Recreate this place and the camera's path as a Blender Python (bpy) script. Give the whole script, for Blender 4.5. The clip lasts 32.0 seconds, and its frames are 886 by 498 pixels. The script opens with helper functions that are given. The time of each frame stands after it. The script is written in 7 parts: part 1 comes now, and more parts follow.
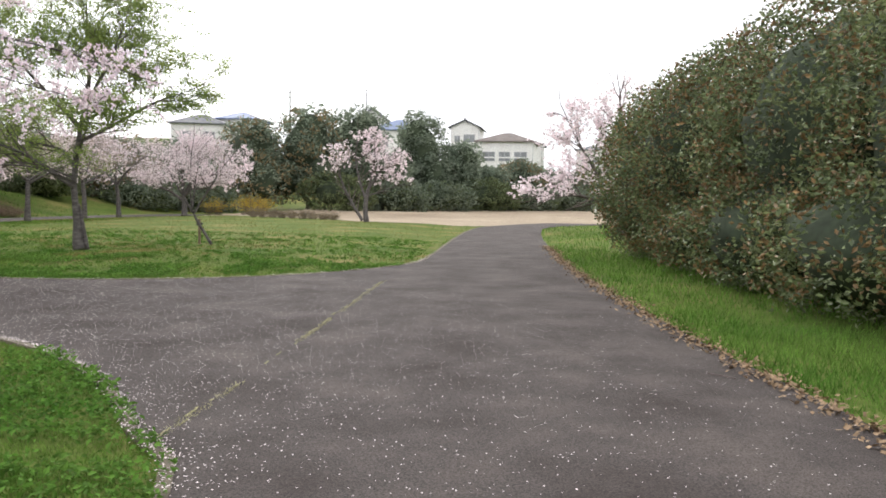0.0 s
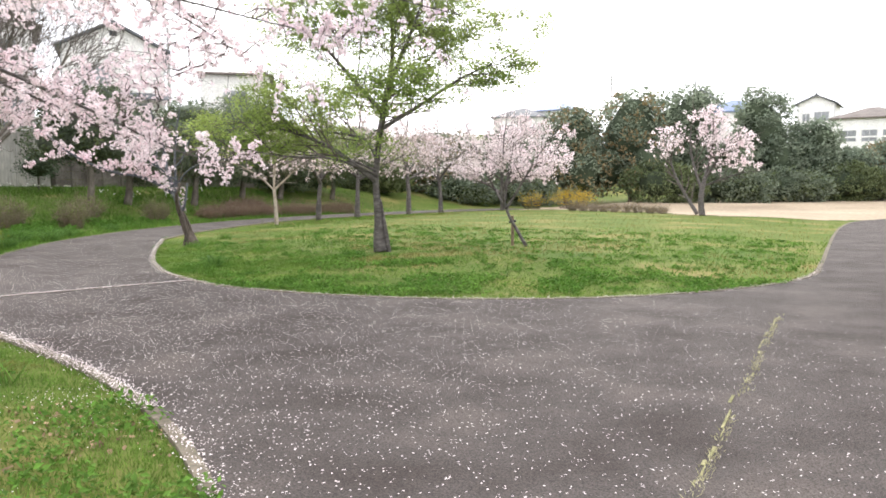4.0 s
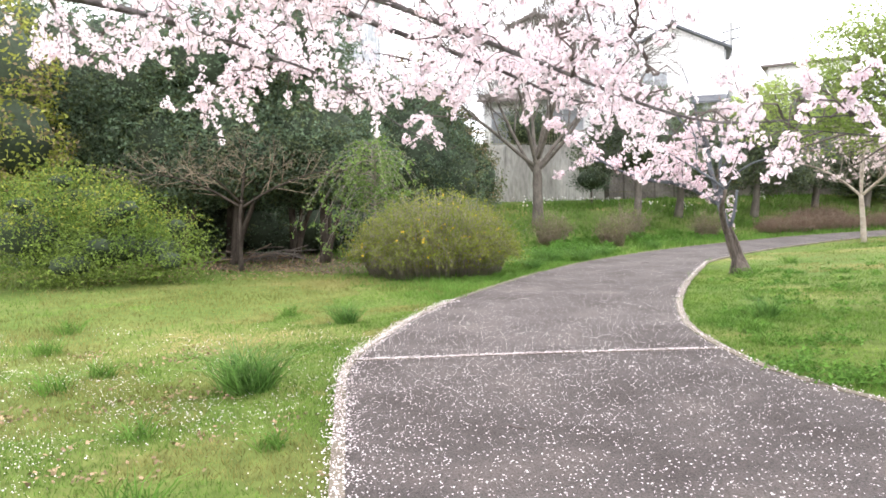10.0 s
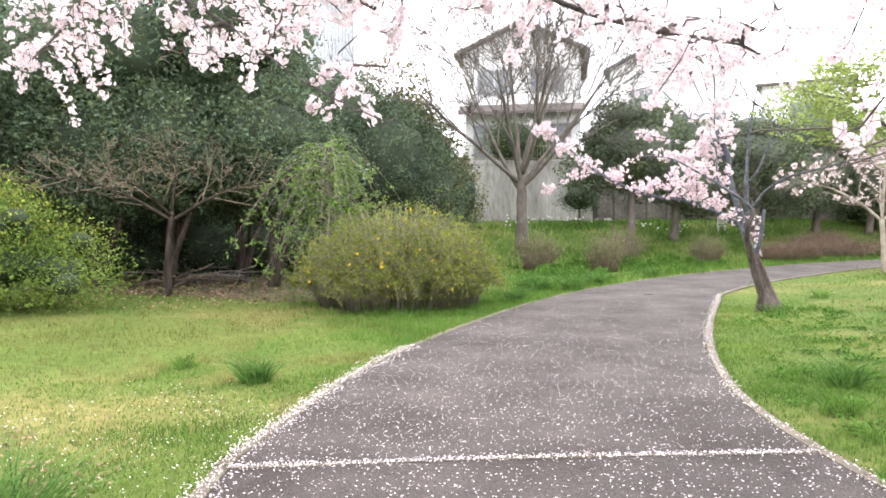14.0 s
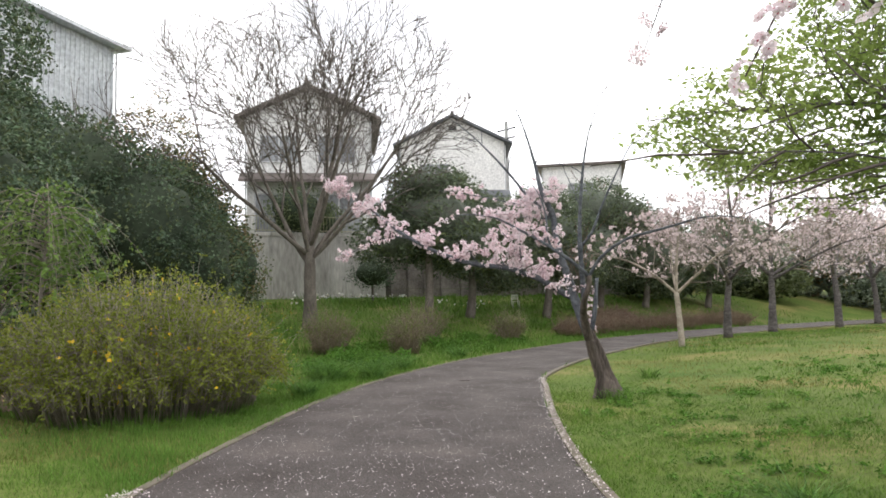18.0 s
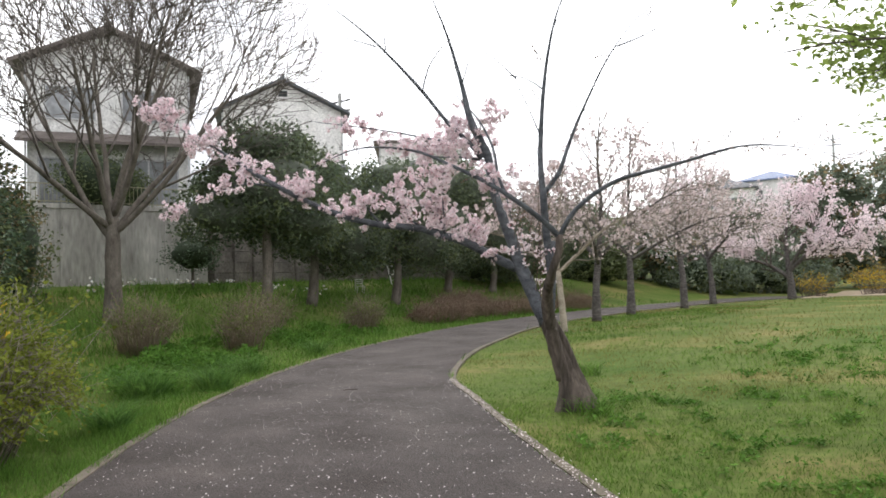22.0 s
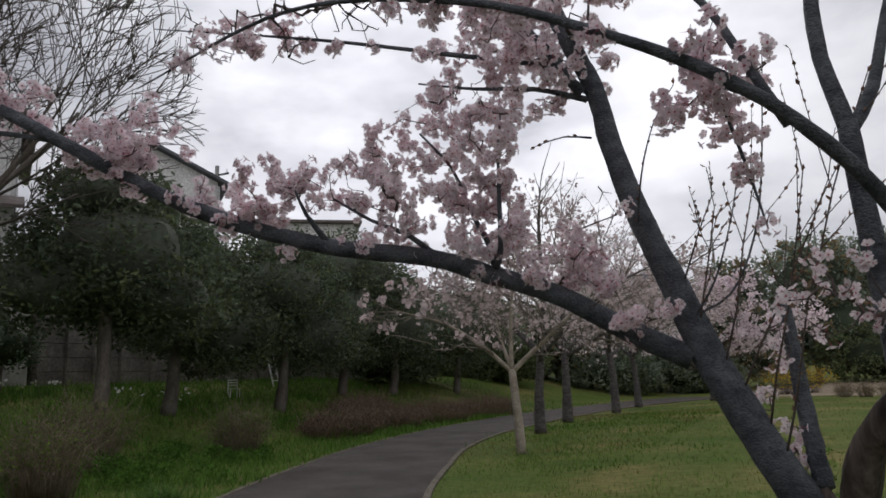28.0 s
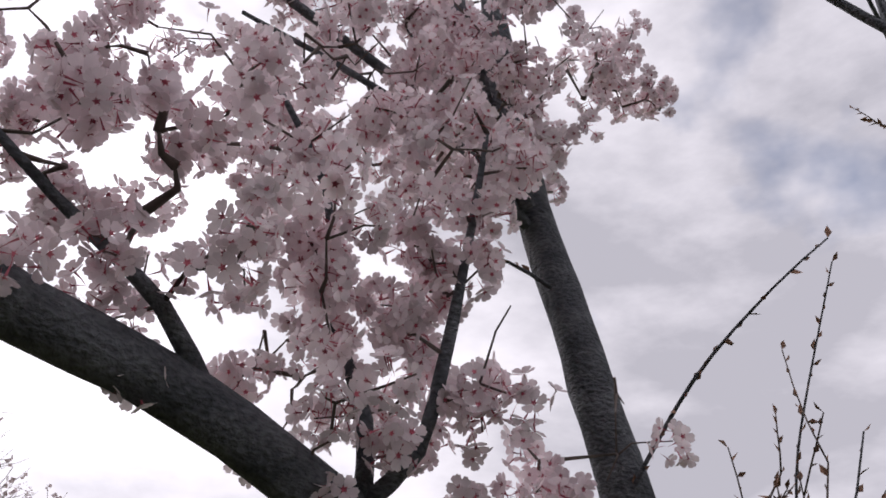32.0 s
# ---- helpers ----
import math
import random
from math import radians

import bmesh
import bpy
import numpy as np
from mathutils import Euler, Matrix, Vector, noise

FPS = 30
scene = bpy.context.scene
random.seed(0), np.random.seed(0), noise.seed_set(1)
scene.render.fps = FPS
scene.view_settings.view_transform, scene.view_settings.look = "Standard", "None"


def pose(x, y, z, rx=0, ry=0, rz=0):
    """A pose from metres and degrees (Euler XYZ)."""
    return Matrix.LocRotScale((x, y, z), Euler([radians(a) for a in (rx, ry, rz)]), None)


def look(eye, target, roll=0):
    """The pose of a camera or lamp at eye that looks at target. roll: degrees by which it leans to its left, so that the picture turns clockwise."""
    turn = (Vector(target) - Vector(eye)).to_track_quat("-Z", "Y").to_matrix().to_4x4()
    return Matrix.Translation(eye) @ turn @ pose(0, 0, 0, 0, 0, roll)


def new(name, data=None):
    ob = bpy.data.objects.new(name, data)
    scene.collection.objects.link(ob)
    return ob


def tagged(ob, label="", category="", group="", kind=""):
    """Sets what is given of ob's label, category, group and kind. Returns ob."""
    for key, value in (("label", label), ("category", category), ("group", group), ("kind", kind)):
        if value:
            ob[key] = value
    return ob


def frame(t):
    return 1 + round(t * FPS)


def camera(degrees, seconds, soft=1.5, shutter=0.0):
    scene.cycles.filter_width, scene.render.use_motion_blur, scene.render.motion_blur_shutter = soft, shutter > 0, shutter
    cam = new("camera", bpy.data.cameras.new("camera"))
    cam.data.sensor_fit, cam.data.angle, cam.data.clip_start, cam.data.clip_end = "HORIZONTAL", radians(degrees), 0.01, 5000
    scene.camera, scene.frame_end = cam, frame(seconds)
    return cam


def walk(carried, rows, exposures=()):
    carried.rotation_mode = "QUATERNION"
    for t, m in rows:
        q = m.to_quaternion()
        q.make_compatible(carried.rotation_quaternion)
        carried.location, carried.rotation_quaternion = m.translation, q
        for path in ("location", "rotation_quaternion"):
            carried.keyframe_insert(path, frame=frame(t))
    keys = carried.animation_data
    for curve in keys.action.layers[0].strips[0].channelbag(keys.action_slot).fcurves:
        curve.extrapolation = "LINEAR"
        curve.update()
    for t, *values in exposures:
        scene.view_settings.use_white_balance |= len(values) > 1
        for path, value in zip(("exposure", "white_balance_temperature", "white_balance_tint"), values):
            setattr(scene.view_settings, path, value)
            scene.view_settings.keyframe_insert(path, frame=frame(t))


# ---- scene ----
cam = camera(61.8, 32.0, soft=1.7)
PATH = [
    (0, (1.906, 0.046, 1.762), (1.856, 2.041, 1.633), 1.3),
    (0.5, (1.754, 0.742, 1.725), (1.754, 2.738, 1.598), 1.2),
    (1, (1.585, 1.364, 1.699), (1.578, 3.361, 1.581), 1.1),
    (1.5, (1.455, 1.957, 1.702), (1.404, 3.953, 1.587), 1.3),
    (2, (1.278, 2.494, 1.69), (1.147, 4.486, 1.568), 1.5),
    (2.5, (1.104, 3.081, 1.69), (0.8, 5.053, 1.558), 1.4),
    (3, (0.885, 3.703, 1.691), (0.406, 5.638, 1.532), 1.0),
    (3.5, (0.602, 4.252, 1.698), (-0.069, 6.129, 1.541), 0.8),
    (4, (0.437, 4.787, 1.708), (-0.426, 6.584, 1.548), 0.2),
    (4.5, (0.093, 5.289, 1.741), (-0.942, 6.993, 1.574), 0.1),
    (6.5, (-1.123, 6.939, 1.669), (-2.672, 8.201, 1.575), -1.5),
    (7, (-1.505, 7.27, 1.679), (-3.126, 8.437, 1.592), -1.5),
    (7.5, (-1.844, 7.677, 1.685), (-3.532, 8.746, 1.59), -1.5),
    (8, (-2.156, 8.001, 1.695), (-3.903, 8.968, 1.582), -1.1),
    (8.5, (-2.399, 8.361, 1.688), (-4.181, 9.26, 1.56), -0.6),
    (9, (-2.697, 8.605, 1.666), (-4.515, 9.428, 1.525), -0.5),
    (9.5, (-2.977, 8.813, 1.668), (-4.816, 9.589, 1.537), -0.6),
    (10, (-3.266, 9.022, 1.68), (-5.11, 9.787, 1.563), -1.4),
    (10.5, (-3.606, 9.114, 1.675), (-5.455, 9.87, 1.568), -1.6),
    (11, (-3.909, 9.324, 1.642), (-5.754, 10.089, 1.545), -1.7),
    (11.5, (-4.203, 9.557, 1.644), (-6.046, 10.328, 1.545), -1.8),
    (12, (-4.552, 9.749, 1.663), (-6.397, 10.514, 1.563), -1.4),
    (12.5, (-4.858, 10.02, 1.662), (-6.701, 10.793, 1.583), -1.2),
    (13, (-5.203, 10.197, 1.627), (-7.047, 10.968, 1.55), -1.0),
    (13.5, (-5.576, 10.334, 1.636), (-7.414, 11.12, 1.559), -0.6),
    (15.5, (-7.098, 11.096, 1.594), (-8.835, 12.085, 1.665), -0.8),
    (16, (-7.388, 11.279, 1.594), (-9.063, 12.361, 1.755), -0.8),
    (16.5, (-7.663, 11.391, 1.615), (-9.263, 12.568, 1.845), -0.9),
    (17, (-8.015, 11.558, 1.601), (-9.562, 12.805, 1.829), -1.2),
    (17.5, (-8.347, 11.764, 1.543), (-9.876, 13.04, 1.73), -1.3),
    (18, (-8.717, 12.003, 1.526), (-10.236, 13.296, 1.669), -1.0),
    (18.5, (-9.093, 12.35, 1.501), (-10.616, 13.641, 1.616), -0.6),
    (19, (-9.549, 12.531, 1.464), (-11.07, 13.824, 1.589), -0.1),
    (19.5, (-10.042, 12.7, 1.457), (-11.544, 14.015, 1.586), 0.1),
    (20, (-10.559, 12.939, 1.462), (-12.016, 14.301, 1.599), -0.1),
    (20.5, (-11.072, 13.159, 1.458), (-12.481, 14.573, 1.595), 0.1),
    (21, (-11.48, 13.368, 1.444), (-12.818, 14.849, 1.568), -0.5),
    (21.5, (-11.926, 13.659, 1.409), (-13.18, 15.213, 1.52), -1.0),
    (22, (-12.302, 13.974, 1.396), (-13.462, 15.6, 1.496), -1.7),
    (22.5, (-12.605, 14.311, 1.396), (-13.622, 16.03, 1.493), -2.4),
    (23, (-12.938, 14.532, 1.466), (-13.725, 16.369, 1.545), -1.9),
    (23.5, (-13.233, 14.984, 1.452), (-13.697, 16.927, 1.527), -1.2),
    (24, (-13.367, 15.258, 1.431), (-13.426, 17.256, 1.508), -0.3),
    (24.5, (-13.575, 15.635, 1.433), (-13.253, 17.608, 1.508), 0.8),
    (25, (-13.814, 16.083, 1.458), (-13.585, 18.069, 1.521), 0.6),
    (25.5, (-14.156, 16.537, 1.45), (-14.299, 18.53, 1.531), 0.5),
    (26, (-14.481, 16.935, 1.434), (-14.989, 18.866, 1.545), -0.5),
    (26.5, (-14.869, 17.172, 1.454), (-15.734, 18.969, 1.607), -1.3),
    (28.5, (-16.413, 18.258, 1.522), (-17.215, 20.042, 1.941), -2.9),
    (29, (-16.616, 18.566, 1.526), (-17.255, 20.403, 1.994), -3.3),
    (29.5, (-16.868, 18.84, 1.554), (-17.297, 20.727, 2.061), -3.5),
    (30, (-17.069, 19.191, 1.574), (-17.21, 21.11, 2.122), -3.1),
    (30.5, (-17.273, 19.488, 1.586), (-17.165, 21.363, 2.273), -2.6),
    (31, (-17.481, 19.708, 1.638), (-17.221, 21.496, 2.494), -0.5),
    (31.5, (-17.6, 19.915, 1.725), (-17.163, 21.617, 2.68), 1.8),
    (32, (-17.686, 19.996, 1.725), (-17.16, 21.577, 2.83), 4.5),
]
EXPOSURES = [(0.0, 1.04, 6500, 10.5), (1.0, 1.08, 6500, 10.5), (2.0, 0.96, 6500, 10.5), (3.0, 1.39, 6500, 10.5), (4.0, 1.64, 6500, 10.5), (7.0, 1.96, 6400, 11.5), (9.0, 2.16, 6350, 13), (13.5, 2.26, 6350, 13),
             (15.5, 2.08, 6400, 11), (16.0, 1.81, 6500, 10), (16.5, 0.93, 6500, 10), (17.2, 0.5, 6500, 10), (18.0, 1.2, 6500, 10), (19.0, 1.42, 6500, 10), (20.0, 1.12, 6500, 10), (21.0, 0.96, 6450, 10),
             (22.0, 1.01, 6450, 10), (23.0, 1.21, 6450, 10), (24.0, 0.51, 6450, 11), (25.0, 0.51, 6450, 11), (26.5, 0.56, 6300, 11.5), (28.5, -0.63, 6300, 14), (29.5, -0.5, 6250, 16), (30.2, -0.23, 6300, 17),
             (31.0, -0.23, 6400, 20), (32.0, -0.08, 6400, 20)]
walk(cam, [(t, look(eye, target, roll)) for t, eye, target, roll in PATH], EXPOSURES)

# ---- light: a bright overcast sky with broken cloud, the sun veiled behind it ----
SUN_ELEVATION, SUN_TURN = 28.0, 26.0
world = bpy.data.worlds.new("world")
scene.world = world
world.use_nodes = True
wt = world.node_tree
wt.nodes.clear()


def wnode(kind, **values):
    n = wt.nodes.new(kind)
    for key, value in values.items():
        n.inputs[key].default_value = value
    return n


sky = wnode("ShaderNodeTexSky")
sky.sky_type, sky.sun_disc = "NISHITA", False
sky.sun_elevation, sky.sun_rotation = radians(SUN_ELEVATION), radians(-SUN_TURN)
coord = wnode("ShaderNodeTexCoord")
stretch = wnode("ShaderNodeMapping")
stretch.inputs["Scale"].default_value = (1.0, 1.0, 2.2)
wt.links.new(coord.outputs["Generated"], stretch.inputs["Vector"])
billow = wnode("ShaderNodeTexNoise", Scale=2.3, Detail=7.0, Roughness=0.55)
wt.links.new(stretch.outputs[0], billow.inputs["Vector"])
tone = wnode("ShaderNodeValToRGB")
tone.color_ramp.elements[0].position, tone.color_ramp.elements[0].color = 0.36, (0.56, 0.57, 0.605, 1)
tone.color_ramp.elements[1].position, tone.color_ramp.elements[1].color = 0.60, (1.12, 1.12, 1.14, 1)
wt.links.new(billow.outputs["Fac"], tone.inputs["Fac"])
gap = wnode("ShaderNodeTexNoise", Scale=3.1, Detail=5.0, Roughness=0.5)
wt.links.new(coord.outputs["Generated"], gap.inputs["Vector"])
cover = wnode("ShaderNodeValToRGB")
cover.color_ramp.elements[0].position, cover.color_ramp.elements[0].color = 0.27, (0.35, 0.35, 0.35, 1)
cover.color_ramp.elements[1].position, cover.color_ramp.elements[1].color = 0.36, (1, 1, 1, 1)
wt.links.new(gap.outputs["Fac"], cover.inputs["Fac"])
blue = wnode("ShaderNodeMixRGB")
blue.blend_type = "MULTIPLY"
blue.inputs[0].default_value = 1.0
blue.inputs[2].default_value = (0.13, 0.13, 0.13, 1)
wt.links.new(sky.outputs[0], blue.inputs[1])
both = wnode("ShaderNodeMixRGB")
wt.links.new(cover.outputs[0], both.inputs[0])
wt.links.new(blue.outputs[0], both.inputs[1])
wt.links.new(tone.outputs[0], both.inputs[2])
# cloud lit from behind is brightest round the veiled sun
toward = wnode("ShaderNodeVectorMath")
toward.operation = "DOT_PRODUCT"
toward.inputs[1].default_value = (-math.sin(radians(SUN_TURN)) * math.cos(radians(SUN_ELEVATION)), math.cos(radians(SUN_TURN)) * math.cos(radians(SUN_ELEVATION)), math.sin(radians(SUN_ELEVATION)))
wt.links.new(coord.outputs["Generated"], toward.inputs[0])
veil = wnode("ShaderNodeMapRange")
veil.interpolation_type = "SMOOTHSTEP"
veil.inputs["From Min"].default_value, veil.inputs["From Max"].default_value = 0.84, 1.0
veil.inputs["To Min"].default_value, veil.inputs["To Max"].default_value = 0.97, 1.45
wt.links.new(toward.outputs["Value"], veil.inputs["Value"])
lit = wnode("ShaderNodeMixRGB")
lit.blend_type = "MULTIPLY"
lit.inputs[0].default_value = 1.0
wt.links.new(both.outputs[0], lit.inputs[1])
wt.links.new(veil.outputs[0], lit.inputs[2])
ground_glow = wnode("ShaderNodeBackground", Strength=1.0)
wt.links.new(lit.outputs[0], ground_glow.inputs["Color"])
wt.links.new(ground_glow.outputs[0], wnode("ShaderNodeOutputWorld").inputs["Surface"])

sun = new("sun", bpy.data.lights.new("sun", "SUN"))
sun.data.energy, sun.data.angle, sun.data.color = 0.8, radians(25), (1.0, 0.96, 0.9)
sun.matrix_world = look((0, 0, 50), Vector((0, 0, 50)) - Vector((-math.sin(radians(SUN_TURN)) * math.cos(radians(SUN_ELEVATION)),
                   math.cos(radians(SUN_TURN)) * math.cos(radians(SUN_ELEVATION)), math.sin(radians(SUN_ELEVATION)))))

# ---- kit: materials, meshes, things ----
def material(name, dark, light, scale=4.0, rough=0.85, bump=0.0, fine=9.0, island=0.0, through_light=0.0, metal=0.0, spec=0.3,
             stretch=(1, 1, 1), third=None, speck=0.28):
    """A surface of two colours mixed by noise at two scales; island: how far loose pieces differ; through_light: share of light let through."""
    m = bpy.data.materials.new(name)
    m.use_nodes = True
    t = m.node_tree
    t.nodes.clear()
    out = t.nodes.new("ShaderNodeOutputMaterial")
    b = t.nodes.new("ShaderNodeBsdfPrincipled")
    b.inputs["Roughness"].default_value, b.inputs["Metallic"].default_value = rough, metal
    b.inputs["Specular IOR Level"].default_value = spec
    co = t.nodes.new("ShaderNodeTexCoord")
    mp = t.nodes.new("ShaderNodeMapping")
    mp.inputs["Scale"].default_value = stretch
    t.links.new(co.outputs["Object"], mp.inputs["Vector"])
    big = t.nodes.new("ShaderNodeTexNoise")
    big.inputs["Scale"].default_value, big.inputs["Detail"].default_value, big.inputs["Roughness"].default_value = scale, 5.0, 0.6
    small = t.nodes.new("ShaderNodeTexNoise")
    small.inputs["Scale"].default_value, small.inputs["Detail"].default_value = scale * fine, 4.0
    for n in (big, small):
        t.links.new(mp.outputs[0], n.inputs["Vector"])
    ramp = t.nodes.new("ShaderNodeValToRGB")
    ramp.color_ramp.elements[0].position, ramp.color_ramp.elements[0].color = 0.32, (*dark, 1)
    ramp.color_ramp.elements[1].position, ramp.color_ramp.elements[1].color = 0.68, (*light, 1)
    if third:
        e = ramp.color_ramp.elements.new(0.52)
        e.color = (*third, 1)
    t.links.new(big.outputs["Fac"], ramp.inputs["Fac"])
    grain = t.nodes.new("ShaderNodeMapRange")
    grain.inputs["From Min"].default_value, grain.inputs["From Max"].default_value = 0.25, 0.75
    grain.inputs["To Min"].default_value, grain.inputs["To Max"].default_value = 1 - speck, 1 + speck
    t.links.new(small.outputs["Fac"], grain.inputs["Value"])
    mul = t.nodes.new("ShaderNodeMixRGB")
    mul.blend_type = "MULTIPLY"
    mul.inputs[0].default_value = 1.0
    t.links.new(ramp.outputs[0], mul.inputs[1])
    t.links.new(grain.outputs[0], mul.inputs[2])
    colour = mul.outputs[0]
    if island:
        geo = t.nodes.new("ShaderNodeNewGeometry")
        rng = t.nodes.new("ShaderNodeMapRange")
        rng.inputs["To Min"].default_value, rng.inputs["To Max"].default_value = 1 - island, 1 + island
        t.links.new(geo.outputs["Random Per Island"], rng.inputs["Value"])
        mul2 = t.nodes.new("ShaderNodeMixRGB")
        mul2.blend_type = "MULTIPLY"
        mul2.inputs[0].default_value = 1.0
        t.links.new(colour, mul2.inputs[1])
        t.links.new(rng.outputs[0], mul2.inputs[2])
        colour = mul2.outputs[0]
    t.links.new(colour, b.inputs["Base Color"])
    if bump:
        bp = t.nodes.new("ShaderNodeBump")
        bp.inputs["Strength"].default_value, bp.inputs["Distance"].default_value = bump, 0.02
        t.links.new(small.outputs["Fac"], bp.inputs["Height"])
        t.links.new(bp.outputs[0], b.inputs["Normal"])
    surface = b.outputs[0]
    if through_light:
        tr = t.nodes.new("ShaderNodeBsdfTranslucent")
        t.links.new(colour, tr.inputs["Color"])
        mx = t.nodes.new("ShaderNodeMixShader")
        mx.inputs[0].default_value = through_light
        t.links.new(surface, mx.inputs[1])
        t.links.new(tr.outputs[0], mx.inputs[2])
        surface = mx.outputs[0]
    t.links.new(surface, out.inputs["Surface"])
    return m


ORIGIN = {}


class Geo:
    """Gathers points and faces in world metres, and links them as one mesh object."""

    def __init__(self):
        self.v, self.f, self.n = [], [], 0

    def add(self, v, f, mi=0):
        v, f = np.asarray(v, float).reshape(-1, 3), np.asarray(f, int)
        self.v.append(v)
        self.f.append((f + self.n, mi))
        self.n += len(v)
        return self

    def tube(self, pts, radii, sides=6, mi=0, rough=0.0, rng=None):
        pts, radii = np.asarray(pts, float), np.asarray(radii, float)
        d = np.gradient(pts, axis=0)
        d /= np.linalg.norm(d, axis=1, keepdims=True) + 1e-9
        ref = np.where(np.abs(d[:, 2:3]) > 0.9, [[1.0, 0, 0]], [[0, 0, 1.0]])
        a = np.cross(d, ref)
        a /= np.linalg.norm(a, axis=1, keepdims=True) + 1e-9
        for k in range(1, len(a)):
            if a[k] @ a[k - 1] < 0:
                a[k] = -a[k]
        b = np.cross(d, a)
        ang = np.linspace(0, 2 * np.pi, sides, endpoint=False)
        rr = radii[:, None] * np.ones(sides)
        if rough and rng is not None:
            rr = rr * (1 + rough * rng.normal(size=rr.shape))
        ring = pts[:, None] + rr[..., None] * (np.cos(ang)[:, None] * a[:, None] + np.sin(ang)[:, None] * b[:, None])
        k, n = np.arange(sides), len(pts)
        quads = np.concatenate([np.stack([i * sides + k, i * sides + (k + 1) % sides, (i + 1) * sides + (k + 1) % sides, (i + 1) * sides + k], 1) for i in range(n - 1)])
        self.add(ring.reshape(-1, 3), quads, mi)
        base = self.n - n * sides
        self.f.append(((base + (n - 1) * sides + k)[None], mi))
        self.f.append(((base + k[::-1])[None], mi))
        return self

    def box(self, x0, y0, z0, x1, y1, z1, mi=0, turn=None):
        v = np.array([(x, y, z) for z in (z0, z1) for x, y in ((x0, y0), (x1, y0), (x1, y1), (x0, y1))], float)
        if turn is not None:
            v = turn(v)
        return self.add(v, [(3, 2, 1, 0), (4, 5, 6, 7), (0, 1, 5, 4), (1, 2, 6, 5), (2, 3, 7, 6), (3, 0, 4, 7)], mi)

    def link(self, name, mats, parent=None, label="", smooth=False, kind="", category="", origin=None):
        mats = mats if isinstance(mats, (list, tuple)) else [mats]
        if not self.n:
            return None
        v = np.concatenate(self.v)
        o = np.array(ORIGIN.get(parent.name, (0, 0, 0)) if parent else (origin or (0, 0, 0)), float)
        me = bpy.data.meshes.new(name)
        me.vertices.add(len(v))
        me.vertices.foreach_set("co", (v - o).ravel())
        flat = np.concatenate([f.ravel() for f, _ in self.f])
        size = np.concatenate([np.full(len(f), f.shape[1]) for f, _ in self.f])
        mi = np.concatenate([np.full(len(f), m) for f, m in self.f])
        me.loops.add(len(flat))
        me.loops.foreach_set("vertex_index", flat)
        me.polygons.add(len(size))
        me.polygons.foreach_set("loop_start", np.concatenate([[0], np.cumsum(size)[:-1]]))
        me.polygons.foreach_set("loop_total", size)
        me.polygons.foreach_set("material_index", mi)
        me.polygons.foreach_set("use_smooth", np.full(len(size), bool(smooth)))
        for m in mats:
            me.materials.append(m)
        me.update(calc_edges=True)
        ob = new(name, me)
        if parent:
            ob.parent = parent
        else:
            ob.location = o
        ORIGIN[ob.name] = tuple(o)
        return tagged(ob, label, category, kind=kind)


def thing(name, place, label, category, group="", kind=""):
    ob = new(name)
    ob.empty_display_size = 0.2
    ob.location = place
    ORIGIN[ob.name] = tuple(place)
    return tagged(ob, label, category, group, kind)


def spline(points, step=0.5):
    """A smooth line through the points (Catmull-Rom), sampled about every step metres."""
    p = np.asarray(points, float)
    q = np.concatenate([[2 * p[0] - p[1]], p, [2 * p[-1] - p[-2]]])
    out = []
    for a, b, c, d in zip(q, q[1:], q[2:], q[3:]):
        n = max(2, int(np.linalg.norm(c - b) / step))
        t = np.linspace(0, 1, n, endpoint=False)[:, None]
        out.append(0.5 * (2 * b + (c - a) * t + (2 * a - 5 * b + 4 * c - d) * t**2 + (3 * b - a - 3 * c + d) * t**3))
    return np.concatenate(out + [p[-1:]])


def inside(poly, x, y):
    """Which of the points lie inside a closed outline."""
    hit = np.zeros(len(x), bool)
    px, py = poly[:, 0], poly[:, 1]
    for ax, ay, bx, by in zip(px, py, np.roll(px, -1), np.roll(py, -1)):
        if ay != by:
            hit ^= ((ay > y) != (by > y)) & (x < (bx - ax) * (y - ay) / (by - ay) + ax)
    return hit


def away(line, x, y):
    """The distance of points from a line of points."""
    best = np.full(len(x), 1e9)
    for a, b in zip(line[:-1, :2], line[1:, :2]):
        d = b - a
        t = np.clip(((x - a[0]) * d[0] + (y - a[1]) * d[1]) / (d @ d + 1e-9), 0, 1)
        best = np.minimum(best, np.hypot(x - a[0] - t * d[0], y - a[1] - t * d[1]))
    return best


def smooth(a, b, x):
    t = np.clip((x - a) / (b - a), 0, 1)
    return t * t * (3 - 2 * t)


def turns(rng, n, tilt=1.0):
    """n random rotations; tilt 0: only about z, 1: any way."""
    yaw, pitch, roll = rng.uniform(0, 2 * np.pi, n), rng.normal(0, 1.2, n) * tilt, rng.normal(0, 1.2, n) * tilt
    cy, sy, cp, sp, cr, sr = np.cos(yaw), np.sin(yaw), np.cos(pitch), np.sin(pitch), np.cos(roll), np.sin(roll)
    return np.stack([np.stack([cy * cp, cy * sp * sr - sy * cr, cy * sp * cr + sy * sr], -1),
                     np.stack([sy * cp, sy * sp * sr + cy * cr, sy * sp * cr - cy * sr], -1),
                     np.stack([-sp, cp * sr, cp * cr], -1)], 1)


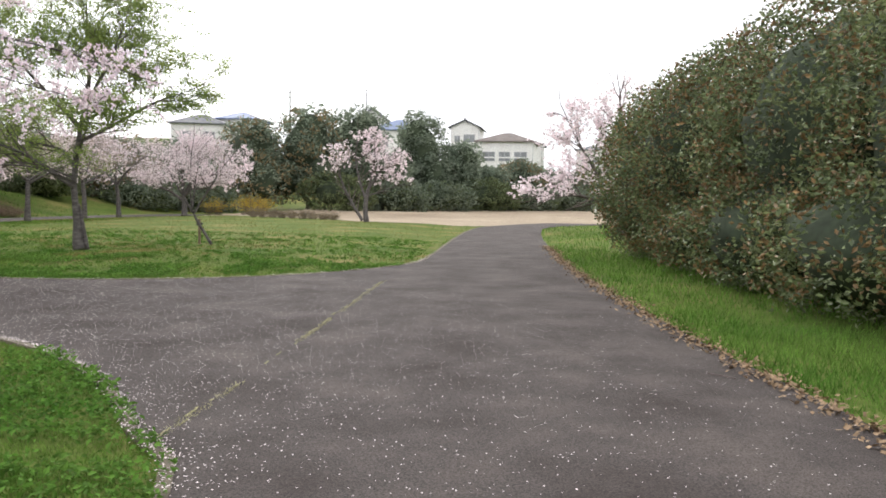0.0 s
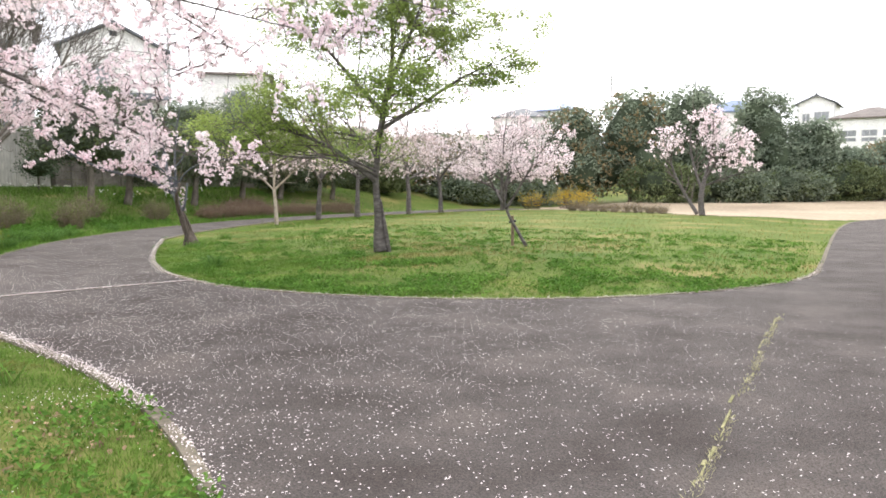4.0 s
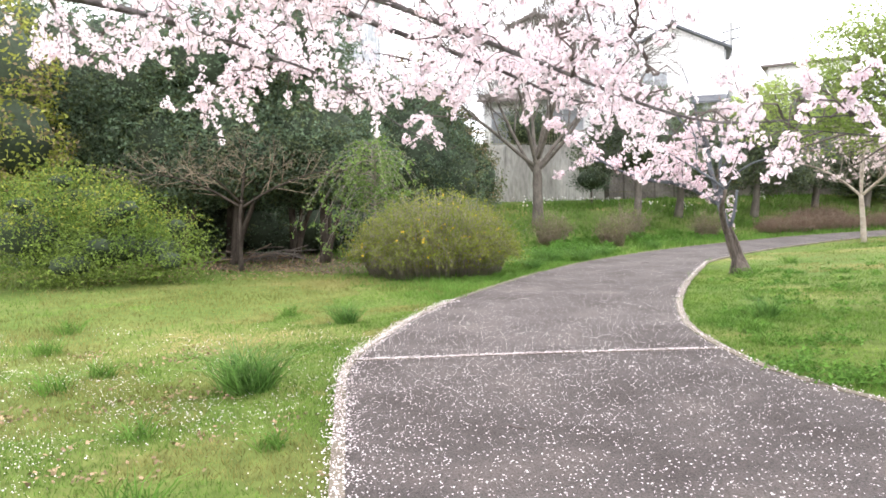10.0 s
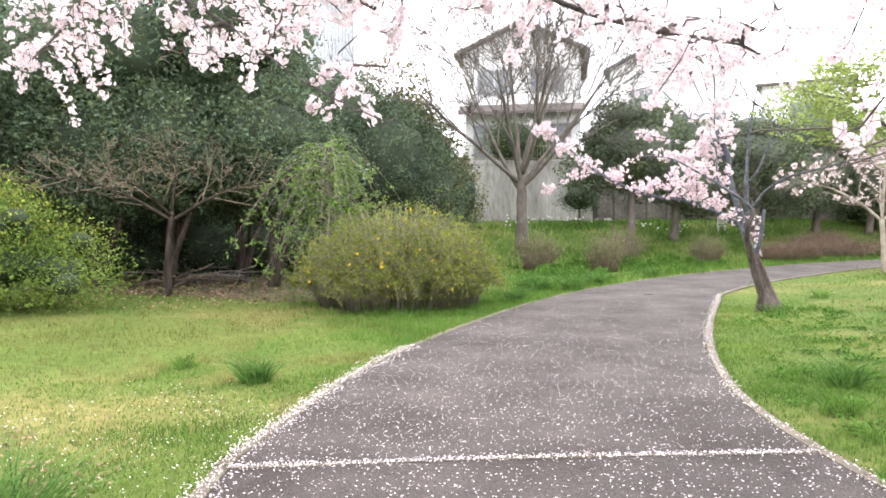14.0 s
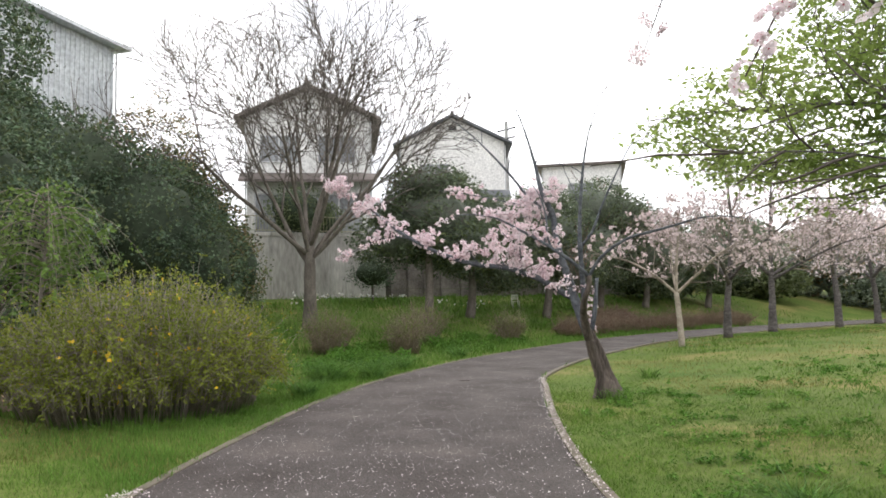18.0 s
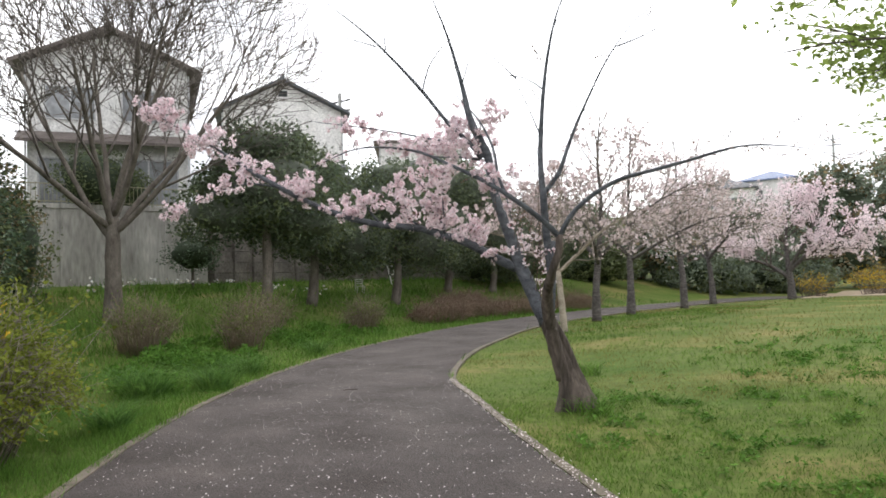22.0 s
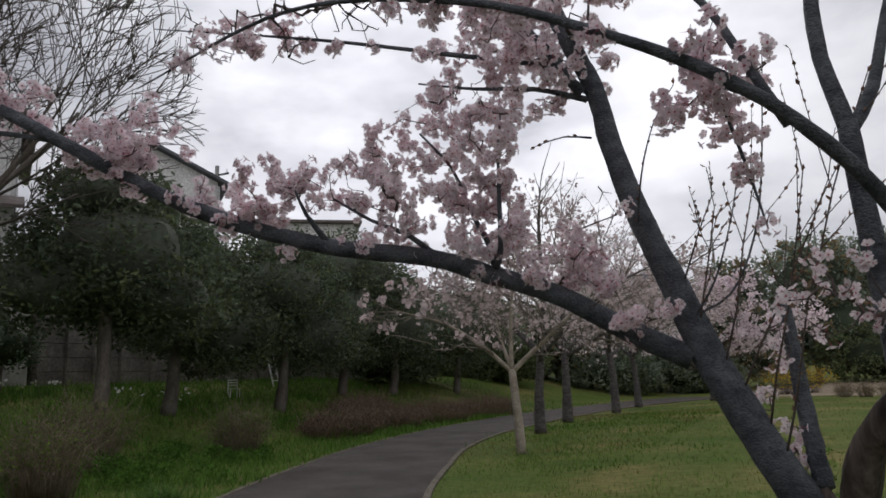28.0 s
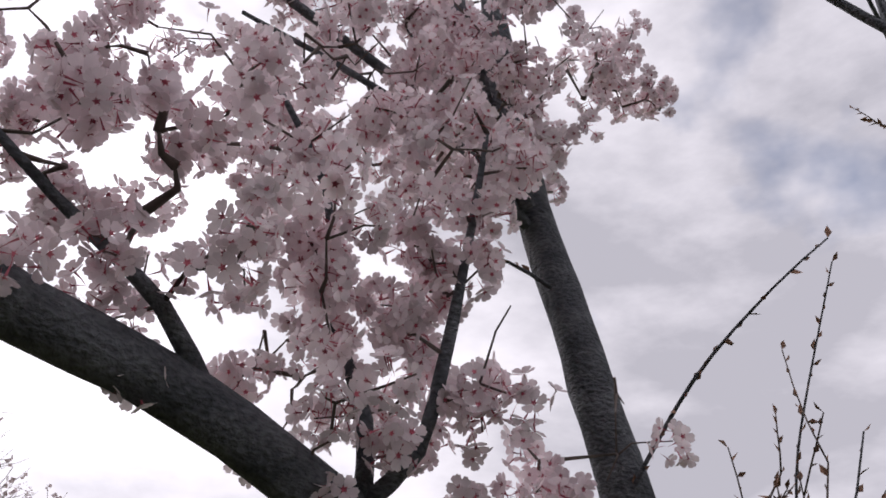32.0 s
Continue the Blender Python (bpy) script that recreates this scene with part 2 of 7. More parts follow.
def strew(geo, shape, faces, places, sizes, rot, mis=(0,)):
    """Sets a small shape (points, list of face arrays) at many places at once."""
    n, k = len(places), len(shape)
    v = np.einsum("nij,kj->nki", rot, shape) * np.asarray(sizes).reshape(-1, 1, 1) + places[:, None]
    geo.v.append(v.reshape(-1, 3))
    for f, mi in zip(faces, mis):
        f = np.asarray(f)
        geo.f.append(((f[None] + (np.arange(n) * k)[:, None, None] + geo.n).reshape(-1, f.shape[1]), mi))
    geo.n += n * k


LEAF = np.array([(0, 0, 0), (0.26, 0.45, 0.08), (0, 1, -0.06), (-0.26, 0.45, 0.08)])
LEAF_FACES = [[(0, 1, 2), (0, 2, 3)]]
CARD = np.array([(-0.5, -0.4, 0), (0.45, -0.5, 0.12), (0.5, 0.42, 0), (-0.42, 0.5, 0.12)])
CARD_FACES = [[(0, 1, 2), (0, 2, 3)]]


def flower_shape(detail):
    """A five-petalled blossom, 1 wide: broad notched petals, then its dark pink heart, calyx and stalk."""
    v, petal, heart = [], [], []
    outline = [(0.04, 0.0, 0.0), (0.22, 0.165, 0.07), (0.40, 0.215, 0.13), (0.50, 0.08, 0.16), (0.46, 0.0, 0.14), (0.50, -0.08, 0.16), (0.40, -0.215, 0.13), (0.22, -0.165, 0.07)] if detail else [(0.03, 0.0, 0.0), (0.36, 0.235, 0.1), (0.5, 0.0, 0.13), (0.36, -0.235, 0.1)]
    m = len(outline)
    for k in range(5):
        c, s = math.cos(2 * math.pi * k / 5), math.sin(2 * math.pi * k / 5)
        o = len(v)
        v += [(x * c - y * s, x * s + y * c, z + (0.015 if k % 2 else 0.0)) for x, y, z in outline]
        petal += [(o, o + i, o + i + 1) for i in range(1, m - 1)]
    o = len(v)
    for k in range(10 if detail else 3):
        a = 2 * math.pi * (k + 0.5) / (10 if detail else 3)
        r = (0.14 if k % 2 else 0.07) if detail else 0.12
        v.append((r * math.cos(a), r * math.sin(a), 0.1 if detail and k % 2 else 0.055))
    n = len(v) - o
    v.append((0, 0, 0.05))
    heart += [(o + k, o + (k + 1) % n, o + n) for k in range(n)]
    if detail:
        o = len(v)
        v += [(0.05, 0, 0), (-0.025, 0.043, 0), (-0.025, -0.043, 0), (0.02, 0.0, -0.35), (-0.01, 0.017, -0.35), (-0.01, -0.017, -0.35), (0.05, 0.03, -0.75)]
        heart += [(o + i, o + (i + 1) % 3, o + 3 + i) for i in range(3)] + [(o + (i + 1) % 3, o + 3 + (i + 1) % 3, o + 3 + i) for i in range(3)] + [(o + 3 + i, o + 3 + (i + 1) % 3, o + 6) for i in range(3)]
    return np.array(v), [petal, heart]


FLOWER, FLOWER_FACES = flower_shape(True)
BLOOM, BLOOM_FACES = flower_shape(False)


def facing(rng, out, spread=0.5):
    """Rotations that turn z along the given ways, more or less."""
    z = out + rng.normal(0, spread, out.shape)
    z /= np.linalg.norm(z, axis=1, keepdims=True) + 1e-9
    x = np.cross(z, rng.normal(size=z.shape))
    x /= np.linalg.norm(x, axis=1, keepdims=True) + 1e-9
    return np.stack([x, np.cross(z, x), z], 2)

# ---- materials ----
ASPHALT = material("asphalt", (0.045, 0.0345, 0.0305), (0.103, 0.085, 0.076), 0.85, 0.9, 1.0, 90.0, third=(0.072, 0.0603, 0.0555), speck=0.75)
KERB = material("kerb_concrete", (0.09, 0.074, 0.054), (0.19, 0.162, 0.125), 3.0, 0.95, 0.5)
STRAW = material("straw", (0.36, 0.34, 0.16), (0.58, 0.55, 0.34), 6.0, 0.9, 0, island=0.35, spec=0.1)
MOSS = material("joint_grass", (0.15, 0.145, 0.06), (0.32, 0.3, 0.16), 8.0, 0.95, 0.5)
TURF = material("turf", (0.068, 0.112, 0.022), (0.2, 0.175, 0.066), 0.33, 0.95, 0.7, 22.0, third=(0.11, 0.138, 0.036), spec=0.05)
FIELD = material("bare_field", (0.26, 0.20, 0.14), (0.37, 0.30, 0.21), 0.12, 0.95, 0.3, 30.0)
LITTER = material("leaf_litter", (0.045, 0.034, 0.02), (0.13, 0.09, 0.055), 2.0, 0.95, 0.6)
GRASS = material("grass_blade", (0.068, 0.146, 0.022), (0.16, 0.245, 0.05), 0.5, 0.9, 0, island=0.45, through_light=0.3, spec=0.1)
GRASS_LUSH = material("lush_grass_blade", (0.068, 0.155, 0.024), (0.15, 0.25, 0.052), 0.5, 0.9, 0, island=0.4, through_light=0.3, spec=0.1)
GRASS_DRY = material("dry_grass_blade", (0.125, 0.142, 0.034), (0.25, 0.228, 0.085), 0.6, 0.9, 0, island=0.35, through_light=0.25, spec=0.1)
TUFT = material("tuft_blade", (0.06, 0.14, 0.03), (0.14, 0.25, 0.055), 1.5, 0.7, 0, island=0.4, through_light=0.4, spec=0.15)
PETAL = material("fallen_petal", (0.70, 0.60, 0.59), (0.83, 0.75, 0.735), 3.0, 0.8, 0, island=0.18)
DEAD_LEAF = material("fallen_leaf", (0.17, 0.115, 0.07), (0.33, 0.23, 0.14), 3.0, 0.9, 0, island=0.4)
BLOSSOM = material("blossom_petal", (0.78, 0.655, 0.69), (0.87, 0.79, 0.812), 1.2, 0.7, 0, island=0.12, through_light=0.5)
BLOSSOM_FADED = material("fading_blossom", (0.50, 0.40, 0.39), (0.70, 0.60, 0.60), 1.2, 0.8, 0, island=0.25, through_light=0.35)
HEART = material("blossom_heart", (0.33, 0.06, 0.10), (0.56, 0.17, 0.21), 4.0, 0.8, 0, island=0.3)
BUD = material("bud", (0.16, 0.09, 0.06), (0.34, 0.2, 0.14), 8.0, 0.8, 0, island=0.3)
BARK = material("cherry_bark", (0.05, 0.044, 0.042), (0.17, 0.152, 0.146), 6.0, 0.85, 0.9, 7.0, stretch=(1, 1, 2.2))
BARK_OLD = material("old_cracked_bark", (0.04, 0.032, 0.027), (0.16, 0.128, 0.108), 9.0, 0.9, 1.0, 4.0, stretch=(1, 1, 0.16))
BARK_GREY = material("smooth_grey_bark", (0.05, 0.055, 0.064), (0.15, 0.158, 0.174), 9.0, 0.8, 0.8, 9.0, stretch=(1, 1, 1.6), speck=0.4)
# thicket and plum stems: shade put into a darker bark colour
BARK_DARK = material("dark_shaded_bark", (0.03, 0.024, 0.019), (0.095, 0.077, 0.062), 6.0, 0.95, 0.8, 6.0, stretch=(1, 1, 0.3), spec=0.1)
BARK_PALE = material("pale_bark", (0.24, 0.2, 0.16), (0.44, 0.38, 0.31), 5.0, 0.9, 0.6, 6.0)
BARK_BROWN = material("brown_bark", (0.095, 0.08, 0.066), (0.2, 0.175, 0.15), 5.0, 0.9, 0.8, 7.0, stretch=(1, 1, 0.4))
TWIG = material("twig_bark", (0.07, 0.055, 0.05), (0.17, 0.14, 0.125), 6.0, 0.9, 0)
TWIG_STRAW = material("straw_twig", (0.15, 0.115, 0.08), (0.3, 0.24, 0.17), 6.0, 0.9, 0)
LEAF_RUSSET = material("russet_leaf", (0.12, 0.072, 0.05), (0.22, 0.145, 0.1), 0.6, 0.8, 0, island=0.35, through_light=0.2)
TWIG_GREY = material("grey_twig", (0.17, 0.14, 0.12), (0.3, 0.26, 0.22), 6.0, 0.9, 0)
LEAF_SPRING = material("spring_leaf", (0.17, 0.245, 0.058), (0.30, 0.365, 0.11), 0.5, 0.6, 0, island=0.3, through_light=0.6)
LEAF_DARK = material("evergreen_leaf", (0.05, 0.083, 0.047), (0.12, 0.17, 0.095), 0.6, 0.45, 0, island=0.5, through_light=0.12)
# bank evergreens: greyer, lighter leaves with raised through_light stand in for haze
LEAF_BANK = material("hazed_bank_leaf", (0.07, 0.098, 0.062), (0.155, 0.185, 0.115), 0.5, 0.55, 0, island=0.45, through_light=0.38)
LEAF_MID = material("oak_leaf", (0.06, 0.085, 0.035), (0.14, 0.165, 0.07), 0.3, 0.6, 0, island=0.45, through_light=0.15)
LEAF_RED = material("red_tip_leaf", (0.125, 0.08, 0.036), (0.23, 0.145, 0.06), 0.8, 0.5, 0, island=0.4, through_light=0.15)
LEAF_LIGHT = material("light_leaf", (0.085, 0.15, 0.03), (0.175, 0.25, 0.062), 0.8, 0.55, 0, island=0.4, through_light=0.35)
LEAF_BROWN = material("brown_leaf", (0.16, 0.12, 0.06), (0.28, 0.22, 0.12), 0.5, 0.8, 0, island=0.35, through_light=0.2)
LEAF_GOLD = material("shrub_leaf", (0.19, 0.22, 0.035), (0.36, 0.37, 0.07), 1.2, 0.6, 0, island=0.4, through_light=0.4)
LEAF_KERRIA = material("kerria_leaf", (0.13, 0.165, 0.026), (0.26, 0.285, 0.055), 1.2, 0.7, 0, island=0.45, through_light=0.4, spec=0.15)
GOLD = material("yellow_flower", (0.55, 0.36, 0.02), (0.75, 0.52, 0.04), 2.0, 0.7, 0, island=0.25, through_light=0.2)
LEAF_BUSH = material("photinia_leaf", (0.078, 0.11, 0.048), (0.175, 0.205, 0.09), 0.9, 0.42, 0, island=0.5, through_light=0.25)
LEAF_BUSHY = material("garden_shrub_leaf", (0.09, 0.155, 0.022), (0.2, 0.265, 0.05), 0.8, 0.6, 0, island=0.45, through_light=0.3)
# far foliage: distance haze is put into a paler colour and extra through_light
LEAF_FAR = material("hazed_hillside_leaf", (0.14, 0.178, 0.13), (0.24, 0.278, 0.2), 0.2, 0.7, 0, island=0.35, through_light=0.42)
# painted inner shade of crowns farther off, paled in place of haze
CORE_FAR = material("hazed_inner_shade", (0.095, 0.11, 0.085), (0.14, 0.155, 0.12), 1.0, 0.95, 0)
LEAF_WEED = material("clover_leaf", (0.06, 0.145, 0.02), (0.125, 0.23, 0.042), 0.8, 0.8, 0, island=0.4, through_light=0.3, spec=0.15)
TWIG_FINE = material("pale_fine_twig", (0.10, 0.085, 0.075), (0.19, 0.165, 0.145), 6.0, 0.9, 0)
# dark green that stands in for the shade inside dense crowns
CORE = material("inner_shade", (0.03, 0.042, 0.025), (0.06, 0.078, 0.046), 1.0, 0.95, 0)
CONCRETE = material("wall_concrete", (0.27, 0.255, 0.23), (0.54, 0.52, 0.48), 0.6, 0.95, 0.3, 14.0, stretch=(1, 1, 0.25))
CONCRETE_DARK = material("old_blockwork", (0.12, 0.105, 0.095), (0.25, 0.225, 0.2), 1.2, 0.95, 0.5, 8.0)
PLASTER = material("house_plaster", (0.72, 0.705, 0.68), (0.84, 0.825, 0.8), 0.5, 0.9, 0.1, 20.0)
PLASTER_GREY = material("grey_plaster", (0.62, 0.61, 0.59), (0.78, 0.77, 0.75), 0.5, 0.9, 0.1, 20.0)
SHEET = material("corrugated_sheet", (0.5, 0.52, 0.54), (0.64, 0.66, 0.67), 0.7, 0.6, 0.0, 10.0)
ROOF = material("roof_tile", (0.085, 0.09, 0.1), (0.16, 0.165, 0.175), 1.0, 0.7, 0.3, 12.0)
ROOF_BLUE = material("blue_roof_tile", (0.1, 0.14, 0.24), (0.17, 0.22, 0.35), 1.0, 0.6, 0.3, 12.0)
ROOF_BROWN = material("brown_roof_tile", (0.11, 0.092, 0.082), (0.19, 0.16, 0.145), 1.0, 0.7, 0.3, 12.0)
GLASS = material("window_glass", (0.18, 0.19, 0.2), (0.3, 0.31, 0.32), 0.4, 0.12, 0, spec=0.6)
ALUMINIUM = material("window_frame", (0.4, 0.4, 0.4), (0.55, 0.55, 0.55), 2.0, 0.45, 0, metal=0.5)
WOOD = material("weathered_wood", (0.14, 0.1, 0.07), (0.28, 0.21, 0.15), 4.0, 0.9, 0.4, 8.0)
POLE = material("pole_concrete", (0.3, 0.3, 0.29), (0.42, 0.42, 0.41), 1.0, 0.9, 0.2)
DARK_METAL = material("dark_metal", (0.03, 0.03, 0.032), (0.07, 0.07, 0.07), 3.0, 0.5, 0, metal=0.4)
WHITE_PAINT = material("white_paint", (0.7, 0.7, 0.68), (0.82, 0.82, 0.8), 2.0, 0.6, 0)
FENCE = material("fence_metal", (0.25, 0.24, 0.16), (0.36, 0.34, 0.22), 2.0, 0.6, 0, metal=0.3)

# ---- plan: the edges of the asphalt ----
LEFT_EDGE = spline([(0.7, -14), (0.7, 0), (0.25, 4.2), (-0.4, 5.3), (-1.25, 6.6), (-2.3, 7.75), (-3.5, 8.6), (-4.8, 9.25), (-6.4, 9.8), (-8.2, 10.3), (-10.6, 11.0),
                    (-12.0, 11.8), (-14.1, 13.3), (-16.6, 15.7), (-19.6, 19.1), (-22.4, 23.6), (-24.6, 28.8), (-26.4, 35), (-27.4, 43), (-27.3, 53), (-25.5, 64), (-22, 74)], 0.4)
LAWN_EDGE = spline([(-18.5, 72), (-21.5, 64), (-23.9, 55), (-24.5, 47), (-24.3, 39), (-23.4, 34), (-22.2, 30.4), (-20.8, 26.8), (-18.9, 23.3), (-17.3, 21.5), (-15.2, 19.3),
                    (-13.1, 17.3), (-11.2, 15.8), (-9.6, 14.95), (-8.1, 14.5), (-6.0, 14.55), (-4.2, 15.05), (-2.2, 16.25), (-0.5, 18.2), (0.65, 20.7), (1.0, 24),
                    (1.3, 29.4), (1.75, 37), (2.4, 45), (3.5, 52), (6.5, 60), (11, 68), (17, 76)], 0.4)
RIGHT_EDGE = spline([(22, 73), (15.4, 66), (10.8, 59), (8.0, 53), (6.6, 44), (5.7, 34), (5.3, 27), (4.95, 20), (4.9, 14), (5.05, 9), (5.25, 6), (5.2, 2), (5.1, -14)], 0.5)
ASPHALT_OUTLINE = np.concatenate([LEFT_EDGE, LAWN_EDGE, RIGHT_EDGE])
FIELD_OUTLINE = spline([(-22, 62.5), (-15.3, 60.2), (-10, 57.8), (-6.5, 54.2), (-2.8, 51.0), (1.0, 51.5), (4.5, 55), (9, 62), (15, 66), (25, 68), (45, 72), (80, 90), (85, 112),
                        (40, 108), (15, 98), (0, 92), (-12, 84), (-20, 74), (-22, 62.5)], 2.0)
LAWN_COARSE = LAWN_EDGE[::5]
ISLAND = np.concatenate([LAWN_COARSE, [(8, 80), (-15, 80)]])
WALL_LINE = spline([(-48, 12), (-43.2, 21), (-40.0, 28.5), (-38.2, 35), (-37.6, 45), (-37.6, 60)], 2.0)


def height(x, y):
    """The lie of the land: flat park, a bank to the west, a slow rise to the north with a wooded slope behind."""
    x, y = np.atleast_1d(np.asarray(x, float)), np.atleast_1d(np.asarray(y, float))
    wx = np.interp(y, WALL_LINE[:, 1], WALL_LINE[:, 0])
    ex = np.interp(y, LEFT_EDGE[20:, 1], LEFT_EDGE[20:, 0])
    part_way = np.clip((ex - 1.2 - x) / np.maximum(ex - 1.2 - wx, 1), 0, 1)
    bank = (0.25 + 1.55 * smooth(16, 27, y)) * smooth(0.0, 1.0, part_way) * smooth(-5, 8, y)
    terrace = 2.9 * smooth(0.6, 1.6, wx - x) * smooth(12, 22, y)
    back = 0.85 * smooth(64, 100, y) + 5.5 * smooth(96, 122, y - 0.25 * np.maximum(x - 20, 0)) * smooth(70, 30, x)
    dome = 0.17 * smooth(0.6, 5.0, away(LAWN_COARSE, x, y)) * inside(ISLAND, x, y)
    return bank + terrace + back + dome


def spread(a, b, n, far):
    mid = np.linspace(a, b, n)
    grow = np.geomspace(1.5, far, 14)
    return np.concatenate([a - grow[::-1], mid, b + grow])


gx, gy = spread(-62, 40, 128, 900), spread(-30, 132, 190, 900)
GX, GY = np.meshgrid(gx, gy)
GZ = height(GX.ravel(), GY.ravel())
k = np.arange((len(gy) - 1) * len(gx)).reshape(len(gy) - 1, len(gx))[:, :-1].ravel()
Geo().add(np.stack([GX.ravel(), GY.ravel(), GZ], 1), np.stack([k, k + 1, k + len(gx) + 1, k + len(gx)], 1)).link(
    "ground", TURF, smooth=True, kind="structure", label="patchy green and straw-coloured park lawn", category="ground")


def flat_sheet(name, outline, z, mat, label, category):
    from mathutils.geometry import tessellate_polygon
    o = np.asarray(outline)[:, :2]
    tris = tessellate_polygon([[Vector((x, y, 0)) for x, y in o]])
    v = np.column_stack([o, np.full(len(o), z)])
    skirt = np.column_stack([o, np.full(len(o), z - 0.12)])
    n = len(o)
    k = np.arange(n)
    g = Geo().add(np.concatenate([v, skirt]), np.array([t[::-1] for t in tris]))
    g.f.append((np.stack([k, (k + 1) % n, n + (k + 1) % n, n + k], 1), 0))
    ob = g.link(name, mat, kind="structure", label=label, category=category)
    bm = bmesh.new()
    bm.from_mesh(ob.data)
    bmesh.ops.recalc_face_normals(bm, faces=bm.faces)
    bm.to_mesh(ob.data)
    bm.free()
    return ob


flat_sheet("path", ASPHALT_OUTLINE, 0.03, ASPHALT, "grey asphalt park path strewn with cherry petals", "path")


def draped(name, outline, lift, mat, label, category, step=2.0):
    """A sheet over uneven ground inside an outline."""
    o = np.asarray(outline)
    xs, ys = np.arange(o[:, 0].min(), o[:, 0].max() + step, step), np.arange(o[:, 1].min(), o[:, 1].max() + step, step)
    X, Y = np.meshgrid(xs, ys)
    ok = inside(o, X.ravel(), Y.ravel()).reshape(X.shape)
    quads = [(j * len(xs) + i, j * len(xs) + i + 1, (j + 1) * len(xs) + i + 1, (j + 1) * len(xs) + i)
             for j in range(len(ys) - 1) for i in range(len(xs) - 1) if ok[j:j + 2, i:i + 2].sum() >= 3]
    return Geo().add(np.column_stack([X.ravel(), Y.ravel(), height(X.ravel(), Y.ravel()) + lift]), quads).link(name, mat, smooth=True, kind="structure", label=label, category=category)


draped("field", FIELD_OUTLINE, 0.02, FIELD, "bare tan earth sports field", "ground", 1.0)
draped("litter_ground", spline([(-31, 7), (-26, 8.4), (-24.2, 11), (-22.4, 12.8), (-21.2, 14.0), (-22, 15.4), (-23.5, 17.5), (-27, 19), (-31, 16), (-31, 7)], 0.5), 0.012, LITTER,
       "dark earth with fallen brown leaves under the trees", "ground", 0.4)


def ribbon(line, width, z0, z1, side):
    """A flat strip with thickness along a line, to one side of it."""
    p = np.asarray(line)[:, :2]
    d = np.gradient(p, axis=0)
    d /= np.linalg.norm(d, axis=1, keepdims=True) + 1e-9
    q = p + side * width * np.stack([-d[:, 1], d[:, 0]], 1)
    n = len(p)
    v = np.concatenate([np.column_stack([e, np.full(n, z)]) for e, z in ((p, z0), (p, z1), (q, z1), (q, z0))])
    i = np.arange(n - 1)
    return v, np.concatenate([np.stack([a * n + i, a * n + i + 1, b * n + i + 1, b * n + i], 1) for a, b in ((0, 1), (1, 2), (2, 3))])


def kerb(name, line, side, label):
    """An edging of concrete lengths, each a piece of its own."""
    base = thing(name, (*line[0][:2], 0), label, "kerb", kind="structure")
    ORIGIN[base.name] = (0, 0, 0)
    base.location = (0, 0, 0)
    step = 3
    for a in range(0, len(line) - step, step):
        part_line = line[a:a + step + 1].copy()
        part_line[-1] = part_line[-2] + 0.97 * (part_line[-1] - part_line[-2])
        v, f = ribbon(part_line, 0.095, -0.05, 0.04 + 0.004 * ((a * 7) % 3), side)
        Geo().add(v, f).link("kerb_stone", KERB, base)
    return base


kerb("lawn_kerb", LAWN_EDGE[40:-60], 1, "worn concrete edging strip round the lawn")
kerb("verge_kerb", LEFT_EDGE[36:-60], 1, "worn concrete edging strip covered with petals")
seam = Geo()
rng = np.random.default_rng(77)
SEAM = spline([(-0.25, 5.0), (-0.13, 6.8), (-0.03, 9.1), (0.25, 15.8)], 0.06)
for k in range(0, len(SEAM) - 6, 4):
    if rng.uniform() < (0.25 if 6.8 < SEAM[k][1] < 8.6 else 0.93):
        v, f = ribbon(SEAM[k:k + int(rng.integers(2, 6))] + (rng.normal(0, 0.018), 0, 0)[:SEAM.shape[1]], rng.uniform(0.008, 0.024), 0.02, 0.033 + rng.uniform(0, 0.004), 1)
        seam.add(v, f)
seam.link("path_joint", MOSS, kind="structure", label="joint in the asphalt grown over with dry grass", category="joint")
cross_joint = spline([(-10.95, 11.15), (-10.28, 13.1), (-9.55, 14.95)], 0.3)
v, f = ribbon(cross_joint, 0.03, 0.02, 0.036, 1)
Geo().add(v, f).link("path_joint", KERB, kind="structure", label="joint across the path filled with petals", category="joint")

# ---- trees ----
def within(zones, p, slack=1.0):
    """Whether a point lies in one of the ellipsoids (x, y, z, rx, ry, rz)."""
    return bool((((p - zones[:, :3]) / (zones[:, 3:] * slack)) ** 2).sum(1).min() < 1)


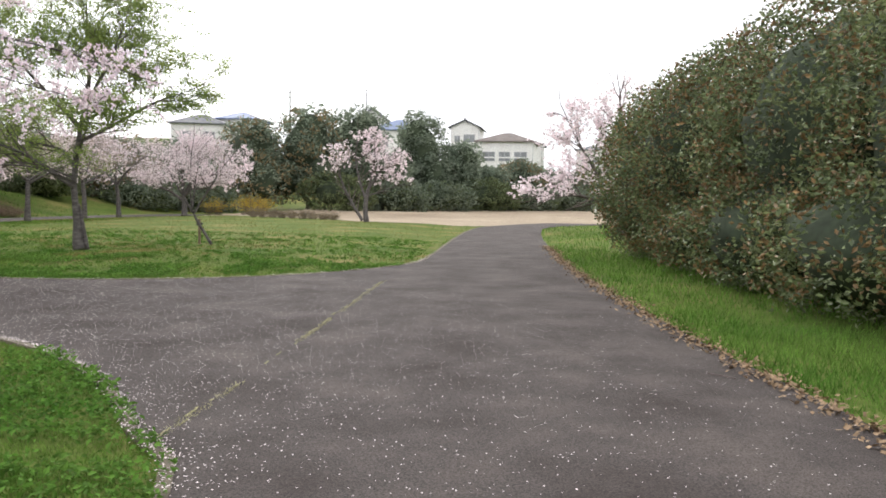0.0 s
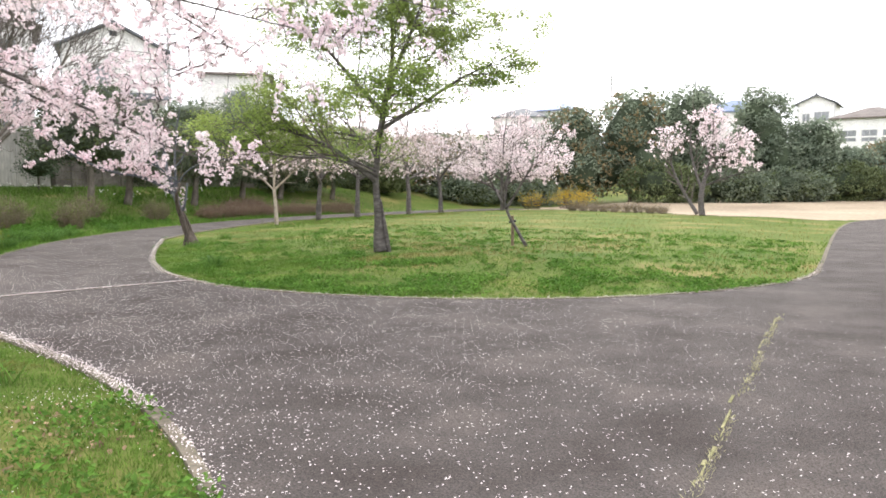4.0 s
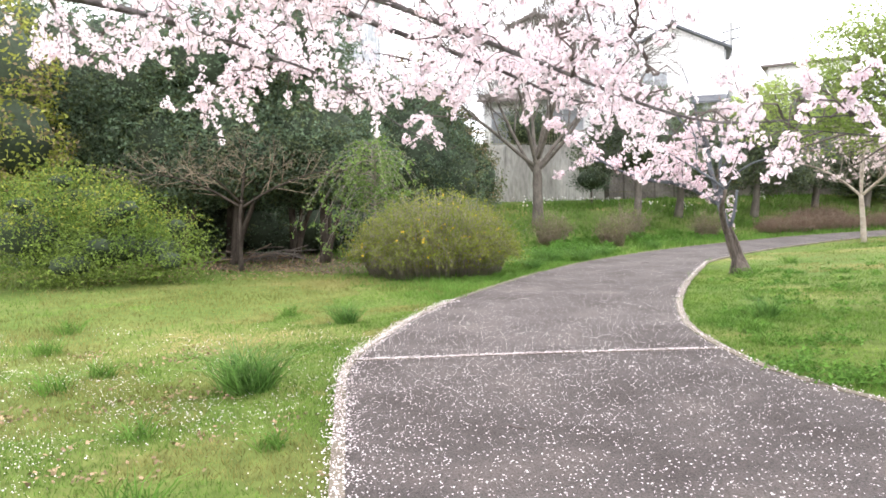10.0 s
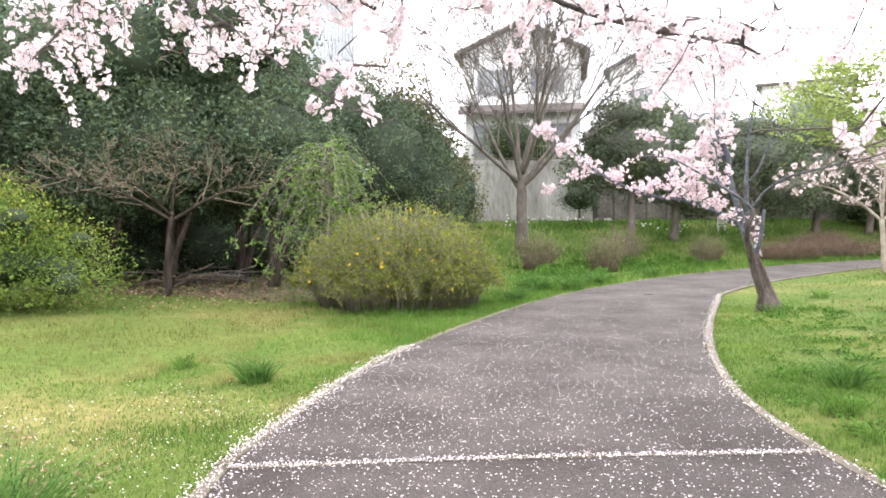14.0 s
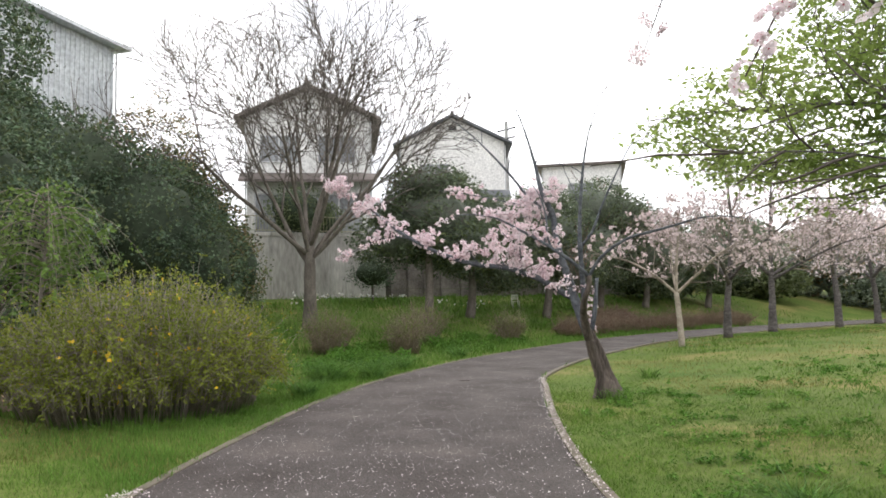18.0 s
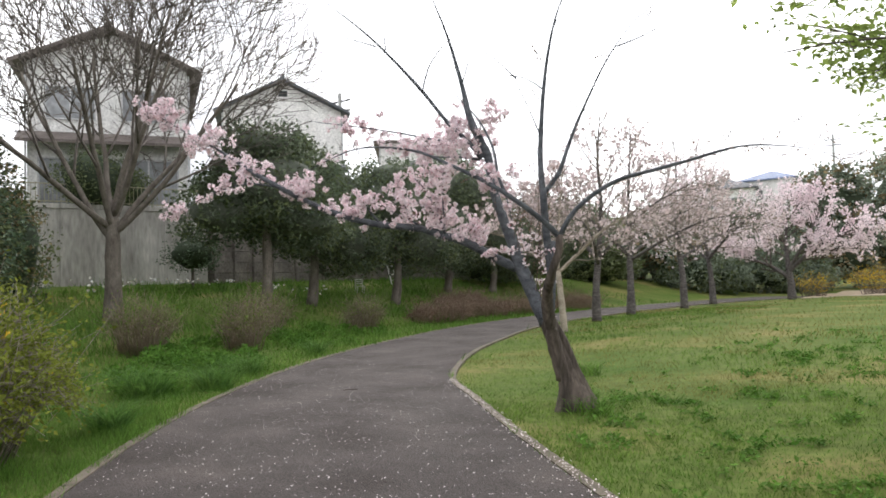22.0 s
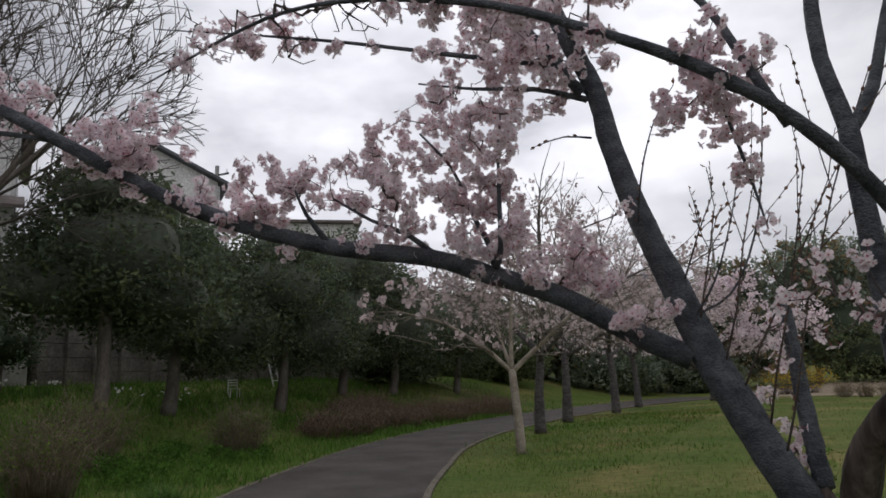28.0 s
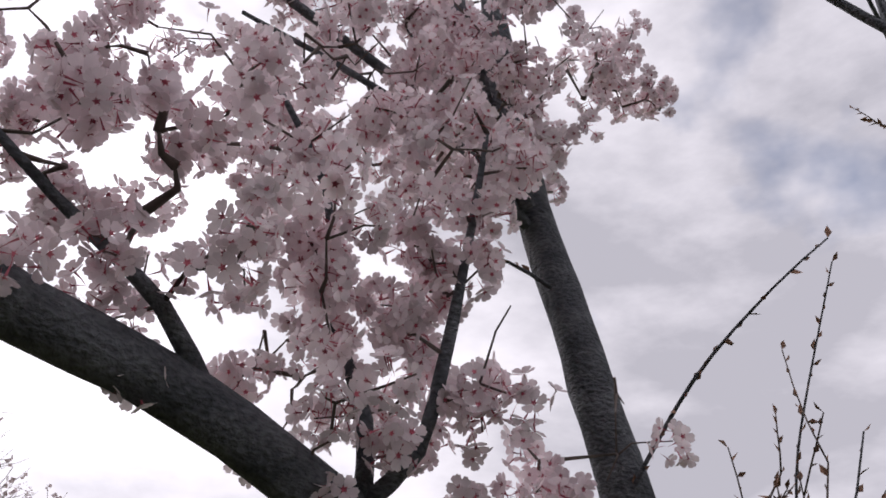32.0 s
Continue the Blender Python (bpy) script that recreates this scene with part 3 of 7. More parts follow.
def forked(rng, root, way, length, radius, depth, spread=0.6, lift=0.12, kids=3, shrink=0.66, zones=None, thin=0.004, wander=0.1, first=0.35):
    """A branch that forks again and again. Returns (points, radii, level) of each piece, level 0 the finest."""
    out, stack = [], [(np.asarray(root, float), np.asarray(way, float), length, radius, depth)]
    while stack:
        p, d, l, r, level = stack.pop()
        n = int(np.clip(l / 0.22, 3, 8)) + 1
        pts = [p]
        for _ in range(n - 1):
            d = d + rng.normal(0, wander, 3) + np.array([0, 0, lift * l / (n - 1)])
            d = d / np.linalg.norm(d)
            p = p + d * l / (n - 1)
            if zones is not None and level < depth and not within(zones, p, 1.1):
                break
            pts.append(p)
        if len(pts) < 3:
            continue
        pts = np.array(pts)
        radii = np.linspace(r, max(thin * 0.7, r * 0.42), len(pts))
        out.append((pts, radii, level))
        if level:
            m, turn = kids + int(rng.uniform() < 0.5), rng.uniform(0, 6.28)
            for j in range(m):
                f = first + (1 - first) * (j + rng.uniform(0.3, 1.0)) / m
                i = min(len(pts) - 1, int(round(f * (len(pts) - 1))))
                t = pts[i] - pts[i - 1]
                t = t / (np.linalg.norm(t) + 1e-9)
                a = np.cross(t, (0.31, 0.87, 0.38))
                a = a / np.linalg.norm(a)
                b = np.cross(t, a)
                turn += 2.4 + rng.normal(0, 0.3)
                ang = spread * rng.uniform(0.6, 1.3)
                e = t * math.cos(ang) + (a * math.cos(turn) + b * math.sin(turn)) * math.sin(ang)
                stack.append((pts[i], e, l * shrink * rng.uniform(0.65, 1.15), max(thin, radii[i] * 0.66), level - 1))
    return out


def sprout(rng, chain, zones, reach, depth, every=0.35, begin=0.25, radius=0.02, thin=0.005, lift=0.1, kids=3, spread=0.55):
    """Forking side branches along a limb."""
    q = spline(chain, 0.1)
    way = np.gradient(q, axis=0)
    way /= np.linalg.norm(way, axis=1, keepdims=True) + 1e-9
    out = []
    k = begin * len(q)
    while k < len(q):
        i = min(int(k), len(q) - 1)
        side = np.cross(way[i], rng.normal(size=3))
        side /= np.linalg.norm(side) + 1e-9
        side[2] *= 0.7
        along = i / len(q)
        out += forked(rng, q[i], way[i] * (0.35 + 0.6 * along) + side * 0.8 + (0, 0, 0.12), reach * rng.uniform(0.6, 1.1) * (1.05 - 0.4 * along), radius * (1.1 - 0.6 * along), depth, spread, lift, kids, 0.66, zones, thin)
        k += every * 10 * rng.uniform(0.7, 1.3)
    out += forked(rng, q[-1], way[-1], reach * 0.7, radius * 0.5, depth, spread, lift, kids, 0.66, zones, thin)
    return out


def branchwork(rng, chains, targets, step=0.3, sag=0.0, tip=0.004, power=0.55, wander=0.12):
    """Grows twigs from the given limbs (points, radii) to the targets. Returns the twigs as (points, radii) and their points with ways outward."""
    nodes = [np.column_stack([spline(p, step)]) for p, _ in chains]
    pos = np.concatenate(nodes)
    owner = np.full(len(pos), -1)
    targets = np.asarray(targets)
    order = np.argsort([np.min(np.linalg.norm(pos - q, axis=1)) for q in targets])
    made = []
    weight = []
    for q in targets[order]:
        d = np.linalg.norm(pos - q, axis=1)
        i = int(np.argmin(d + 0.25 * np.maximum(pos[:, 2] - q[2], 0)))
        if d[i] < 0.05:
            continue
        n = max(3, int(d[i] / step) + 1)
        t = np.linspace(0, 1, n)[:, None]
        pts = pos[i] + (q - pos[i]) * t
        bow = rng.normal(0, wander, 3) * d[i]
        pts = pts + bow * np.sin(np.pi * t) - np.array([0, 0, sag * d[i]]) * (t**2 - t) * -1 + rng.normal(0, 0.03, pts.shape) * (t > 0) * min(1, d[i])
        weight.append(1)
        made.append([pts, int(owner[i])])
        up = int(owner[i])
        while up >= 0:
            weight[up] += 1
            up = made[up][1]
        pos = np.concatenate([pos, pts[1:]])
        owner = np.concatenate([owner, np.full(n - 1, len(made) - 1)])
    twigs, out_p, out_d = [], [], []
    for (pts, _), w in zip(made, weight):
        r = tip * w**power
        twigs.append((pts, np.linspace(r * 1.25, max(tip * 0.7, r * 0.35), len(pts))))
        way = np.gradient(pts, axis=0)
        out_p.append(pts[1:])
        out_d.append(way[1:] / (np.linalg.norm(way[1:], axis=1, keepdims=True) + 1e-9))
    return twigs, np.concatenate(out_p), np.concatenate(out_d)


def limb(parent, name, pts, radii, mat, rng, sides=10, step=0.15, rough=0.04, label=""):
    p = spline(np.asarray(pts, float), step)
    along = np.linspace(0, 1, len(p))
    r = np.interp(along, np.linspace(0, 1, len(radii)), radii)
    p = p + rng.normal(0, 0.25, p.shape) * 0.06 * r[:, None]
    return Geo().tube(p, r, sides, rough=rough, rng=rng).link(name, mat, parent, label, smooth=True)


def cloud(rng, n, ellipsoids, shell=0.0, flat=1.0):
    """Random points within ellipsoids (x, y, z, rx, ry, rz)."""
    e = np.asarray(ellipsoids, float)
    pick = rng.choice(len(e), n, p=(e[:, 3:].prod(1) ** 0.8) / (e[:, 3:].prod(1) ** 0.8).sum())
    d = rng.normal(size=(n, 3))
    d /= np.linalg.norm(d, axis=1, keepdims=True)
    r = (shell + (1 - shell) * rng.uniform(0, 1, n)) ** (1 / 2.2)
    return e[pick, :3] + d * r[:, None] * e[pick, 3:], d


def clumped(p, size, seed, share):
    """Those of the points that fall in a random share of small cells."""
    c = np.floor(p / size).astype(np.int64) & 31
    return p[np.random.default_rng(seed).uniform(size=(32, 32, 32))[c[:, 0], c[:, 1], c[:, 2]] < share]


def puffs(geo, rng, places, ways, per, radius, size, shape, faces, mis, fluff=0.6):
    """Sets balls of blossoms round the places."""
    n = len(places) * per
    d = rng.normal(size=(n, 3))
    d /= np.linalg.norm(d, axis=1, keepdims=True)
    c = np.repeat(places, per, 0) + d * radius * rng.uniform(0.45, 1.0, (n, 1))
    strew(geo, shape, faces, c, size * rng.uniform(0.8, 1.15, n), facing(rng, d, fluff), mis)


def leaves(geo, rng, places, per, radius, size, tilt=1.0, flat=1.0, shape=LEAF, faces=LEAF_FACES):
    n = len(places) * per
    off = rng.normal(size=(n, 3))
    off *= (rng.uniform(0, 1, (n, 1)) ** 0.4) / (np.linalg.norm(off, axis=1, keepdims=True) + 1e-9) * radius * np.array([1, 1, flat])
    strew(geo, shape, faces, np.repeat(places, per, 0) + off, size * rng.uniform(0.6, 1.3, n), turns(rng, n, tilt))


def twig_mesh(parent, twigs, mat, name="twigwork", sides=4):
    g = Geo()
    for p, r in twigs:
        g.tube(p, r, sides)
    return g.link(name, mat, parent, smooth=True, kind="stuff")


def cherry(place, label, seed, trunk, limbs, crowns, n_targets, per=9, radius=0.13, size=0.05, bark=BARK, share=1.0, card=False, leaf=None, thin=0.005, group="", sides=8, flowers=BLOSSOM, twig=None):
    """A cherry: trunk and limbs given relative to its foot, crown volumes filled with twigs and blossom."""
    rng = np.random.default_rng(seed)
    base = np.array(place, float)
    tree = thing("cherry_tree", place, label, "tree", group)
    chains = []
    pts, radii = trunk
    limb(tree, "trunk", base + np.array(pts, float), radii, bark, rng, 10)
    chains.append((base + np.array(pts, float), radii))
    for pts, radii in limbs:
        limb(tree, "limb", base + np.array(pts, float), radii, bark, rng, sides)
        chains.append((base + np.array(pts, float), radii))
    e = np.array(crowns, float)
    e[:, :3] += base
    grown = []
    for pts, radii in chains[1:]:
        span = float(np.linalg.norm(np.diff(pts, axis=0), axis=1).sum())
        grown += sprout(rng, pts, e, 0.42 * span, 2, max(0.2, 0.06 * span), 0.2, radii[0] * 0.4, thin)
    targets, _ = cloud(rng, n_targets // 3, e)
    fill, p, d = branchwork(rng, chains + [(q, None) for q, _, lev in grown if lev], targets, 0.3, tip=thin, wander=0.2)
    twig_mesh(tree, fill + [(q, r) for q, r, _ in grown], twig or (TWIG if bark is BARK else TWIG_GREY))
    fine = np.concatenate([q[1:] for q, _, lev in grown if lev < 2] or [p[:0]])
    p = np.concatenate([p, fine])
    d = np.zeros_like(p)
    keep = rng.uniform(size=len(p)) < share
    g = Geo()
    if card:
        leaves(g, rng, p[keep], per, radius, size * 1.5, 1.0, shape=CARD, faces=CARD_FACES)
        g.link("blossom", flowers, tree, kind="stuff")
    else:
        puffs(g, rng, p[keep], d[keep], per, radius, size, BLOOM, BLOOM_FACES, (0, 1))
        g.link("blossom", [flowers, HEART], tree, kind="stuff")
    if leaf:
        g = Geo()
        leaves(g, rng, p[rng.uniform(size=len(p)) < 0.4], 3, 0.12, 0.07)
        g.link("young_foliage", leaf, tree, kind="stuff")
    return tree


def lump(rng, e, rough=0.05, rings=12, sides=18):
    """An uneven closed ball."""
    x, y, z, rx, ry, rz = e
    u, w = np.meshgrid(np.linspace(0, 2 * np.pi, sides, endpoint=False), np.linspace(0.06, np.pi - 0.06, rings))
    r = 1 + rough * rng.normal(size=u.shape)
    v = np.stack([x + rx * r * np.sin(w) * np.cos(u), y + ry * r * np.sin(w) * np.sin(u), z + rz * r * np.cos(w)], -1).reshape(-1, 3)
    i, k = np.meshgrid(np.arange(rings - 1), np.arange(sides), indexing="ij")
    f = np.stack([i * sides + k, (i + 1) * sides + k, (i + 1) * sides + (k + 1) % sides, i * sides + (k + 1) % sides], -1).reshape(-1, 4)
    return v, f


def leafy(name, place, label, seed, crowns, n, size, mat, trunk=None, bark=BARK_BROWN, second=None, core=0.72, group="", category="tree", tops=0.0, clump=0.35, inner=None):
    """An evergreen tree or shrub: trunk, a dark core that stands in for the shade inside, and a crown of many leaves in
    clumps.
    """
    rng = np.random.default_rng(seed)
    base = np.array(place, float)
    tree = thing(name, place, label, category, group)
    e = np.array(crowns, float)
    e[:, :3] += base
    if trunk:
        for pts, radii in trunk:
            limb(tree, "trunk", base + np.array(pts, float), radii, bark, rng, 8, 0.3, 0.05)
    # closed dark lumps behind the leaves put the crown's inner shade into colour
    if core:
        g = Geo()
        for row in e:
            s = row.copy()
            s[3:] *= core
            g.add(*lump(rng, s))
        g.link("crown_shade_core", inner or CORE, tree, smooth=True)
    per = 12
    seeds, d = cloud(rng, n // per, e, 0.62)
    seeds = seeds[seeds[:, 2] > base[2] + 0.05]
    for m, share in ((mat, 1.0 - (0.3 if second else 0)), (second, 0.3)):
        if m is None:
            continue
        some = seeds[rng.uniform(size=len(seeds)) < share] if share < 1 else seeds
        if m is second and tops:
            some = seeds[seeds[:, 2] > base[2] + tops * (e[:, 2].max() - base[2])]
            some = some[rng.uniform(size=len(some)) < 0.28]
        g = Geo()
        leaves(g, rng, some, per, clump, size, 1.0, 0.7)
        g.link("foliage" if m is mat else "young_foliage", m, tree, kind="stuff")
    return tree


def on_ground(x, y, dz=0.0):
    return (x, y, float(height(x, y)[0]) + dz)


# the pruned cherry at the bend of the path
def bend_cherry():
    rng = np.random.default_rng(5)
    foot = np.array(on_ground(-15.87, 21.43))
    tree = thing("cherry_tree", tuple(foot), "pruned old cherry with a split leaning trunk, half in pink blossom", "tree")
    trunk = [(-15.80, 21.47, -0.12), (-15.84, 21.45, 0.02), (-15.90, 21.42, 0.18), (-15.98, 21.38, 0.45), (-16.06, 21.35, 0.7), (-16.17, 21.33, 0.98)]
    limb(tree, "trunk", trunk, [0.21, 0.17, 0.118, 0.098, 0.088, 0.082], BARK_OLD, rng, 14, 0.06, 0.05, "dark cracked bark")
    limb(tree, "buttress", [(-15.70, 21.52, -0.1), (-15.76, 21.49, 0.06), (-15.88, 21.42, 0.4), (-16.0, 21.38, 0.75), (-16.13, 21.34, 1.05)], [0.12, 0.08, 0.06, 0.055, 0.03], BARK_OLD, rng, 10, 0.06)
    limb(tree, "buttress", [(-16.0, 21.25, -0.1), (-15.97, 21.28, 0.08), (-15.97, 21.31, 0.4), (-16.06, 21.3, 0.9)], [0.1, 0.07, 0.05, 0.03], BARK_OLD, rng, 10, 0.06)
    stem = [(-16.17, 21.33, 0.95), (-16.34, 21.37, 1.25), (-16.52, 21.41, 1.6), (-16.63, 21.42, 1.9), (-16.745, 21.41, 2.2), (-16.87, 21.41, 2.6), (-16.95, 21.46, 2.95), (-17.1, 21.36, 3.35), (-17.19, 21.3, 3.85), (-17.3, 21.2, 4.4), (-17.45, 21.1, 4.9)]
    limb(tree, "limb", stem, [0.08, 0.076, 0.07, 0.058, 0.053, 0.05, 0.046, 0.028, 0.02, 0.013, 0.005], BARK_GREY, rng, 12, 0.08, label="upright limb of grey ringed bark")
    low = [(-16.58, 21.40, 1.58), (-16.85, 21.36, 1.72), (-17.15, 21.26, 1.9), (-17.42, 21.16, 2.0), (-17.7, 21.04, 2.1), (-18.14, 20.79, 2.17), (-18.65, 20.45, 2.36), (-19.26, 20.03, 2.76), (-20.2, 20.08, 3.25), (-21.1, 20.05, 3.7), (-21.5, 19.7, 4.05)]
    limb(tree, "limb", low, [0.055, 0.047, 0.043, 0.039, 0.035, 0.03, 0.025, 0.018, 0.012, 0.008, 0.003], BARK_GREY, rng, 12, 0.08, label="long low limb reaching over the path")
    right = [(-15.98, 21.34, 0.35), (-16.03, 21.22, 0.75), (-15.98, 21.0, 1.2), (-15.80, 20.78, 1.5), (-15.72, 20.8, 1.72), (-15.72, 20.82, 1.88)]
    limb(tree, "limb", right, [0.09, 0.078, 0.068, 0.062, 0.044, 0.038], BARK_OLD, rng, 12, 0.06)
    up = [(-15.84, 20.85, 1.45), (-15.88, 20.85, 1.9), (-15.91, 20.86, 2.38)]
    limb(tree, "limb", up, [0.046, 0.04, 0.036], BARK_GREY, rng, 10, 0.08)
    up_a = [(-15.91, 20.86, 2.36), (-15.97, 20.95, 2.8), (-15.91, 21.0, 3.6), (-15.8, 21.06, 4.2), (-15.65, 21.13, 4.6)]
    up_b = [(-15.91, 20.88, 2.34), (-15.8, 21.02, 2.55), (-15.67, 21.15, 3.0), (-15.42, 21.3, 3.6), (-15.25, 21.38, 3.9), (-15.05, 21.45, 4.15)]
    lead = [(-17.0, 21.4, 2.9), (-17.15, 21.3, 3.15), (-17.32, 21.18, 3.35), (-17.6, 20.98, 3.8), (-18.04, 20.65, 4.4), (-18.5, 20.25, 4.9)]
    wisps = [[(-17.18, 21.3, 3.8), (-17.1, 21.3, 4.0), (-17.0, 21.32, 4.3)], [(-17.55, 21.0, 3.72), (-17.45, 21.0, 4.0), (-17.25, 21.05, 4.25), (-17.05, 21.1, 4.4), (-16.98, 21.1, 4.7)], [(-17.9, 20.75, 4.25), (-17.92, 20.75, 4.6)], [(-18.0, 20.7, 4.3), (-18.4, 20.3, 4.45)],
             [(-15.96, 20.96, 2.95), (-16.08, 20.9, 3.3), (-16.18, 20.85, 3.6), (-16.1, 20.85, 3.9), (-15.95, 20.85, 4.05)], [(-15.92, 21.0, 3.45), (-16.1, 20.92, 3.6), (-16.35, 20.8, 3.65), (-16.6, 20.7, 3.6)], [(-16.18, 20.85, 3.6), (-16.4, 20.75, 3.85), (-16.6, 20.65, 4.0)],
             [(-15.6, 21.2, 3.2), (-15.45, 21.25, 3.27)], [(-15.25, 21.38, 3.88), (-15.0, 21.45, 3.95), (-14.75, 21.5, 4.05)], [(-15.83, 21.05, 4.1), (-15.75, 21.1, 4.3)]]
    far = [(-15.72, 20.82, 1.86), (-15.62, 20.86, 2.05), (-15.45, 20.9, 2.22), (-15.15, 21.0, 2.40), (-14.85, 21.1, 2.47), (-14.53, 21.2, 2.54), (-14.0, 21.2, 2.62), (-13.6, 21.3, 2.58), (-13.35, 21.3, 2.5)]
    left = [(-15.72, 20.82, 1.86), (-15.82, 20.7, 2.02), (-16.0, 20.5, 2.22), (-16.25, 20.35, 2.42), (-16.6, 20.25, 2.62), (-17.1, 20.2, 2.85), (-17.8, 20.1, 2.95), (-18.6, 20.1, 2.8)]
    left_b = [(-16.1, 20.45, 2.28), (-16.2, 20.45, 2.5), (-16.33, 20.58, 2.82), (-16.6, 20.73, 3.2), (-17.0, 20.83, 3.6)]
    hang = [(-16.2, 20.38, 2.38), (-16.32, 20.55, 2.5), (-16.3, 20.68, 2.45), (-16.24, 20.72, 2.2), (-16.2, 20.7, 2.0)]
    cut = [(-16.12, 21.35, 1.05), (-16.16, 21.5, 1.4), (-16.2, 21.62, 1.87)]
    for pts, radii in ((up_a, [0.033, 0.028, 0.02, 0.012, 0.004]), (up_b, [0.026, 0.021, 0.016, 0.011, 0.007, 0.002]), (lead, [0.026, 0.022, 0.02, 0.015, 0.009, 0.003]), (far, [0.028, 0.025, 0.022, 0.02, 0.018, 0.016, 0.01, 0.006, 0.003]),
                       (left, [0.03, 0.026, 0.021, 0.016, 0.012, 0.009, 0.006, 0.003]), (left_b, [0.018, 0.015, 0.012, 0.008, 0.004]), (hang, [0.014, 0.011, 0.008, 0.006, 0.003])):
        limb(tree, "limb", pts, radii, BARK_GREY, rng, 9, 0.1)
    for pts in wisps:
        limb(tree, "branch", pts, [0.009, 0.006, 0.004, 0.002], BARK_GREY, rng, 6, 0.1)
    limb(tree, "cut_limb", cut, [0.042, 0.034, 0.028], BARK_GREY, rng, 9, 0.06, label="short limb sawn off at its top")
    # side branches of the low limb and the upright one
    side = [[(-17.40, 21.16, 2.02), (-17.42, 21.13, 2.15), (-17.5, 21.12, 2.32), (-17.56, 21.05, 2.52), (-17.7, 21.0, 2.7)],
            [(-17.40, 21.16, 2.02), (-17.34, 21.08, 2.1), (-17.32, 21.04, 2.25), (-17.3, 21.0, 2.5), (-17.28, 21.0, 2.72)],
            [(-17.66, 21.06, 2.1), (-17.76, 20.98, 2.2), (-17.92, 20.9, 2.28), (-18.1, 20.85, 2.4)],
            [(-18.1, 20.8, 2.18), (-18.15, 20.7, 2.3), (-18.2, 20.68, 2.42)],
            [(-16.98, 21.44, 2.88), (-17.2, 21.3, 2.93), (-17.5, 21.2, 2.96), (-17.8, 21.2, 3.05)],
            [(-16.98, 21.44, 2.92), (-17.15, 21.4, 3.1), (-17.4, 21.3, 3.3)],
            [(-16.95, 21.36, 2.65), (-17.08, 21.33, 2.67), (-17.22, 21.31, 2.64)],
            [(-16.78, 21.4, 2.15), (-16.7, 21.2, 2.4), (-16.6, 21.03, 2.57), (-16.5, 20.95, 2.68)],
            [(-16.62, 21.42, 1.75), (-16.4, 21.4, 1.85), (-16.28, 21.43, 2.1), (-16.22, 21.42, 2.4), (-16.16, 21.23, 2.88)],
            [(-16.6, 21.42, 1.7), (-16.45, 21.3, 1.9), (-16.35, 21.2, 2.15), (-16.3, 21.15, 2.35)]]
    prong = [(-19.1, 20.14, 2.66), (-19.5, 19.95, 2.72), (-19.9, 19.8, 2.64), (-20.4, 19.45, 2.36)]
    reach = [(-17.04, 21.42, 3.05), (-17.6, 21.3, 3.2), (-18.4, 21.15, 3.42), (-19.45, 20.95, 3.66)]
    limb(tree, "branch", prong, [0.014, 0.01, 0.007, 0.003], BARK_GREY, rng, 7, 0.08)
    limb(tree, "branch", reach, [0.016, 0.012, 0.008, 0.003], BARK_GREY, rng, 7, 0.08)
    extra = []
    for k, pts in enumerate(side):
        limb(tree, "branch", pts, [0.017, 0.012, 0.008, 0.005] if k < 6 else [0.006, 0.004, 0.002], BARK_GREY, rng, 7, 0.06)
        extra.append((np.array(pts), None))
    # blossom along the low limb, the upright limb and the left one
    flowery = [(np.array(p), None) for p in (low, left, left_b, hang, prong, reach)] + extra[:6] + [(np.array(stem)[5:], None)]
    zones = [(-17.45, 21.1, 2.25, 0.32, 0.28, 0.2), (-17.3, 21.0, 2.6, 0.16, 0.2, 0.3), (-17.85, 20.92, 2.38, 0.4, 0.25, 0.22), (-18.35, 20.65, 2.4, 0.4, 0.25, 0.2),
             (-18.9, 20.3, 2.65, 0.4, 0.22, 0.2), (-19.6, 20.05, 2.98, 0.4, 0.2, 0.18), (-20.4, 20.08, 3.38, 0.5, 0.22, 0.22), (-21.2, 19.9, 3.85, 0.42, 0.28, 0.22), (-19.8, 19.82, 2.7, 0.45, 0.18, 0.14), (-20.3, 19.5, 2.42, 0.25, 0.16, 0.12), (-18.6, 21.1, 3.5, 0.7, 0.14, 0.12), (-17.2, 21.15, 3.1, 0.3, 0.2, 0.25), (-17.1, 21.25, 1.98, 0.3, 0.25, 0.14), (-17.55, 21.2, 2.85, 0.4, 0.25, 0.25), (-17.05, 21.4, 3.1, 0.25, 0.25, 0.3),
             (-16.3, 20.5, 2.55, 0.25, 0.25, 0.2), (-17.0, 20.3, 2.9, 0.5, 0.2, 0.15), (-16.8, 21.25, 1.78, 0.22, 0.2, 0.12),
             (-16.3, 20.72, 2.45, 0.22, 0.12, 0.2), (-16.22, 20.7, 2.1, 0.12, 0.1, 0.22), (-16.75, 21.3, 3.4, 0.15, 0.15, 0.3), (-17.4, 21.4, 3.4, 0.3, 0.2, 0.3), (-17.95, 21.1, 2.6, 0.28, 0.2, 0.2), (-17.0, 21.2, 2.2, 0.25, 0.15, 0.14), (-16.9, 21.2, 2.35, 0.07, 0.07, 0.08)]
    targets, _ = cloud(rng, 900, zones)
    twigs, p, d = branchwork(rng, flowery, targets, 0.09, tip=0.002, power=0.42, wander=0.2)
    twig_mesh(tree, twigs, TWIG, sides=5)
    cell = np.unique(np.floor(p / 0.06).astype(int), axis=0, return_index=True)[1]
    p = clumped(p[cell], 0.15, 17, 0.74)
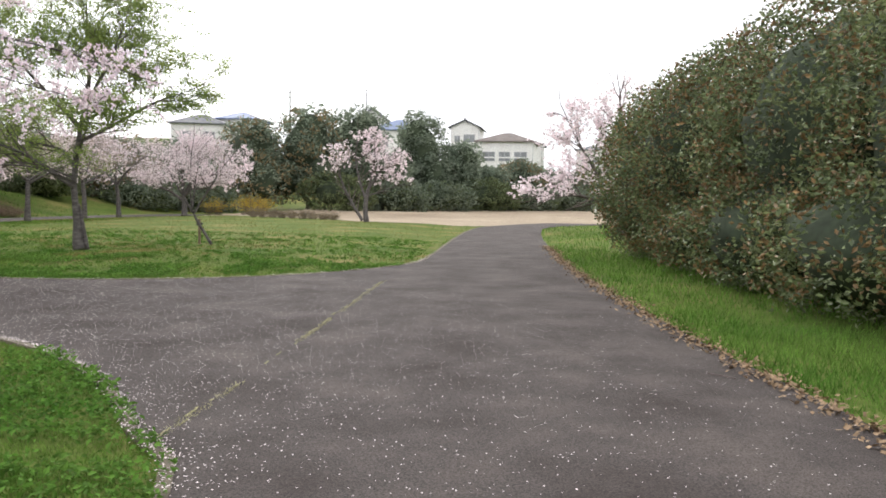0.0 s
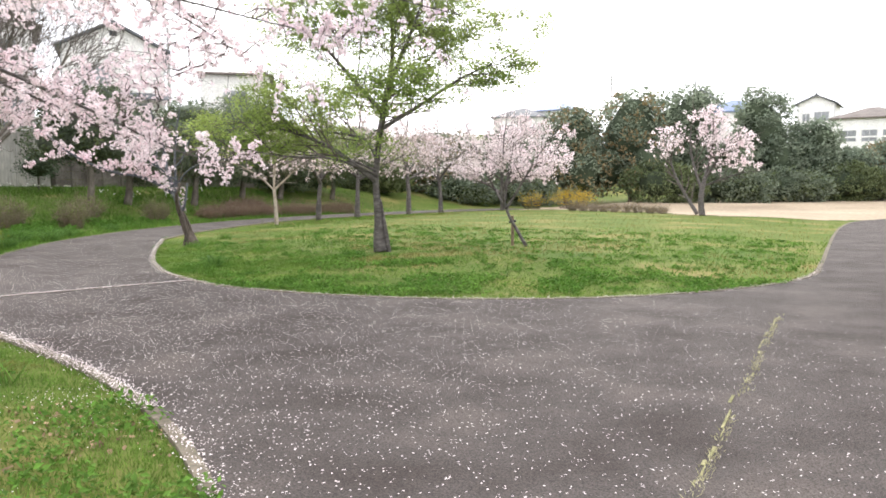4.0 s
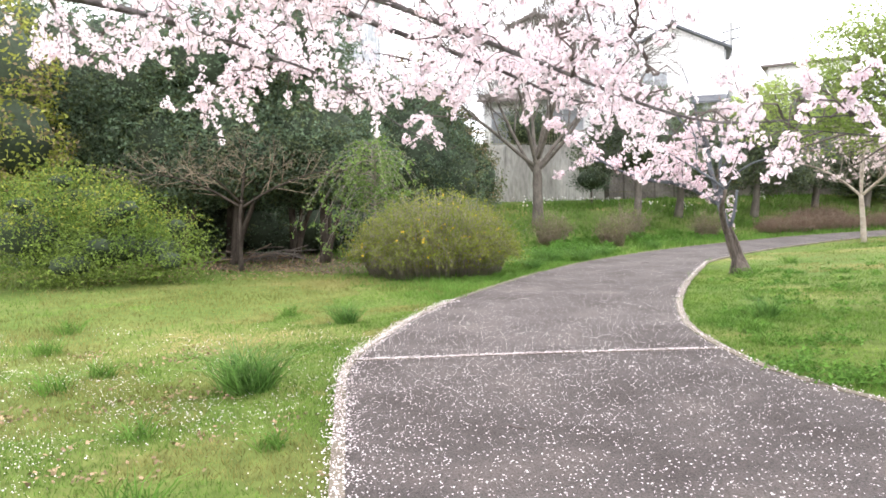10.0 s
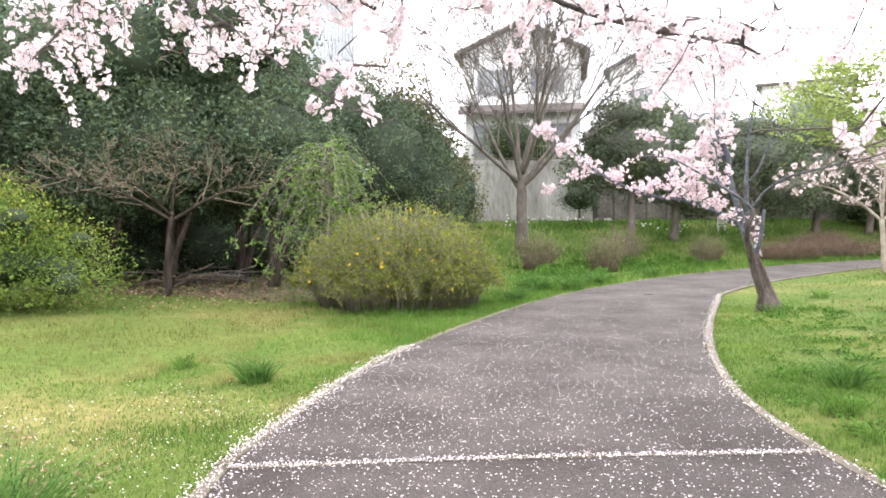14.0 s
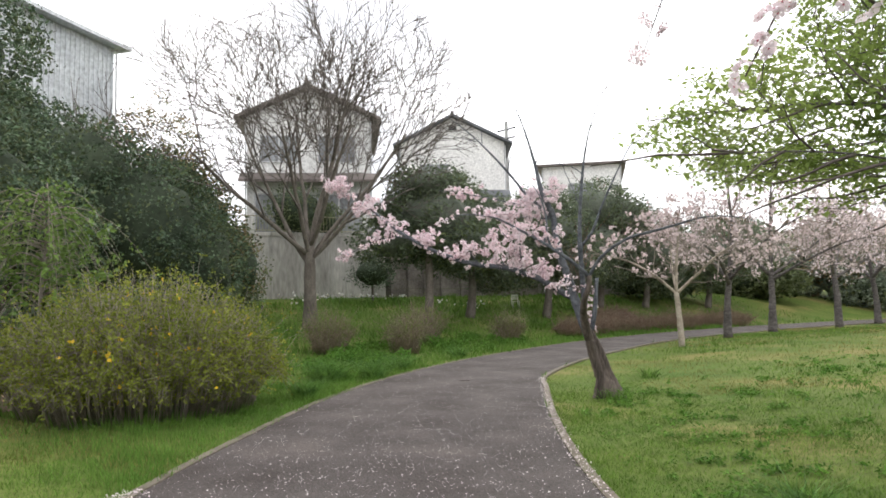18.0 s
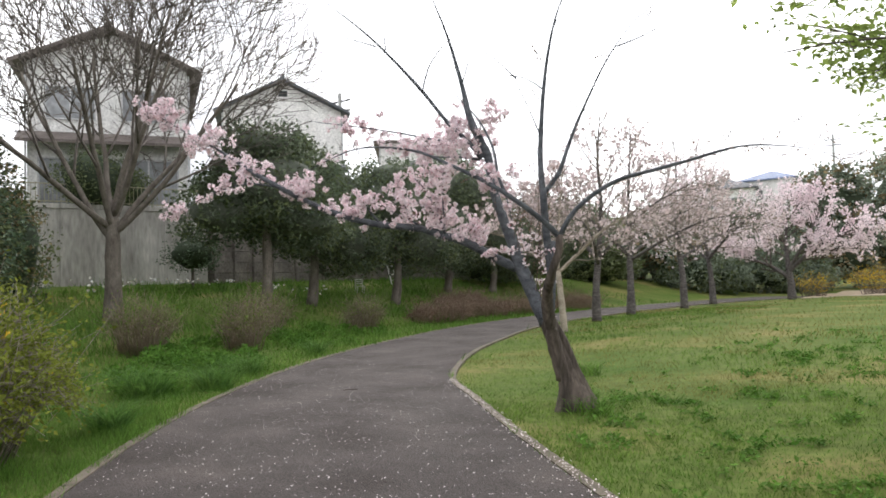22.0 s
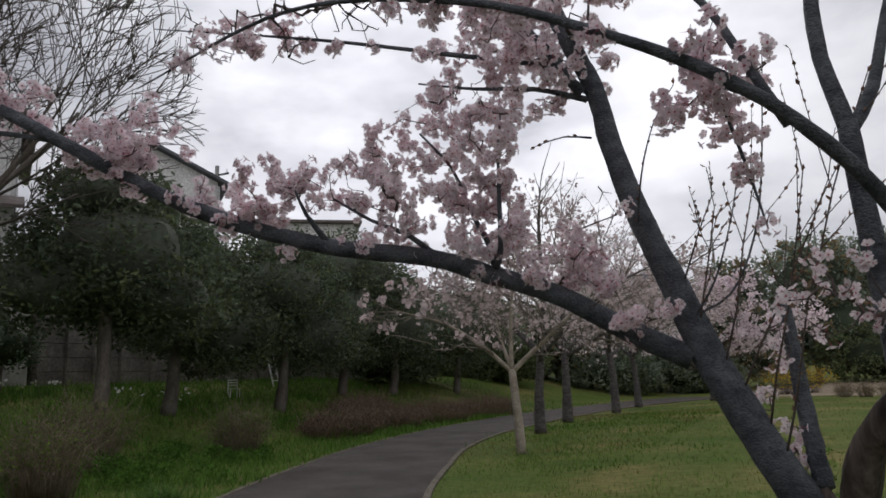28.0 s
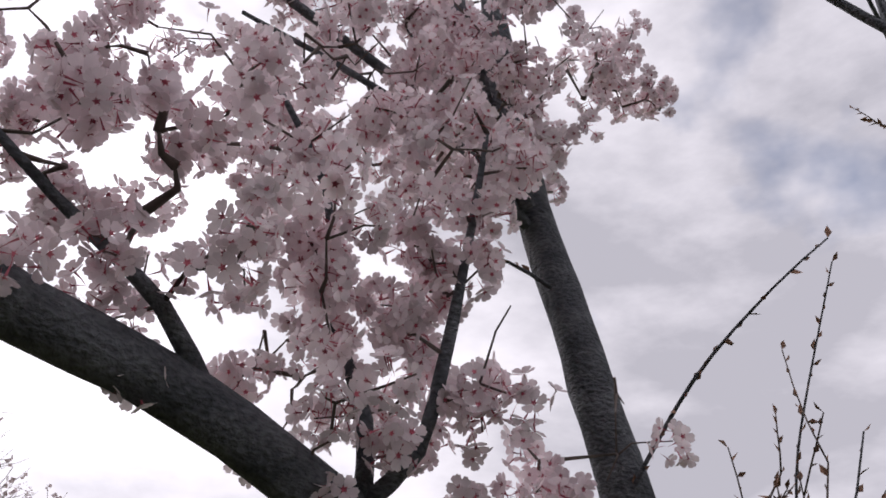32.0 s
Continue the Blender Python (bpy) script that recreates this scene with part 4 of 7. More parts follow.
    p = p[rng.permutation(len(p))[:800]]
    along = np.concatenate([spline(np.array(c), 0.075) for c in (low[3:], prong, reach, left[3:])])
    along = along + rng.normal(0, 0.05, along.shape) + (0, 0, 0.02)
    p = np.concatenate([p, clumped(along, 0.2, 19, 0.8)])
    g = Geo()
    puffs(g, rng, p, None, 11, 0.047, 0.041, FLOWER, FLOWER_FACES, (0, 1), 0.4)
    g.link("blossom", [BLOSSOM, HEART], tree, kind="stuff")
    # bare twigs with buds on the upright and far limbs
    zones = [(-17.8, 20.2, 3.0, 0.7, 0.3, 0.2)]
    targets, _ = cloud(rng, 60, zones)
    twigs, _, _ = branchwork(rng, [(np.array(left), None)], targets, 0.06, tip=0.0024, power=0.4, wander=0.2)
    grown = sprout(rng, np.array(far), None, 0.46, 1, 0.12, 0.5, 0.005, 0.0022, 0.9, 3, 0.7) + sprout(rng, np.array(up_b), None, 0.3, 1, 0.5, 0.4, 0.005, 0.0022, 0.5, 2, 0.6) + sprout(rng, np.array(up_a), None, 0.28, 1, 0.6, 0.4, 0.005, 0.0022, 0.5, 2, 0.6)
    for pts, _ in extra[6:]:
        grown += [(spline(pts, 0.1), None, 0)]
    # shoots that rise beside the upright limb
    for x, y, z, l in ((-16.46, 21.38, 1.5, 0.75), (-16.40, 21.38, 1.4, 0.85), (-16.55, 21.4, 1.68, 0.5), (-16.3, 21.36, 1.25, 0.95), (-16.25, 21.34, 1.15, 1.35), (-16.62, 21.42, 1.85, 0.42)):
        grown += forked(rng, (x, y, z), (rng.uniform(0.15, 0.5), rng.uniform(-0.45, -0.1), 1.0), l * 1.15, 0.0055, 1, 0.55, 0.3, 4, 0.42, None, 0.0024, 0.07, 0.3)
    twig_mesh(tree, twigs + [(q, r) for q, r, _ in grown if r is not None], TWIG, "bare_twigwork", 5)
    g = Geo()
    for pts, _, _ in grown:
        q = spline(pts, 0.034)[2:]
        w = np.gradient(q, axis=0)
        w /= np.linalg.norm(w, axis=1, keepdims=True) + 1e-9
        strew(g, LEAF, LEAF_FACES, q, 0.026 * rng.uniform(0.6, 1.4, len(q)), np.einsum("nij,jk->nik", facing(rng, w, 0.4), np.array([[1.0, 0, 0], [0, 0, -1.0], [0, 1.0, 0]])))
    g.link("bud_growth", BUD, tree, kind="stuff")
    # suckers in the fork with white flowers
    targets, _ = cloud(rng, 80, [(-16.25, 21.5, 1.35, 0.14, 0.14, 0.4), (-16.0, 20.7, 1.75, 0.25, 0.2, 0.15)])
    twigs, p, d = branchwork(rng, [(np.array(trunk), None), (np.array(right), None), (np.array(cut), None)], targets, 0.1, tip=0.002)
    twig_mesh(tree, twigs, TWIG, "sucker_growth", 4)
    g = Geo()
    puffs(g, rng, p[::3], None, 6, 0.045, 0.038, FLOWER, FLOWER_FACES, (0, 1), 0.5)
    g.link("sucker_blossom", [BLOSSOM, HEART], tree, kind="stuff")
    return tree


bend_cherry()


# the cherry whose limbs hang over the path
def overhanging_cherry():
    rng = np.random.default_rng(11)
    foot = np.array(on_ground(-9.4, 6.6))
    tree = thing("cherry_tree", tuple(foot), "old cherry with drooping limbs in full pale pink bloom", "tree")
    trunk = [(-9.4, 6.6, 0), (-9.35, 6.65, 0.8), (-9.2, 6.9, 1.7), (-9.1, 7.3, 2.5), (-9.0, 7.9, 3.15)]
    limb(tree, "trunk", trunk, [0.3, 0.22, 0.19, 0.15, 0.12], BARK, rng, 14, 0.1)
    limbs = [([(-9.0, 7.9, 3.15), (-8.85, 8.35, 3.3), (-8.9, 9.2, 3.42), (-9.1, 10.2, 3.36), (-9.15, 11.0, 3.15), (-9.0, 11.8, 2.88), (-8.8, 12.5, 2.58), (-8.4, 13.0, 2.4)], [0.1, 0.075, 0.055, 0.045, 0.036, 0.027, 0.018, 0.008]),
             ([(-9.0, 8.0, 3.2), (-8.58, 9.2, 3.44), (-8.17, 10.42, 3.14), (-7.74, 11.59, 2.65), (-6.79, 12.11, 2.16), (-5.84, 12.27, 2.07)], [0.08, 0.05, 0.036, 0.027, 0.014, 0.005]),
             ([(-9.7, 8.5, 3.35), (-11.2, 8.45, 3.5), (-12.9, 8.35, 3.5)], [0.03, 0.018, 0.006]),
             ([(-9.05, 7.9, 3.2), (-9.7, 8.6, 3.35), (-10.5, 9.4, 3.4), (-11.4, 10.2, 3.4), (-12.2, 10.3, 3.3), (-13.4, 9.75, 2.95)], [0.07, 0.05, 0.042, 0.032, 0.02, 0.008]),
             ([(-10.2, 9.2, 3.4), (-10.6, 10.2, 3.2), (-10.7, 11.0, 2.95), (-10.5, 11.6, 2.5), (-10.2, 12.0, 2.25)], [0.035, 0.026, 0.018, 0.01, 0.005]),
             ([(-9.1, 11.2, 3.1), (-9.6, 12.2, 3.2), (-9.7, 13.2, 3.0), (-9.6, 14.0, 2.6), (-9.5, 14.3, 2.35)], [0.022, 0.016, 0.011, 0.007, 0.004]),
             ([(-9.1, 7.5, 2.8), (-8.2, 8.2, 3.5), (-6.6, 9.5, 4.0), (-4.6, 10.8, 3.95), (-2.7, 11.7, 3.45)], [0.08, 0.055, 0.035, 0.02, 0.006]),
             ([(-6.6, 9.5, 4.0), (-5.8, 10.8, 3.65), (-5.2, 11.6, 3.1), (-4.8, 11.95, 2.75)], [0.028, 0.018, 0.011, 0.004]),
             ([(-8.2, 8.2, 3.5), (-6.4, 8.6, 3.6), (-5.0, 9.2, 3.45), (-3.6, 10.0, 3.1), (-2.9, 10.6, 2.95)], [0.04, 0.03, 0.02, 0.012, 0.004]),
             ([(-8.9, 8.2, 3.3), (-8.6, 9.4, 3.9), (-8.2, 10.8, 4.3), (-7.6, 12.4, 4.3), (-7.4, 13.8, 3.9)], [0.06, 0.05, 0.04, 0.026, 0.01]),
             ([(-9.2, 7.2, 2.6), (-9.8, 7.0, 3.6), (-10.0, 6.8, 4.8), (-9.6, 6.6, 6.0)], [0.12, 0.09, 0.06, 0.02])]
    chains = []
    for pts, radii in limbs:
        limb(tree, "limb", pts, np.array(radii) * 0.66, BARK, rng, 9, 0.15)
        chains.append((np.array(pts), None))
    zones = [(-9.2, 10.3, 3.3, 0.9, 1.3, 0.4), (-8.9, 11.9, 2.85, 0.8, 0.9, 0.32), (-8.4, 12.8, 2.5, 0.6, 0.6, 0.22), (-11.4, 10.3, 3.25, 1.1, 0.5, 0.22), (-10.7, 10.8, 3.0, 0.5, 0.5, 0.25), (-10.65, 11.3, 2.75, 0.4, 0.35, 0.22), (-7.2, 11.95, 2.55, 0.5, 0.3, 0.24), (-8.2, 10.5, 3.3, 0.5, 0.6, 0.3), (-12.7, 10.1, 3.2, 0.5, 0.5, 0.22),
             (-10.4, 11.8, 2.45, 0.28, 0.25, 0.2), (-10.2, 12.05, 2.22, 0.12, 0.12, 0.1), (-8.0, 10.9, 3.1, 0.7, 0.8, 0.35), (-7.5, 11.8, 2.72, 0.6, 0.45, 0.3), (-6.7, 12.15, 2.36, 0.6, 0.28, 0.2), (-6.05, 12.25, 2.2, 0.4, 0.22, 0.16), (-8.2, 11.0, 4.1, 0.9, 1.5, 0.35), (-7.5, 13.2, 3.95, 0.6, 0.7, 0.3), (-5.4, 10.4, 3.95, 1.1, 0.6, 0.3), (-3.6, 11.2, 3.7, 1.0, 0.5, 0.3), (-5.3, 11.3, 3.3, 0.45, 0.4, 0.35), (-4.4, 9.6, 3.4, 1.0, 0.6, 0.35), (-3.4, 10.3, 3.1, 0.6, 0.5, 0.22), (-4.8, 9.8, 4.3, 1.1, 0.6, 0.3),
             (-9.0, 8.9, 3.7, 0.8, 0.8, 0.4), (-9.6, 6.9, 5.2, 1.5, 1.5, 0.9),  (-9.6, 13.8, 2.65, 0.45, 0.4, 0.25), (-9.9, 12.6, 3.2, 0.7, 0.6, 0.3), (-12.0, 11.1, 3.0, 0.4, 0.3, 0.2), (-12.4, 8.35, 3.45, 0.6, 0.3, 0.2), (-13.1, 9.85, 3.0, 0.4, 0.3, 0.16)]
    zones += [(-12.4, 9.0, 3.4, 0.6, 0.4, 0.25), (-11.6, 9.3, 3.5, 0.8, 0.6, 0.3), (-13.2, 9.7, 3.0, 0.35, 0.3, 0.2), (-11.0, 11.2, 3.0, 0.7, 0.5, 0.3), (-9.9, 11.6, 2.9, 0.7, 0.6, 0.35), (-11.6, 10.6, 3.5, 0.9, 0.7, 0.3),
              (-10.2, 9.8, 3.7, 0.9, 0.8, 0.35), (-9.0, 13.2, 2.45, 0.35, 0.35, 0.3), (-7.0, 11.6, 3.2, 0.9, 0.6, 0.4), (-7.8, 12.6, 3.3, 0.8, 0.7, 0.4)]
    targets, _ = cloud(rng, 2300, zones)
    twigs, p, d = branchwork(rng, chains, targets, 0.14, sag=0.15, tip=0.003, power=0.45, wander=0.15)
    # fine twigs that droop from the limbs and carry round tufts of flowers
    hung = []
    for q, _ in chains[:-1]:
        line = spline(q, 0.12)
        line = line[len(line) // 4:]
        for c in line[rng.uniform(size=len(line)) < 0.6]:
            a, l = rng.uniform(0, 6.28), rng.uniform(0.25, 0.75)
            t = np.linspace(0, 1, 6)[:, None]
            pts = c + np.array([math.cos(a), math.sin(a), 0]) * l * t + np.array([0, 0, 1.0]) * (0.12 * np.sin(np.pi * t) - 0.5 * l * t**2) + rng.normal(0, 0.012, (6, 3))
            twigs.append((pts, np.linspace(0.006, 0.0025, 6)))
            hung.append(spline(pts[2:], 0.1))
    twig_mesh(tree, twigs, TWIG, sides=4)
    hung = np.concatenate(hung)
    p = np.concatenate([p[rng.permutation(len(p))], hung])
    cell = np.unique(np.floor(p / 0.07).astype(int), axis=0, return_index=True)[1]
    p = clumped(p[cell], 0.22, 18, 0.74)
    p = p[rng.permutation(len(p))[:4700]]
    g = Geo()
    puffs(g, rng, p, None, 10, 0.052, 0.041, BLOOM, BLOOM_FACES, (0, 1), 0.3)
    g.link("blossom", [BLOSSOM, HEART], tree, kind="stuff")
    return tree


overhanging_cherry()


# the broad tree with fresh leaves on the lawn
def spring_tree():
    rng = np.random.default_rng(3)
    b = np.array(on_ground(-8.85, 20.5))
    tree = thing("zelkova_tree", tuple(b), "broad tree with layered fresh yellow-green leaves", "tree")
    limb(tree, "trunk", b + np.array([(0.05, 0, 0), (0.0, 0.0, 0.25), (-0.05, 0.02, 1.0), (-0.12, 0.05, 1.8), (-0.05, 0.1, 2.8), (0.1, 0.1, 3.7)]), [0.17, 0.095, 0.08, 0.076, 0.065, 0.055], BARK, rng, 12, 0.1)
    limb(tree, "second_stem", b + np.array([(0.2, 0.1, 0), (0.12, 0.08, 0.6), (0.0, 0.05, 1.3)]), [0.08, 0.05, 0.03], BARK, rng, 10, 0.1)
    limbs = [([(-0.1, 0, 1.75), (-0.5, -0.25, 2.1), (-1.0, -0.6, 2.55), (-1.8, -1.0, 2.9), (-2.55, -1.4, 3.1), (-3.2, -1.7, 3.15)], [0.09, 0.07, 0.055, 0.04, 0.024, 0.006]),
             ([(-0.08, 0.05, 2.3), (-0.8, 0.7, 2.8), (-1.7, 1.0, 3.0), (-2.6, 1.0, 3.1), (-3.5, 0.8, 3.15)], [0.075, 0.058, 0.042, 0.024, 0.007]),
             ([(0.05, 0.1, 3.4), (-0.6, -0.2, 4.2), (-1.2, -0.6, 5.0), (-1.9, -0.8, 5.7)], [0.08, 0.06, 0.045, 0.012]),
             ([(0.1, 0.1, 3.6), (0.6, -0.2, 4.4), (1.2, -0.5, 5.2), (1.6, -0.5, 6.2)], [0.085, 0.065, 0.045, 0.012]),
             ([(0.1, 0.1, 3.6), (0.1, 0.5, 4.8), (0.0, 0.6, 6.0), (0.1, 0.4, 7.2)], [0.09, 0.07, 0.045, 0.012]),
             ([(0.0, 0.1, 3.0), (0.9, 0.5, 3.6), (1.8, 0.8, 4.2), (2.9, 0.8, 4.6)], [0.07, 0.055, 0.04, 0.01]),
             ([(-0.05, 0.05, 2.6), (0.6, -0.8, 3.1), (1.2, -1.7, 3.5), (1.6, -2.6, 3.7)], [0.06, 0.05, 0.035, 0.01]),
             ([(-0.08, 0, 1.9), (-0.7, -0.9, 2.25), (-1.5, -1.8, 2.3), (-2.2, -2.6, 2.45), (-2.7, -3.2, 2.45)], [0.04, 0.032, 0.022, 0.012, 0.004]),
             ([(-0.08, 0, 2.0), (-1.0, -0.3, 2.35), (-2.0, -0.6, 2.4), (-2.8, -0.8, 2.7), (-3.4, -0.9, 2.75)], [0.036, 0.03, 0.02, 0.01, 0.003])]
    chains = []
    for pts, radii in limbs:
        q = b + np.array(pts)
        limb(tree, "limb", q, np.array(radii) * 0.8, BARK, rng, 9, 0.2)
        chains.append((q, None))
    zones = np.array([(-3.0, -1.5, 3.15, 0.8, 1.1, 0.3), (-2.1, -2.6, 2.85, 0.9, 0.9, 0.26), (-3.0, 0.5, 3.25, 0.9, 1.0, 0.35), (0.6, 0.0, 5.9, 2.4, 2.0, 0.8), (-0.8, 0.0, 5.6, 2.2, 2.0, 0.6), (1.8, 0.2, 5.0, 1.6, 1.6, 0.5), (-2.7, -1.4, 2.8, 1.5, 1.5, 0.42), (-2.5, 1.1, 2.75, 1.45, 1.4, 0.45), (-1.2, -0.3, 3.7, 2.2, 2.0, 0.35), (-1.5, -0.7, 5.2, 1.9, 1.7, 0.6), (1.4, -0.4, 5.4, 1.6, 1.6, 0.7), (0.0, 0.4, 6.6, 2.0, 1.9, 0.9),
                      (2.3, 0.7, 4.4, 1.6, 1.6, 0.5), (2.6, 0.2, 5.6, 1.4, 1.4, 0.6), (1.6, 0.6, 7.2, 1.6, 1.6, 0.6), (-1.6, 0.2, 6.8, 1.5, 1.5, 0.6), (1.3, -2.2, 3.6, 1.4, 1.3, 0.35), (-1.0, 1.8, 4.4, 1.8, 1.5, 0.5), (-2.5, 0, 4.3, 1.6, 1.6, 0.35), (0.2, -0.3, 2.5, 1.3, 1.3, 0.3)])
    zones[:, :3] += b
    zones[:, 5] *= 1.4
    roomy = zones * np.array([1, 1, 1, 1.1, 1.1, 1.05])
    grown = []
    for k, (q, _) in enumerate(chains):
        grown += sprout(rng, q, roomy, 1.5, 2, 0.24 if k in (0, 1, 7, 8) else 0.15, 0.25, 0.022, 0.0045, 0.02 if k in (0, 1, 7, 8) else 0.12)
    targets, _ = cloud(rng, 1300, zones[4:])
    fill, p, d = branchwork(rng, chains + [(q, None) for q, _, lev in grown if lev], targets, 0.3, sag=0.05, tip=0.004, power=0.5)
    twig_mesh(tree, fill + [(q, r) for q, r, _ in grown], TWIG, sides=4)
    fine = np.concatenate([p] + [q[1:] for q, _, lev in grown if lev < 2])
    fine = fine[rng.permutation(len(fine))[:11500]]
    g = Geo()
    leaves(g, rng, fine, 11, 0.26, 0.072, 0.45, 0.3)
    g.link("leaves", LEAF_SPRING, tree, kind="stuff")
    return tree


spring_tree()

# the small staked cherry and its prop
cherry(on_ground(-6.62, 23.9), "young cherry in pale pink bloom, tied to a wooden stake", 21,
       ([(0.4, 0, 0), (0.15, 0.0, 0.4), (-0.1, 0, 0.8), (-0.25, 0.05, 1.1)], [0.05, 0.045, 0.042, 0.04]),
       [([(-0.25, 0, 1.05), (-0.6, 0.1, 1.6), (-1.0, 0.2, 2.2), (-1.3, 0.2, 2.9)], [0.035, 0.028, 0.02, 0.008]), ([(-0.2, 0, 1.0), (0.2, 0.1, 1.7), (0.7, 0.1, 2.5), (1.2, 0, 3.1)], [0.035, 0.028, 0.02, 0.008]),
        ([(-0.25, 0, 1.1), (-0.2, -0.3, 1.9), (-0.1, -0.5, 2.8), (0, -0.5, 3.5)], [0.03, 0.025, 0.018, 0.008]), ([(-0.25, 0, 1.1), (-0.3, 0.4, 2.0), (-0.2, 0.6, 3.0)], [0.03, 0.02, 0.008])],
       [(0.1, 0, 2.7, 1.7, 1.5, 0.7), (-0.5, 0, 3.2, 1.3, 1.2, 0.55), (1.0, 0, 2.6, 1.3, 1.0, 0.45), (-1.0, 0, 2.2, 1.1, 1.0, 0.35)], 230, 5, 0.1, 0.05, share=0.6)
stake = thing("wooden_stake", on_ground(-6.62, 23.95), "short weathered wooden stake propping a young tree", "stake")
Geo().tube([(-6.64, 23.95, 0.0), (-6.65, 23.95, 1.0)], [0.045, 0.042], 8).link("post", WOOD, stake)
Geo().tube([(-6.75, 23.93, 0.82), (-6.55, 23.97, 0.86)], [0.03, 0.03], 8).link("tie", DARK_METAL, stake, "dark rope tie")

# the forked cherry by the field
cherry(on_ground(-5.1, 52.6), "forked cherry in white bloom beside the bare field", 22,
       ([(0.2, 0, 0), (0.1, 0, 0.8), (0.15, 0, 1.6), (0.3, 0.1, 2.4)], [0.2, 0.17, 0.14, 0.12]),
       [([(-0.1, 0, 0.1), (-0.8, 0.1, 1.2), (-1.5, 0.1, 2.5), (-1.9, 0.1, 3.8)], [0.13, 0.1, 0.08, 0.03]), ([(0.15, 0, 1.5), (-0.4, 0.3, 3.0), (-0.7, 0.4, 4.6), (-0.5, 0.3, 6.2)], [0.1, 0.08, 0.05, 0.015]),
        ([(0.3, 0.1, 2.3), (1.0, -0.1, 3.4), (1.8, -0.2, 4.3), (2.6, 0, 4.7)], [0.1, 0.07, 0.045, 0.015]), ([(0.3, 0.1, 2.4), (0.6, 0.2, 4.0), (0.7, 0, 5.6)], [0.09, 0.06, 0.02]), ([(0.2, 0, 1.8), (1.2, 0, 2.2), (2.4, 0, 2.6), (3.2, 0, 2.7)], [0.06, 0.045, 0.03, 0.01])],
       [(-1.8, 0, 4.4, 1.6, 1.6, 1.2), (0.2, 0, 5.3, 1.7, 1.6, 1.3), (1.8, 0, 4.3, 1.6, 1.5, 1.0), (0.7, 0, 3.0, 1.5, 1.3, 0.7), (2.4, 0, 3.0, 1.1, 1.0, 0.4)], 200, 4, 0.14, 0.062, card=True, share=0.36)

# the row beside the path
ROW = [(-22.99, 38.0, 0.0, 1.35), (-23.69, 43.0, 1.3, 1.5), (-23.49, 49.2, 2.2, 1.58), (-23.63, 54.5, 3.0, 1.5)]
for n, (x, y, turn, s) in enumerate(ROW):
    c, q = math.cos(turn), math.sin(turn)

    def r3(p):
        return [((a * c - b * q) * s, (a * q + b * c) * s, e * s) for a, b, e in p]

    zones = [(*r3([(a, b, e)])[0], rx * s, ry * s, rz * s) for a, b, e, rx, ry, rz in
             [(0, 0, 3.7, 2.5, 2.5, 1.0), (2.1, -0.5, 2.9, 1.9, 1.8, 0.8), (-2.1, 0.5, 2.8, 1.9, 1.8, 0.8), (0.3, 0, 4.5, 1.8, 1.8, 0.7), (0.5, -2.1, 2.3, 1.8, 1.6, 0.6), (0.2, 2.2, 2.5, 1.8, 1.6, 0.6), (1.5, -1.5, 1.9, 1.3, 1.2, 0.45), (-1.6, -1.3, 1.9, 1.3, 1.2, 0.45), (1.4, 1.6, 2.0, 1.2, 1.2, 0.45)]]
    cherry(on_ground(x, y), ("cherry past its bloom, grey twigs with thinning blossom" if n == 0 else "row cherry in pale pink bloom along the path"), 30 + n,
           (r3([(0, 0, 0), (0.03, 0, 0.9), (0.1, 0.05, 1.7)]), [0.13 * s, 0.09 * s, 0.075 * s]),
           [(r3([(0.1, 0.05, 1.6), (0.9, -0.3, 2.2), (1.8, -0.6, 2.8), (2.8, -0.8, 3.2)]), [0.075, 0.052, 0.035, 0.01]), (r3([(0.1, 0.05, 1.6), (-0.7, 0.3, 2.3), (-1.6, 0.5, 2.9), (-2.6, 0.7, 3.2)]), [0.1, 0.07, 0.045, 0.012]),
            (r3([(0.1, 0.05, 1.7), (0.2, 0.1, 3.0), (0.2, 0, 4.2), (0.3, 0, 5.2)]), [0.1, 0.07, 0.045, 0.012]), (r3([(0.1, 0, 1.5), (0.4, -0.9, 2.0), (0.6, -1.9, 2.4), (0.6, -2.8, 2.5)]), [0.08, 0.055, 0.035, 0.01])],
           zones, 620 if n else 700, 3, 0.13, 0.056, card=True, share=0.46 if n else 0.26, twig=TWIG_GREY, flowers=BLOSSOM_FADED if n < 2 else BLOSSOM, leaf=LEAF_BROWN if n == 2 else None, group="cherries along the path", thin=0.006)
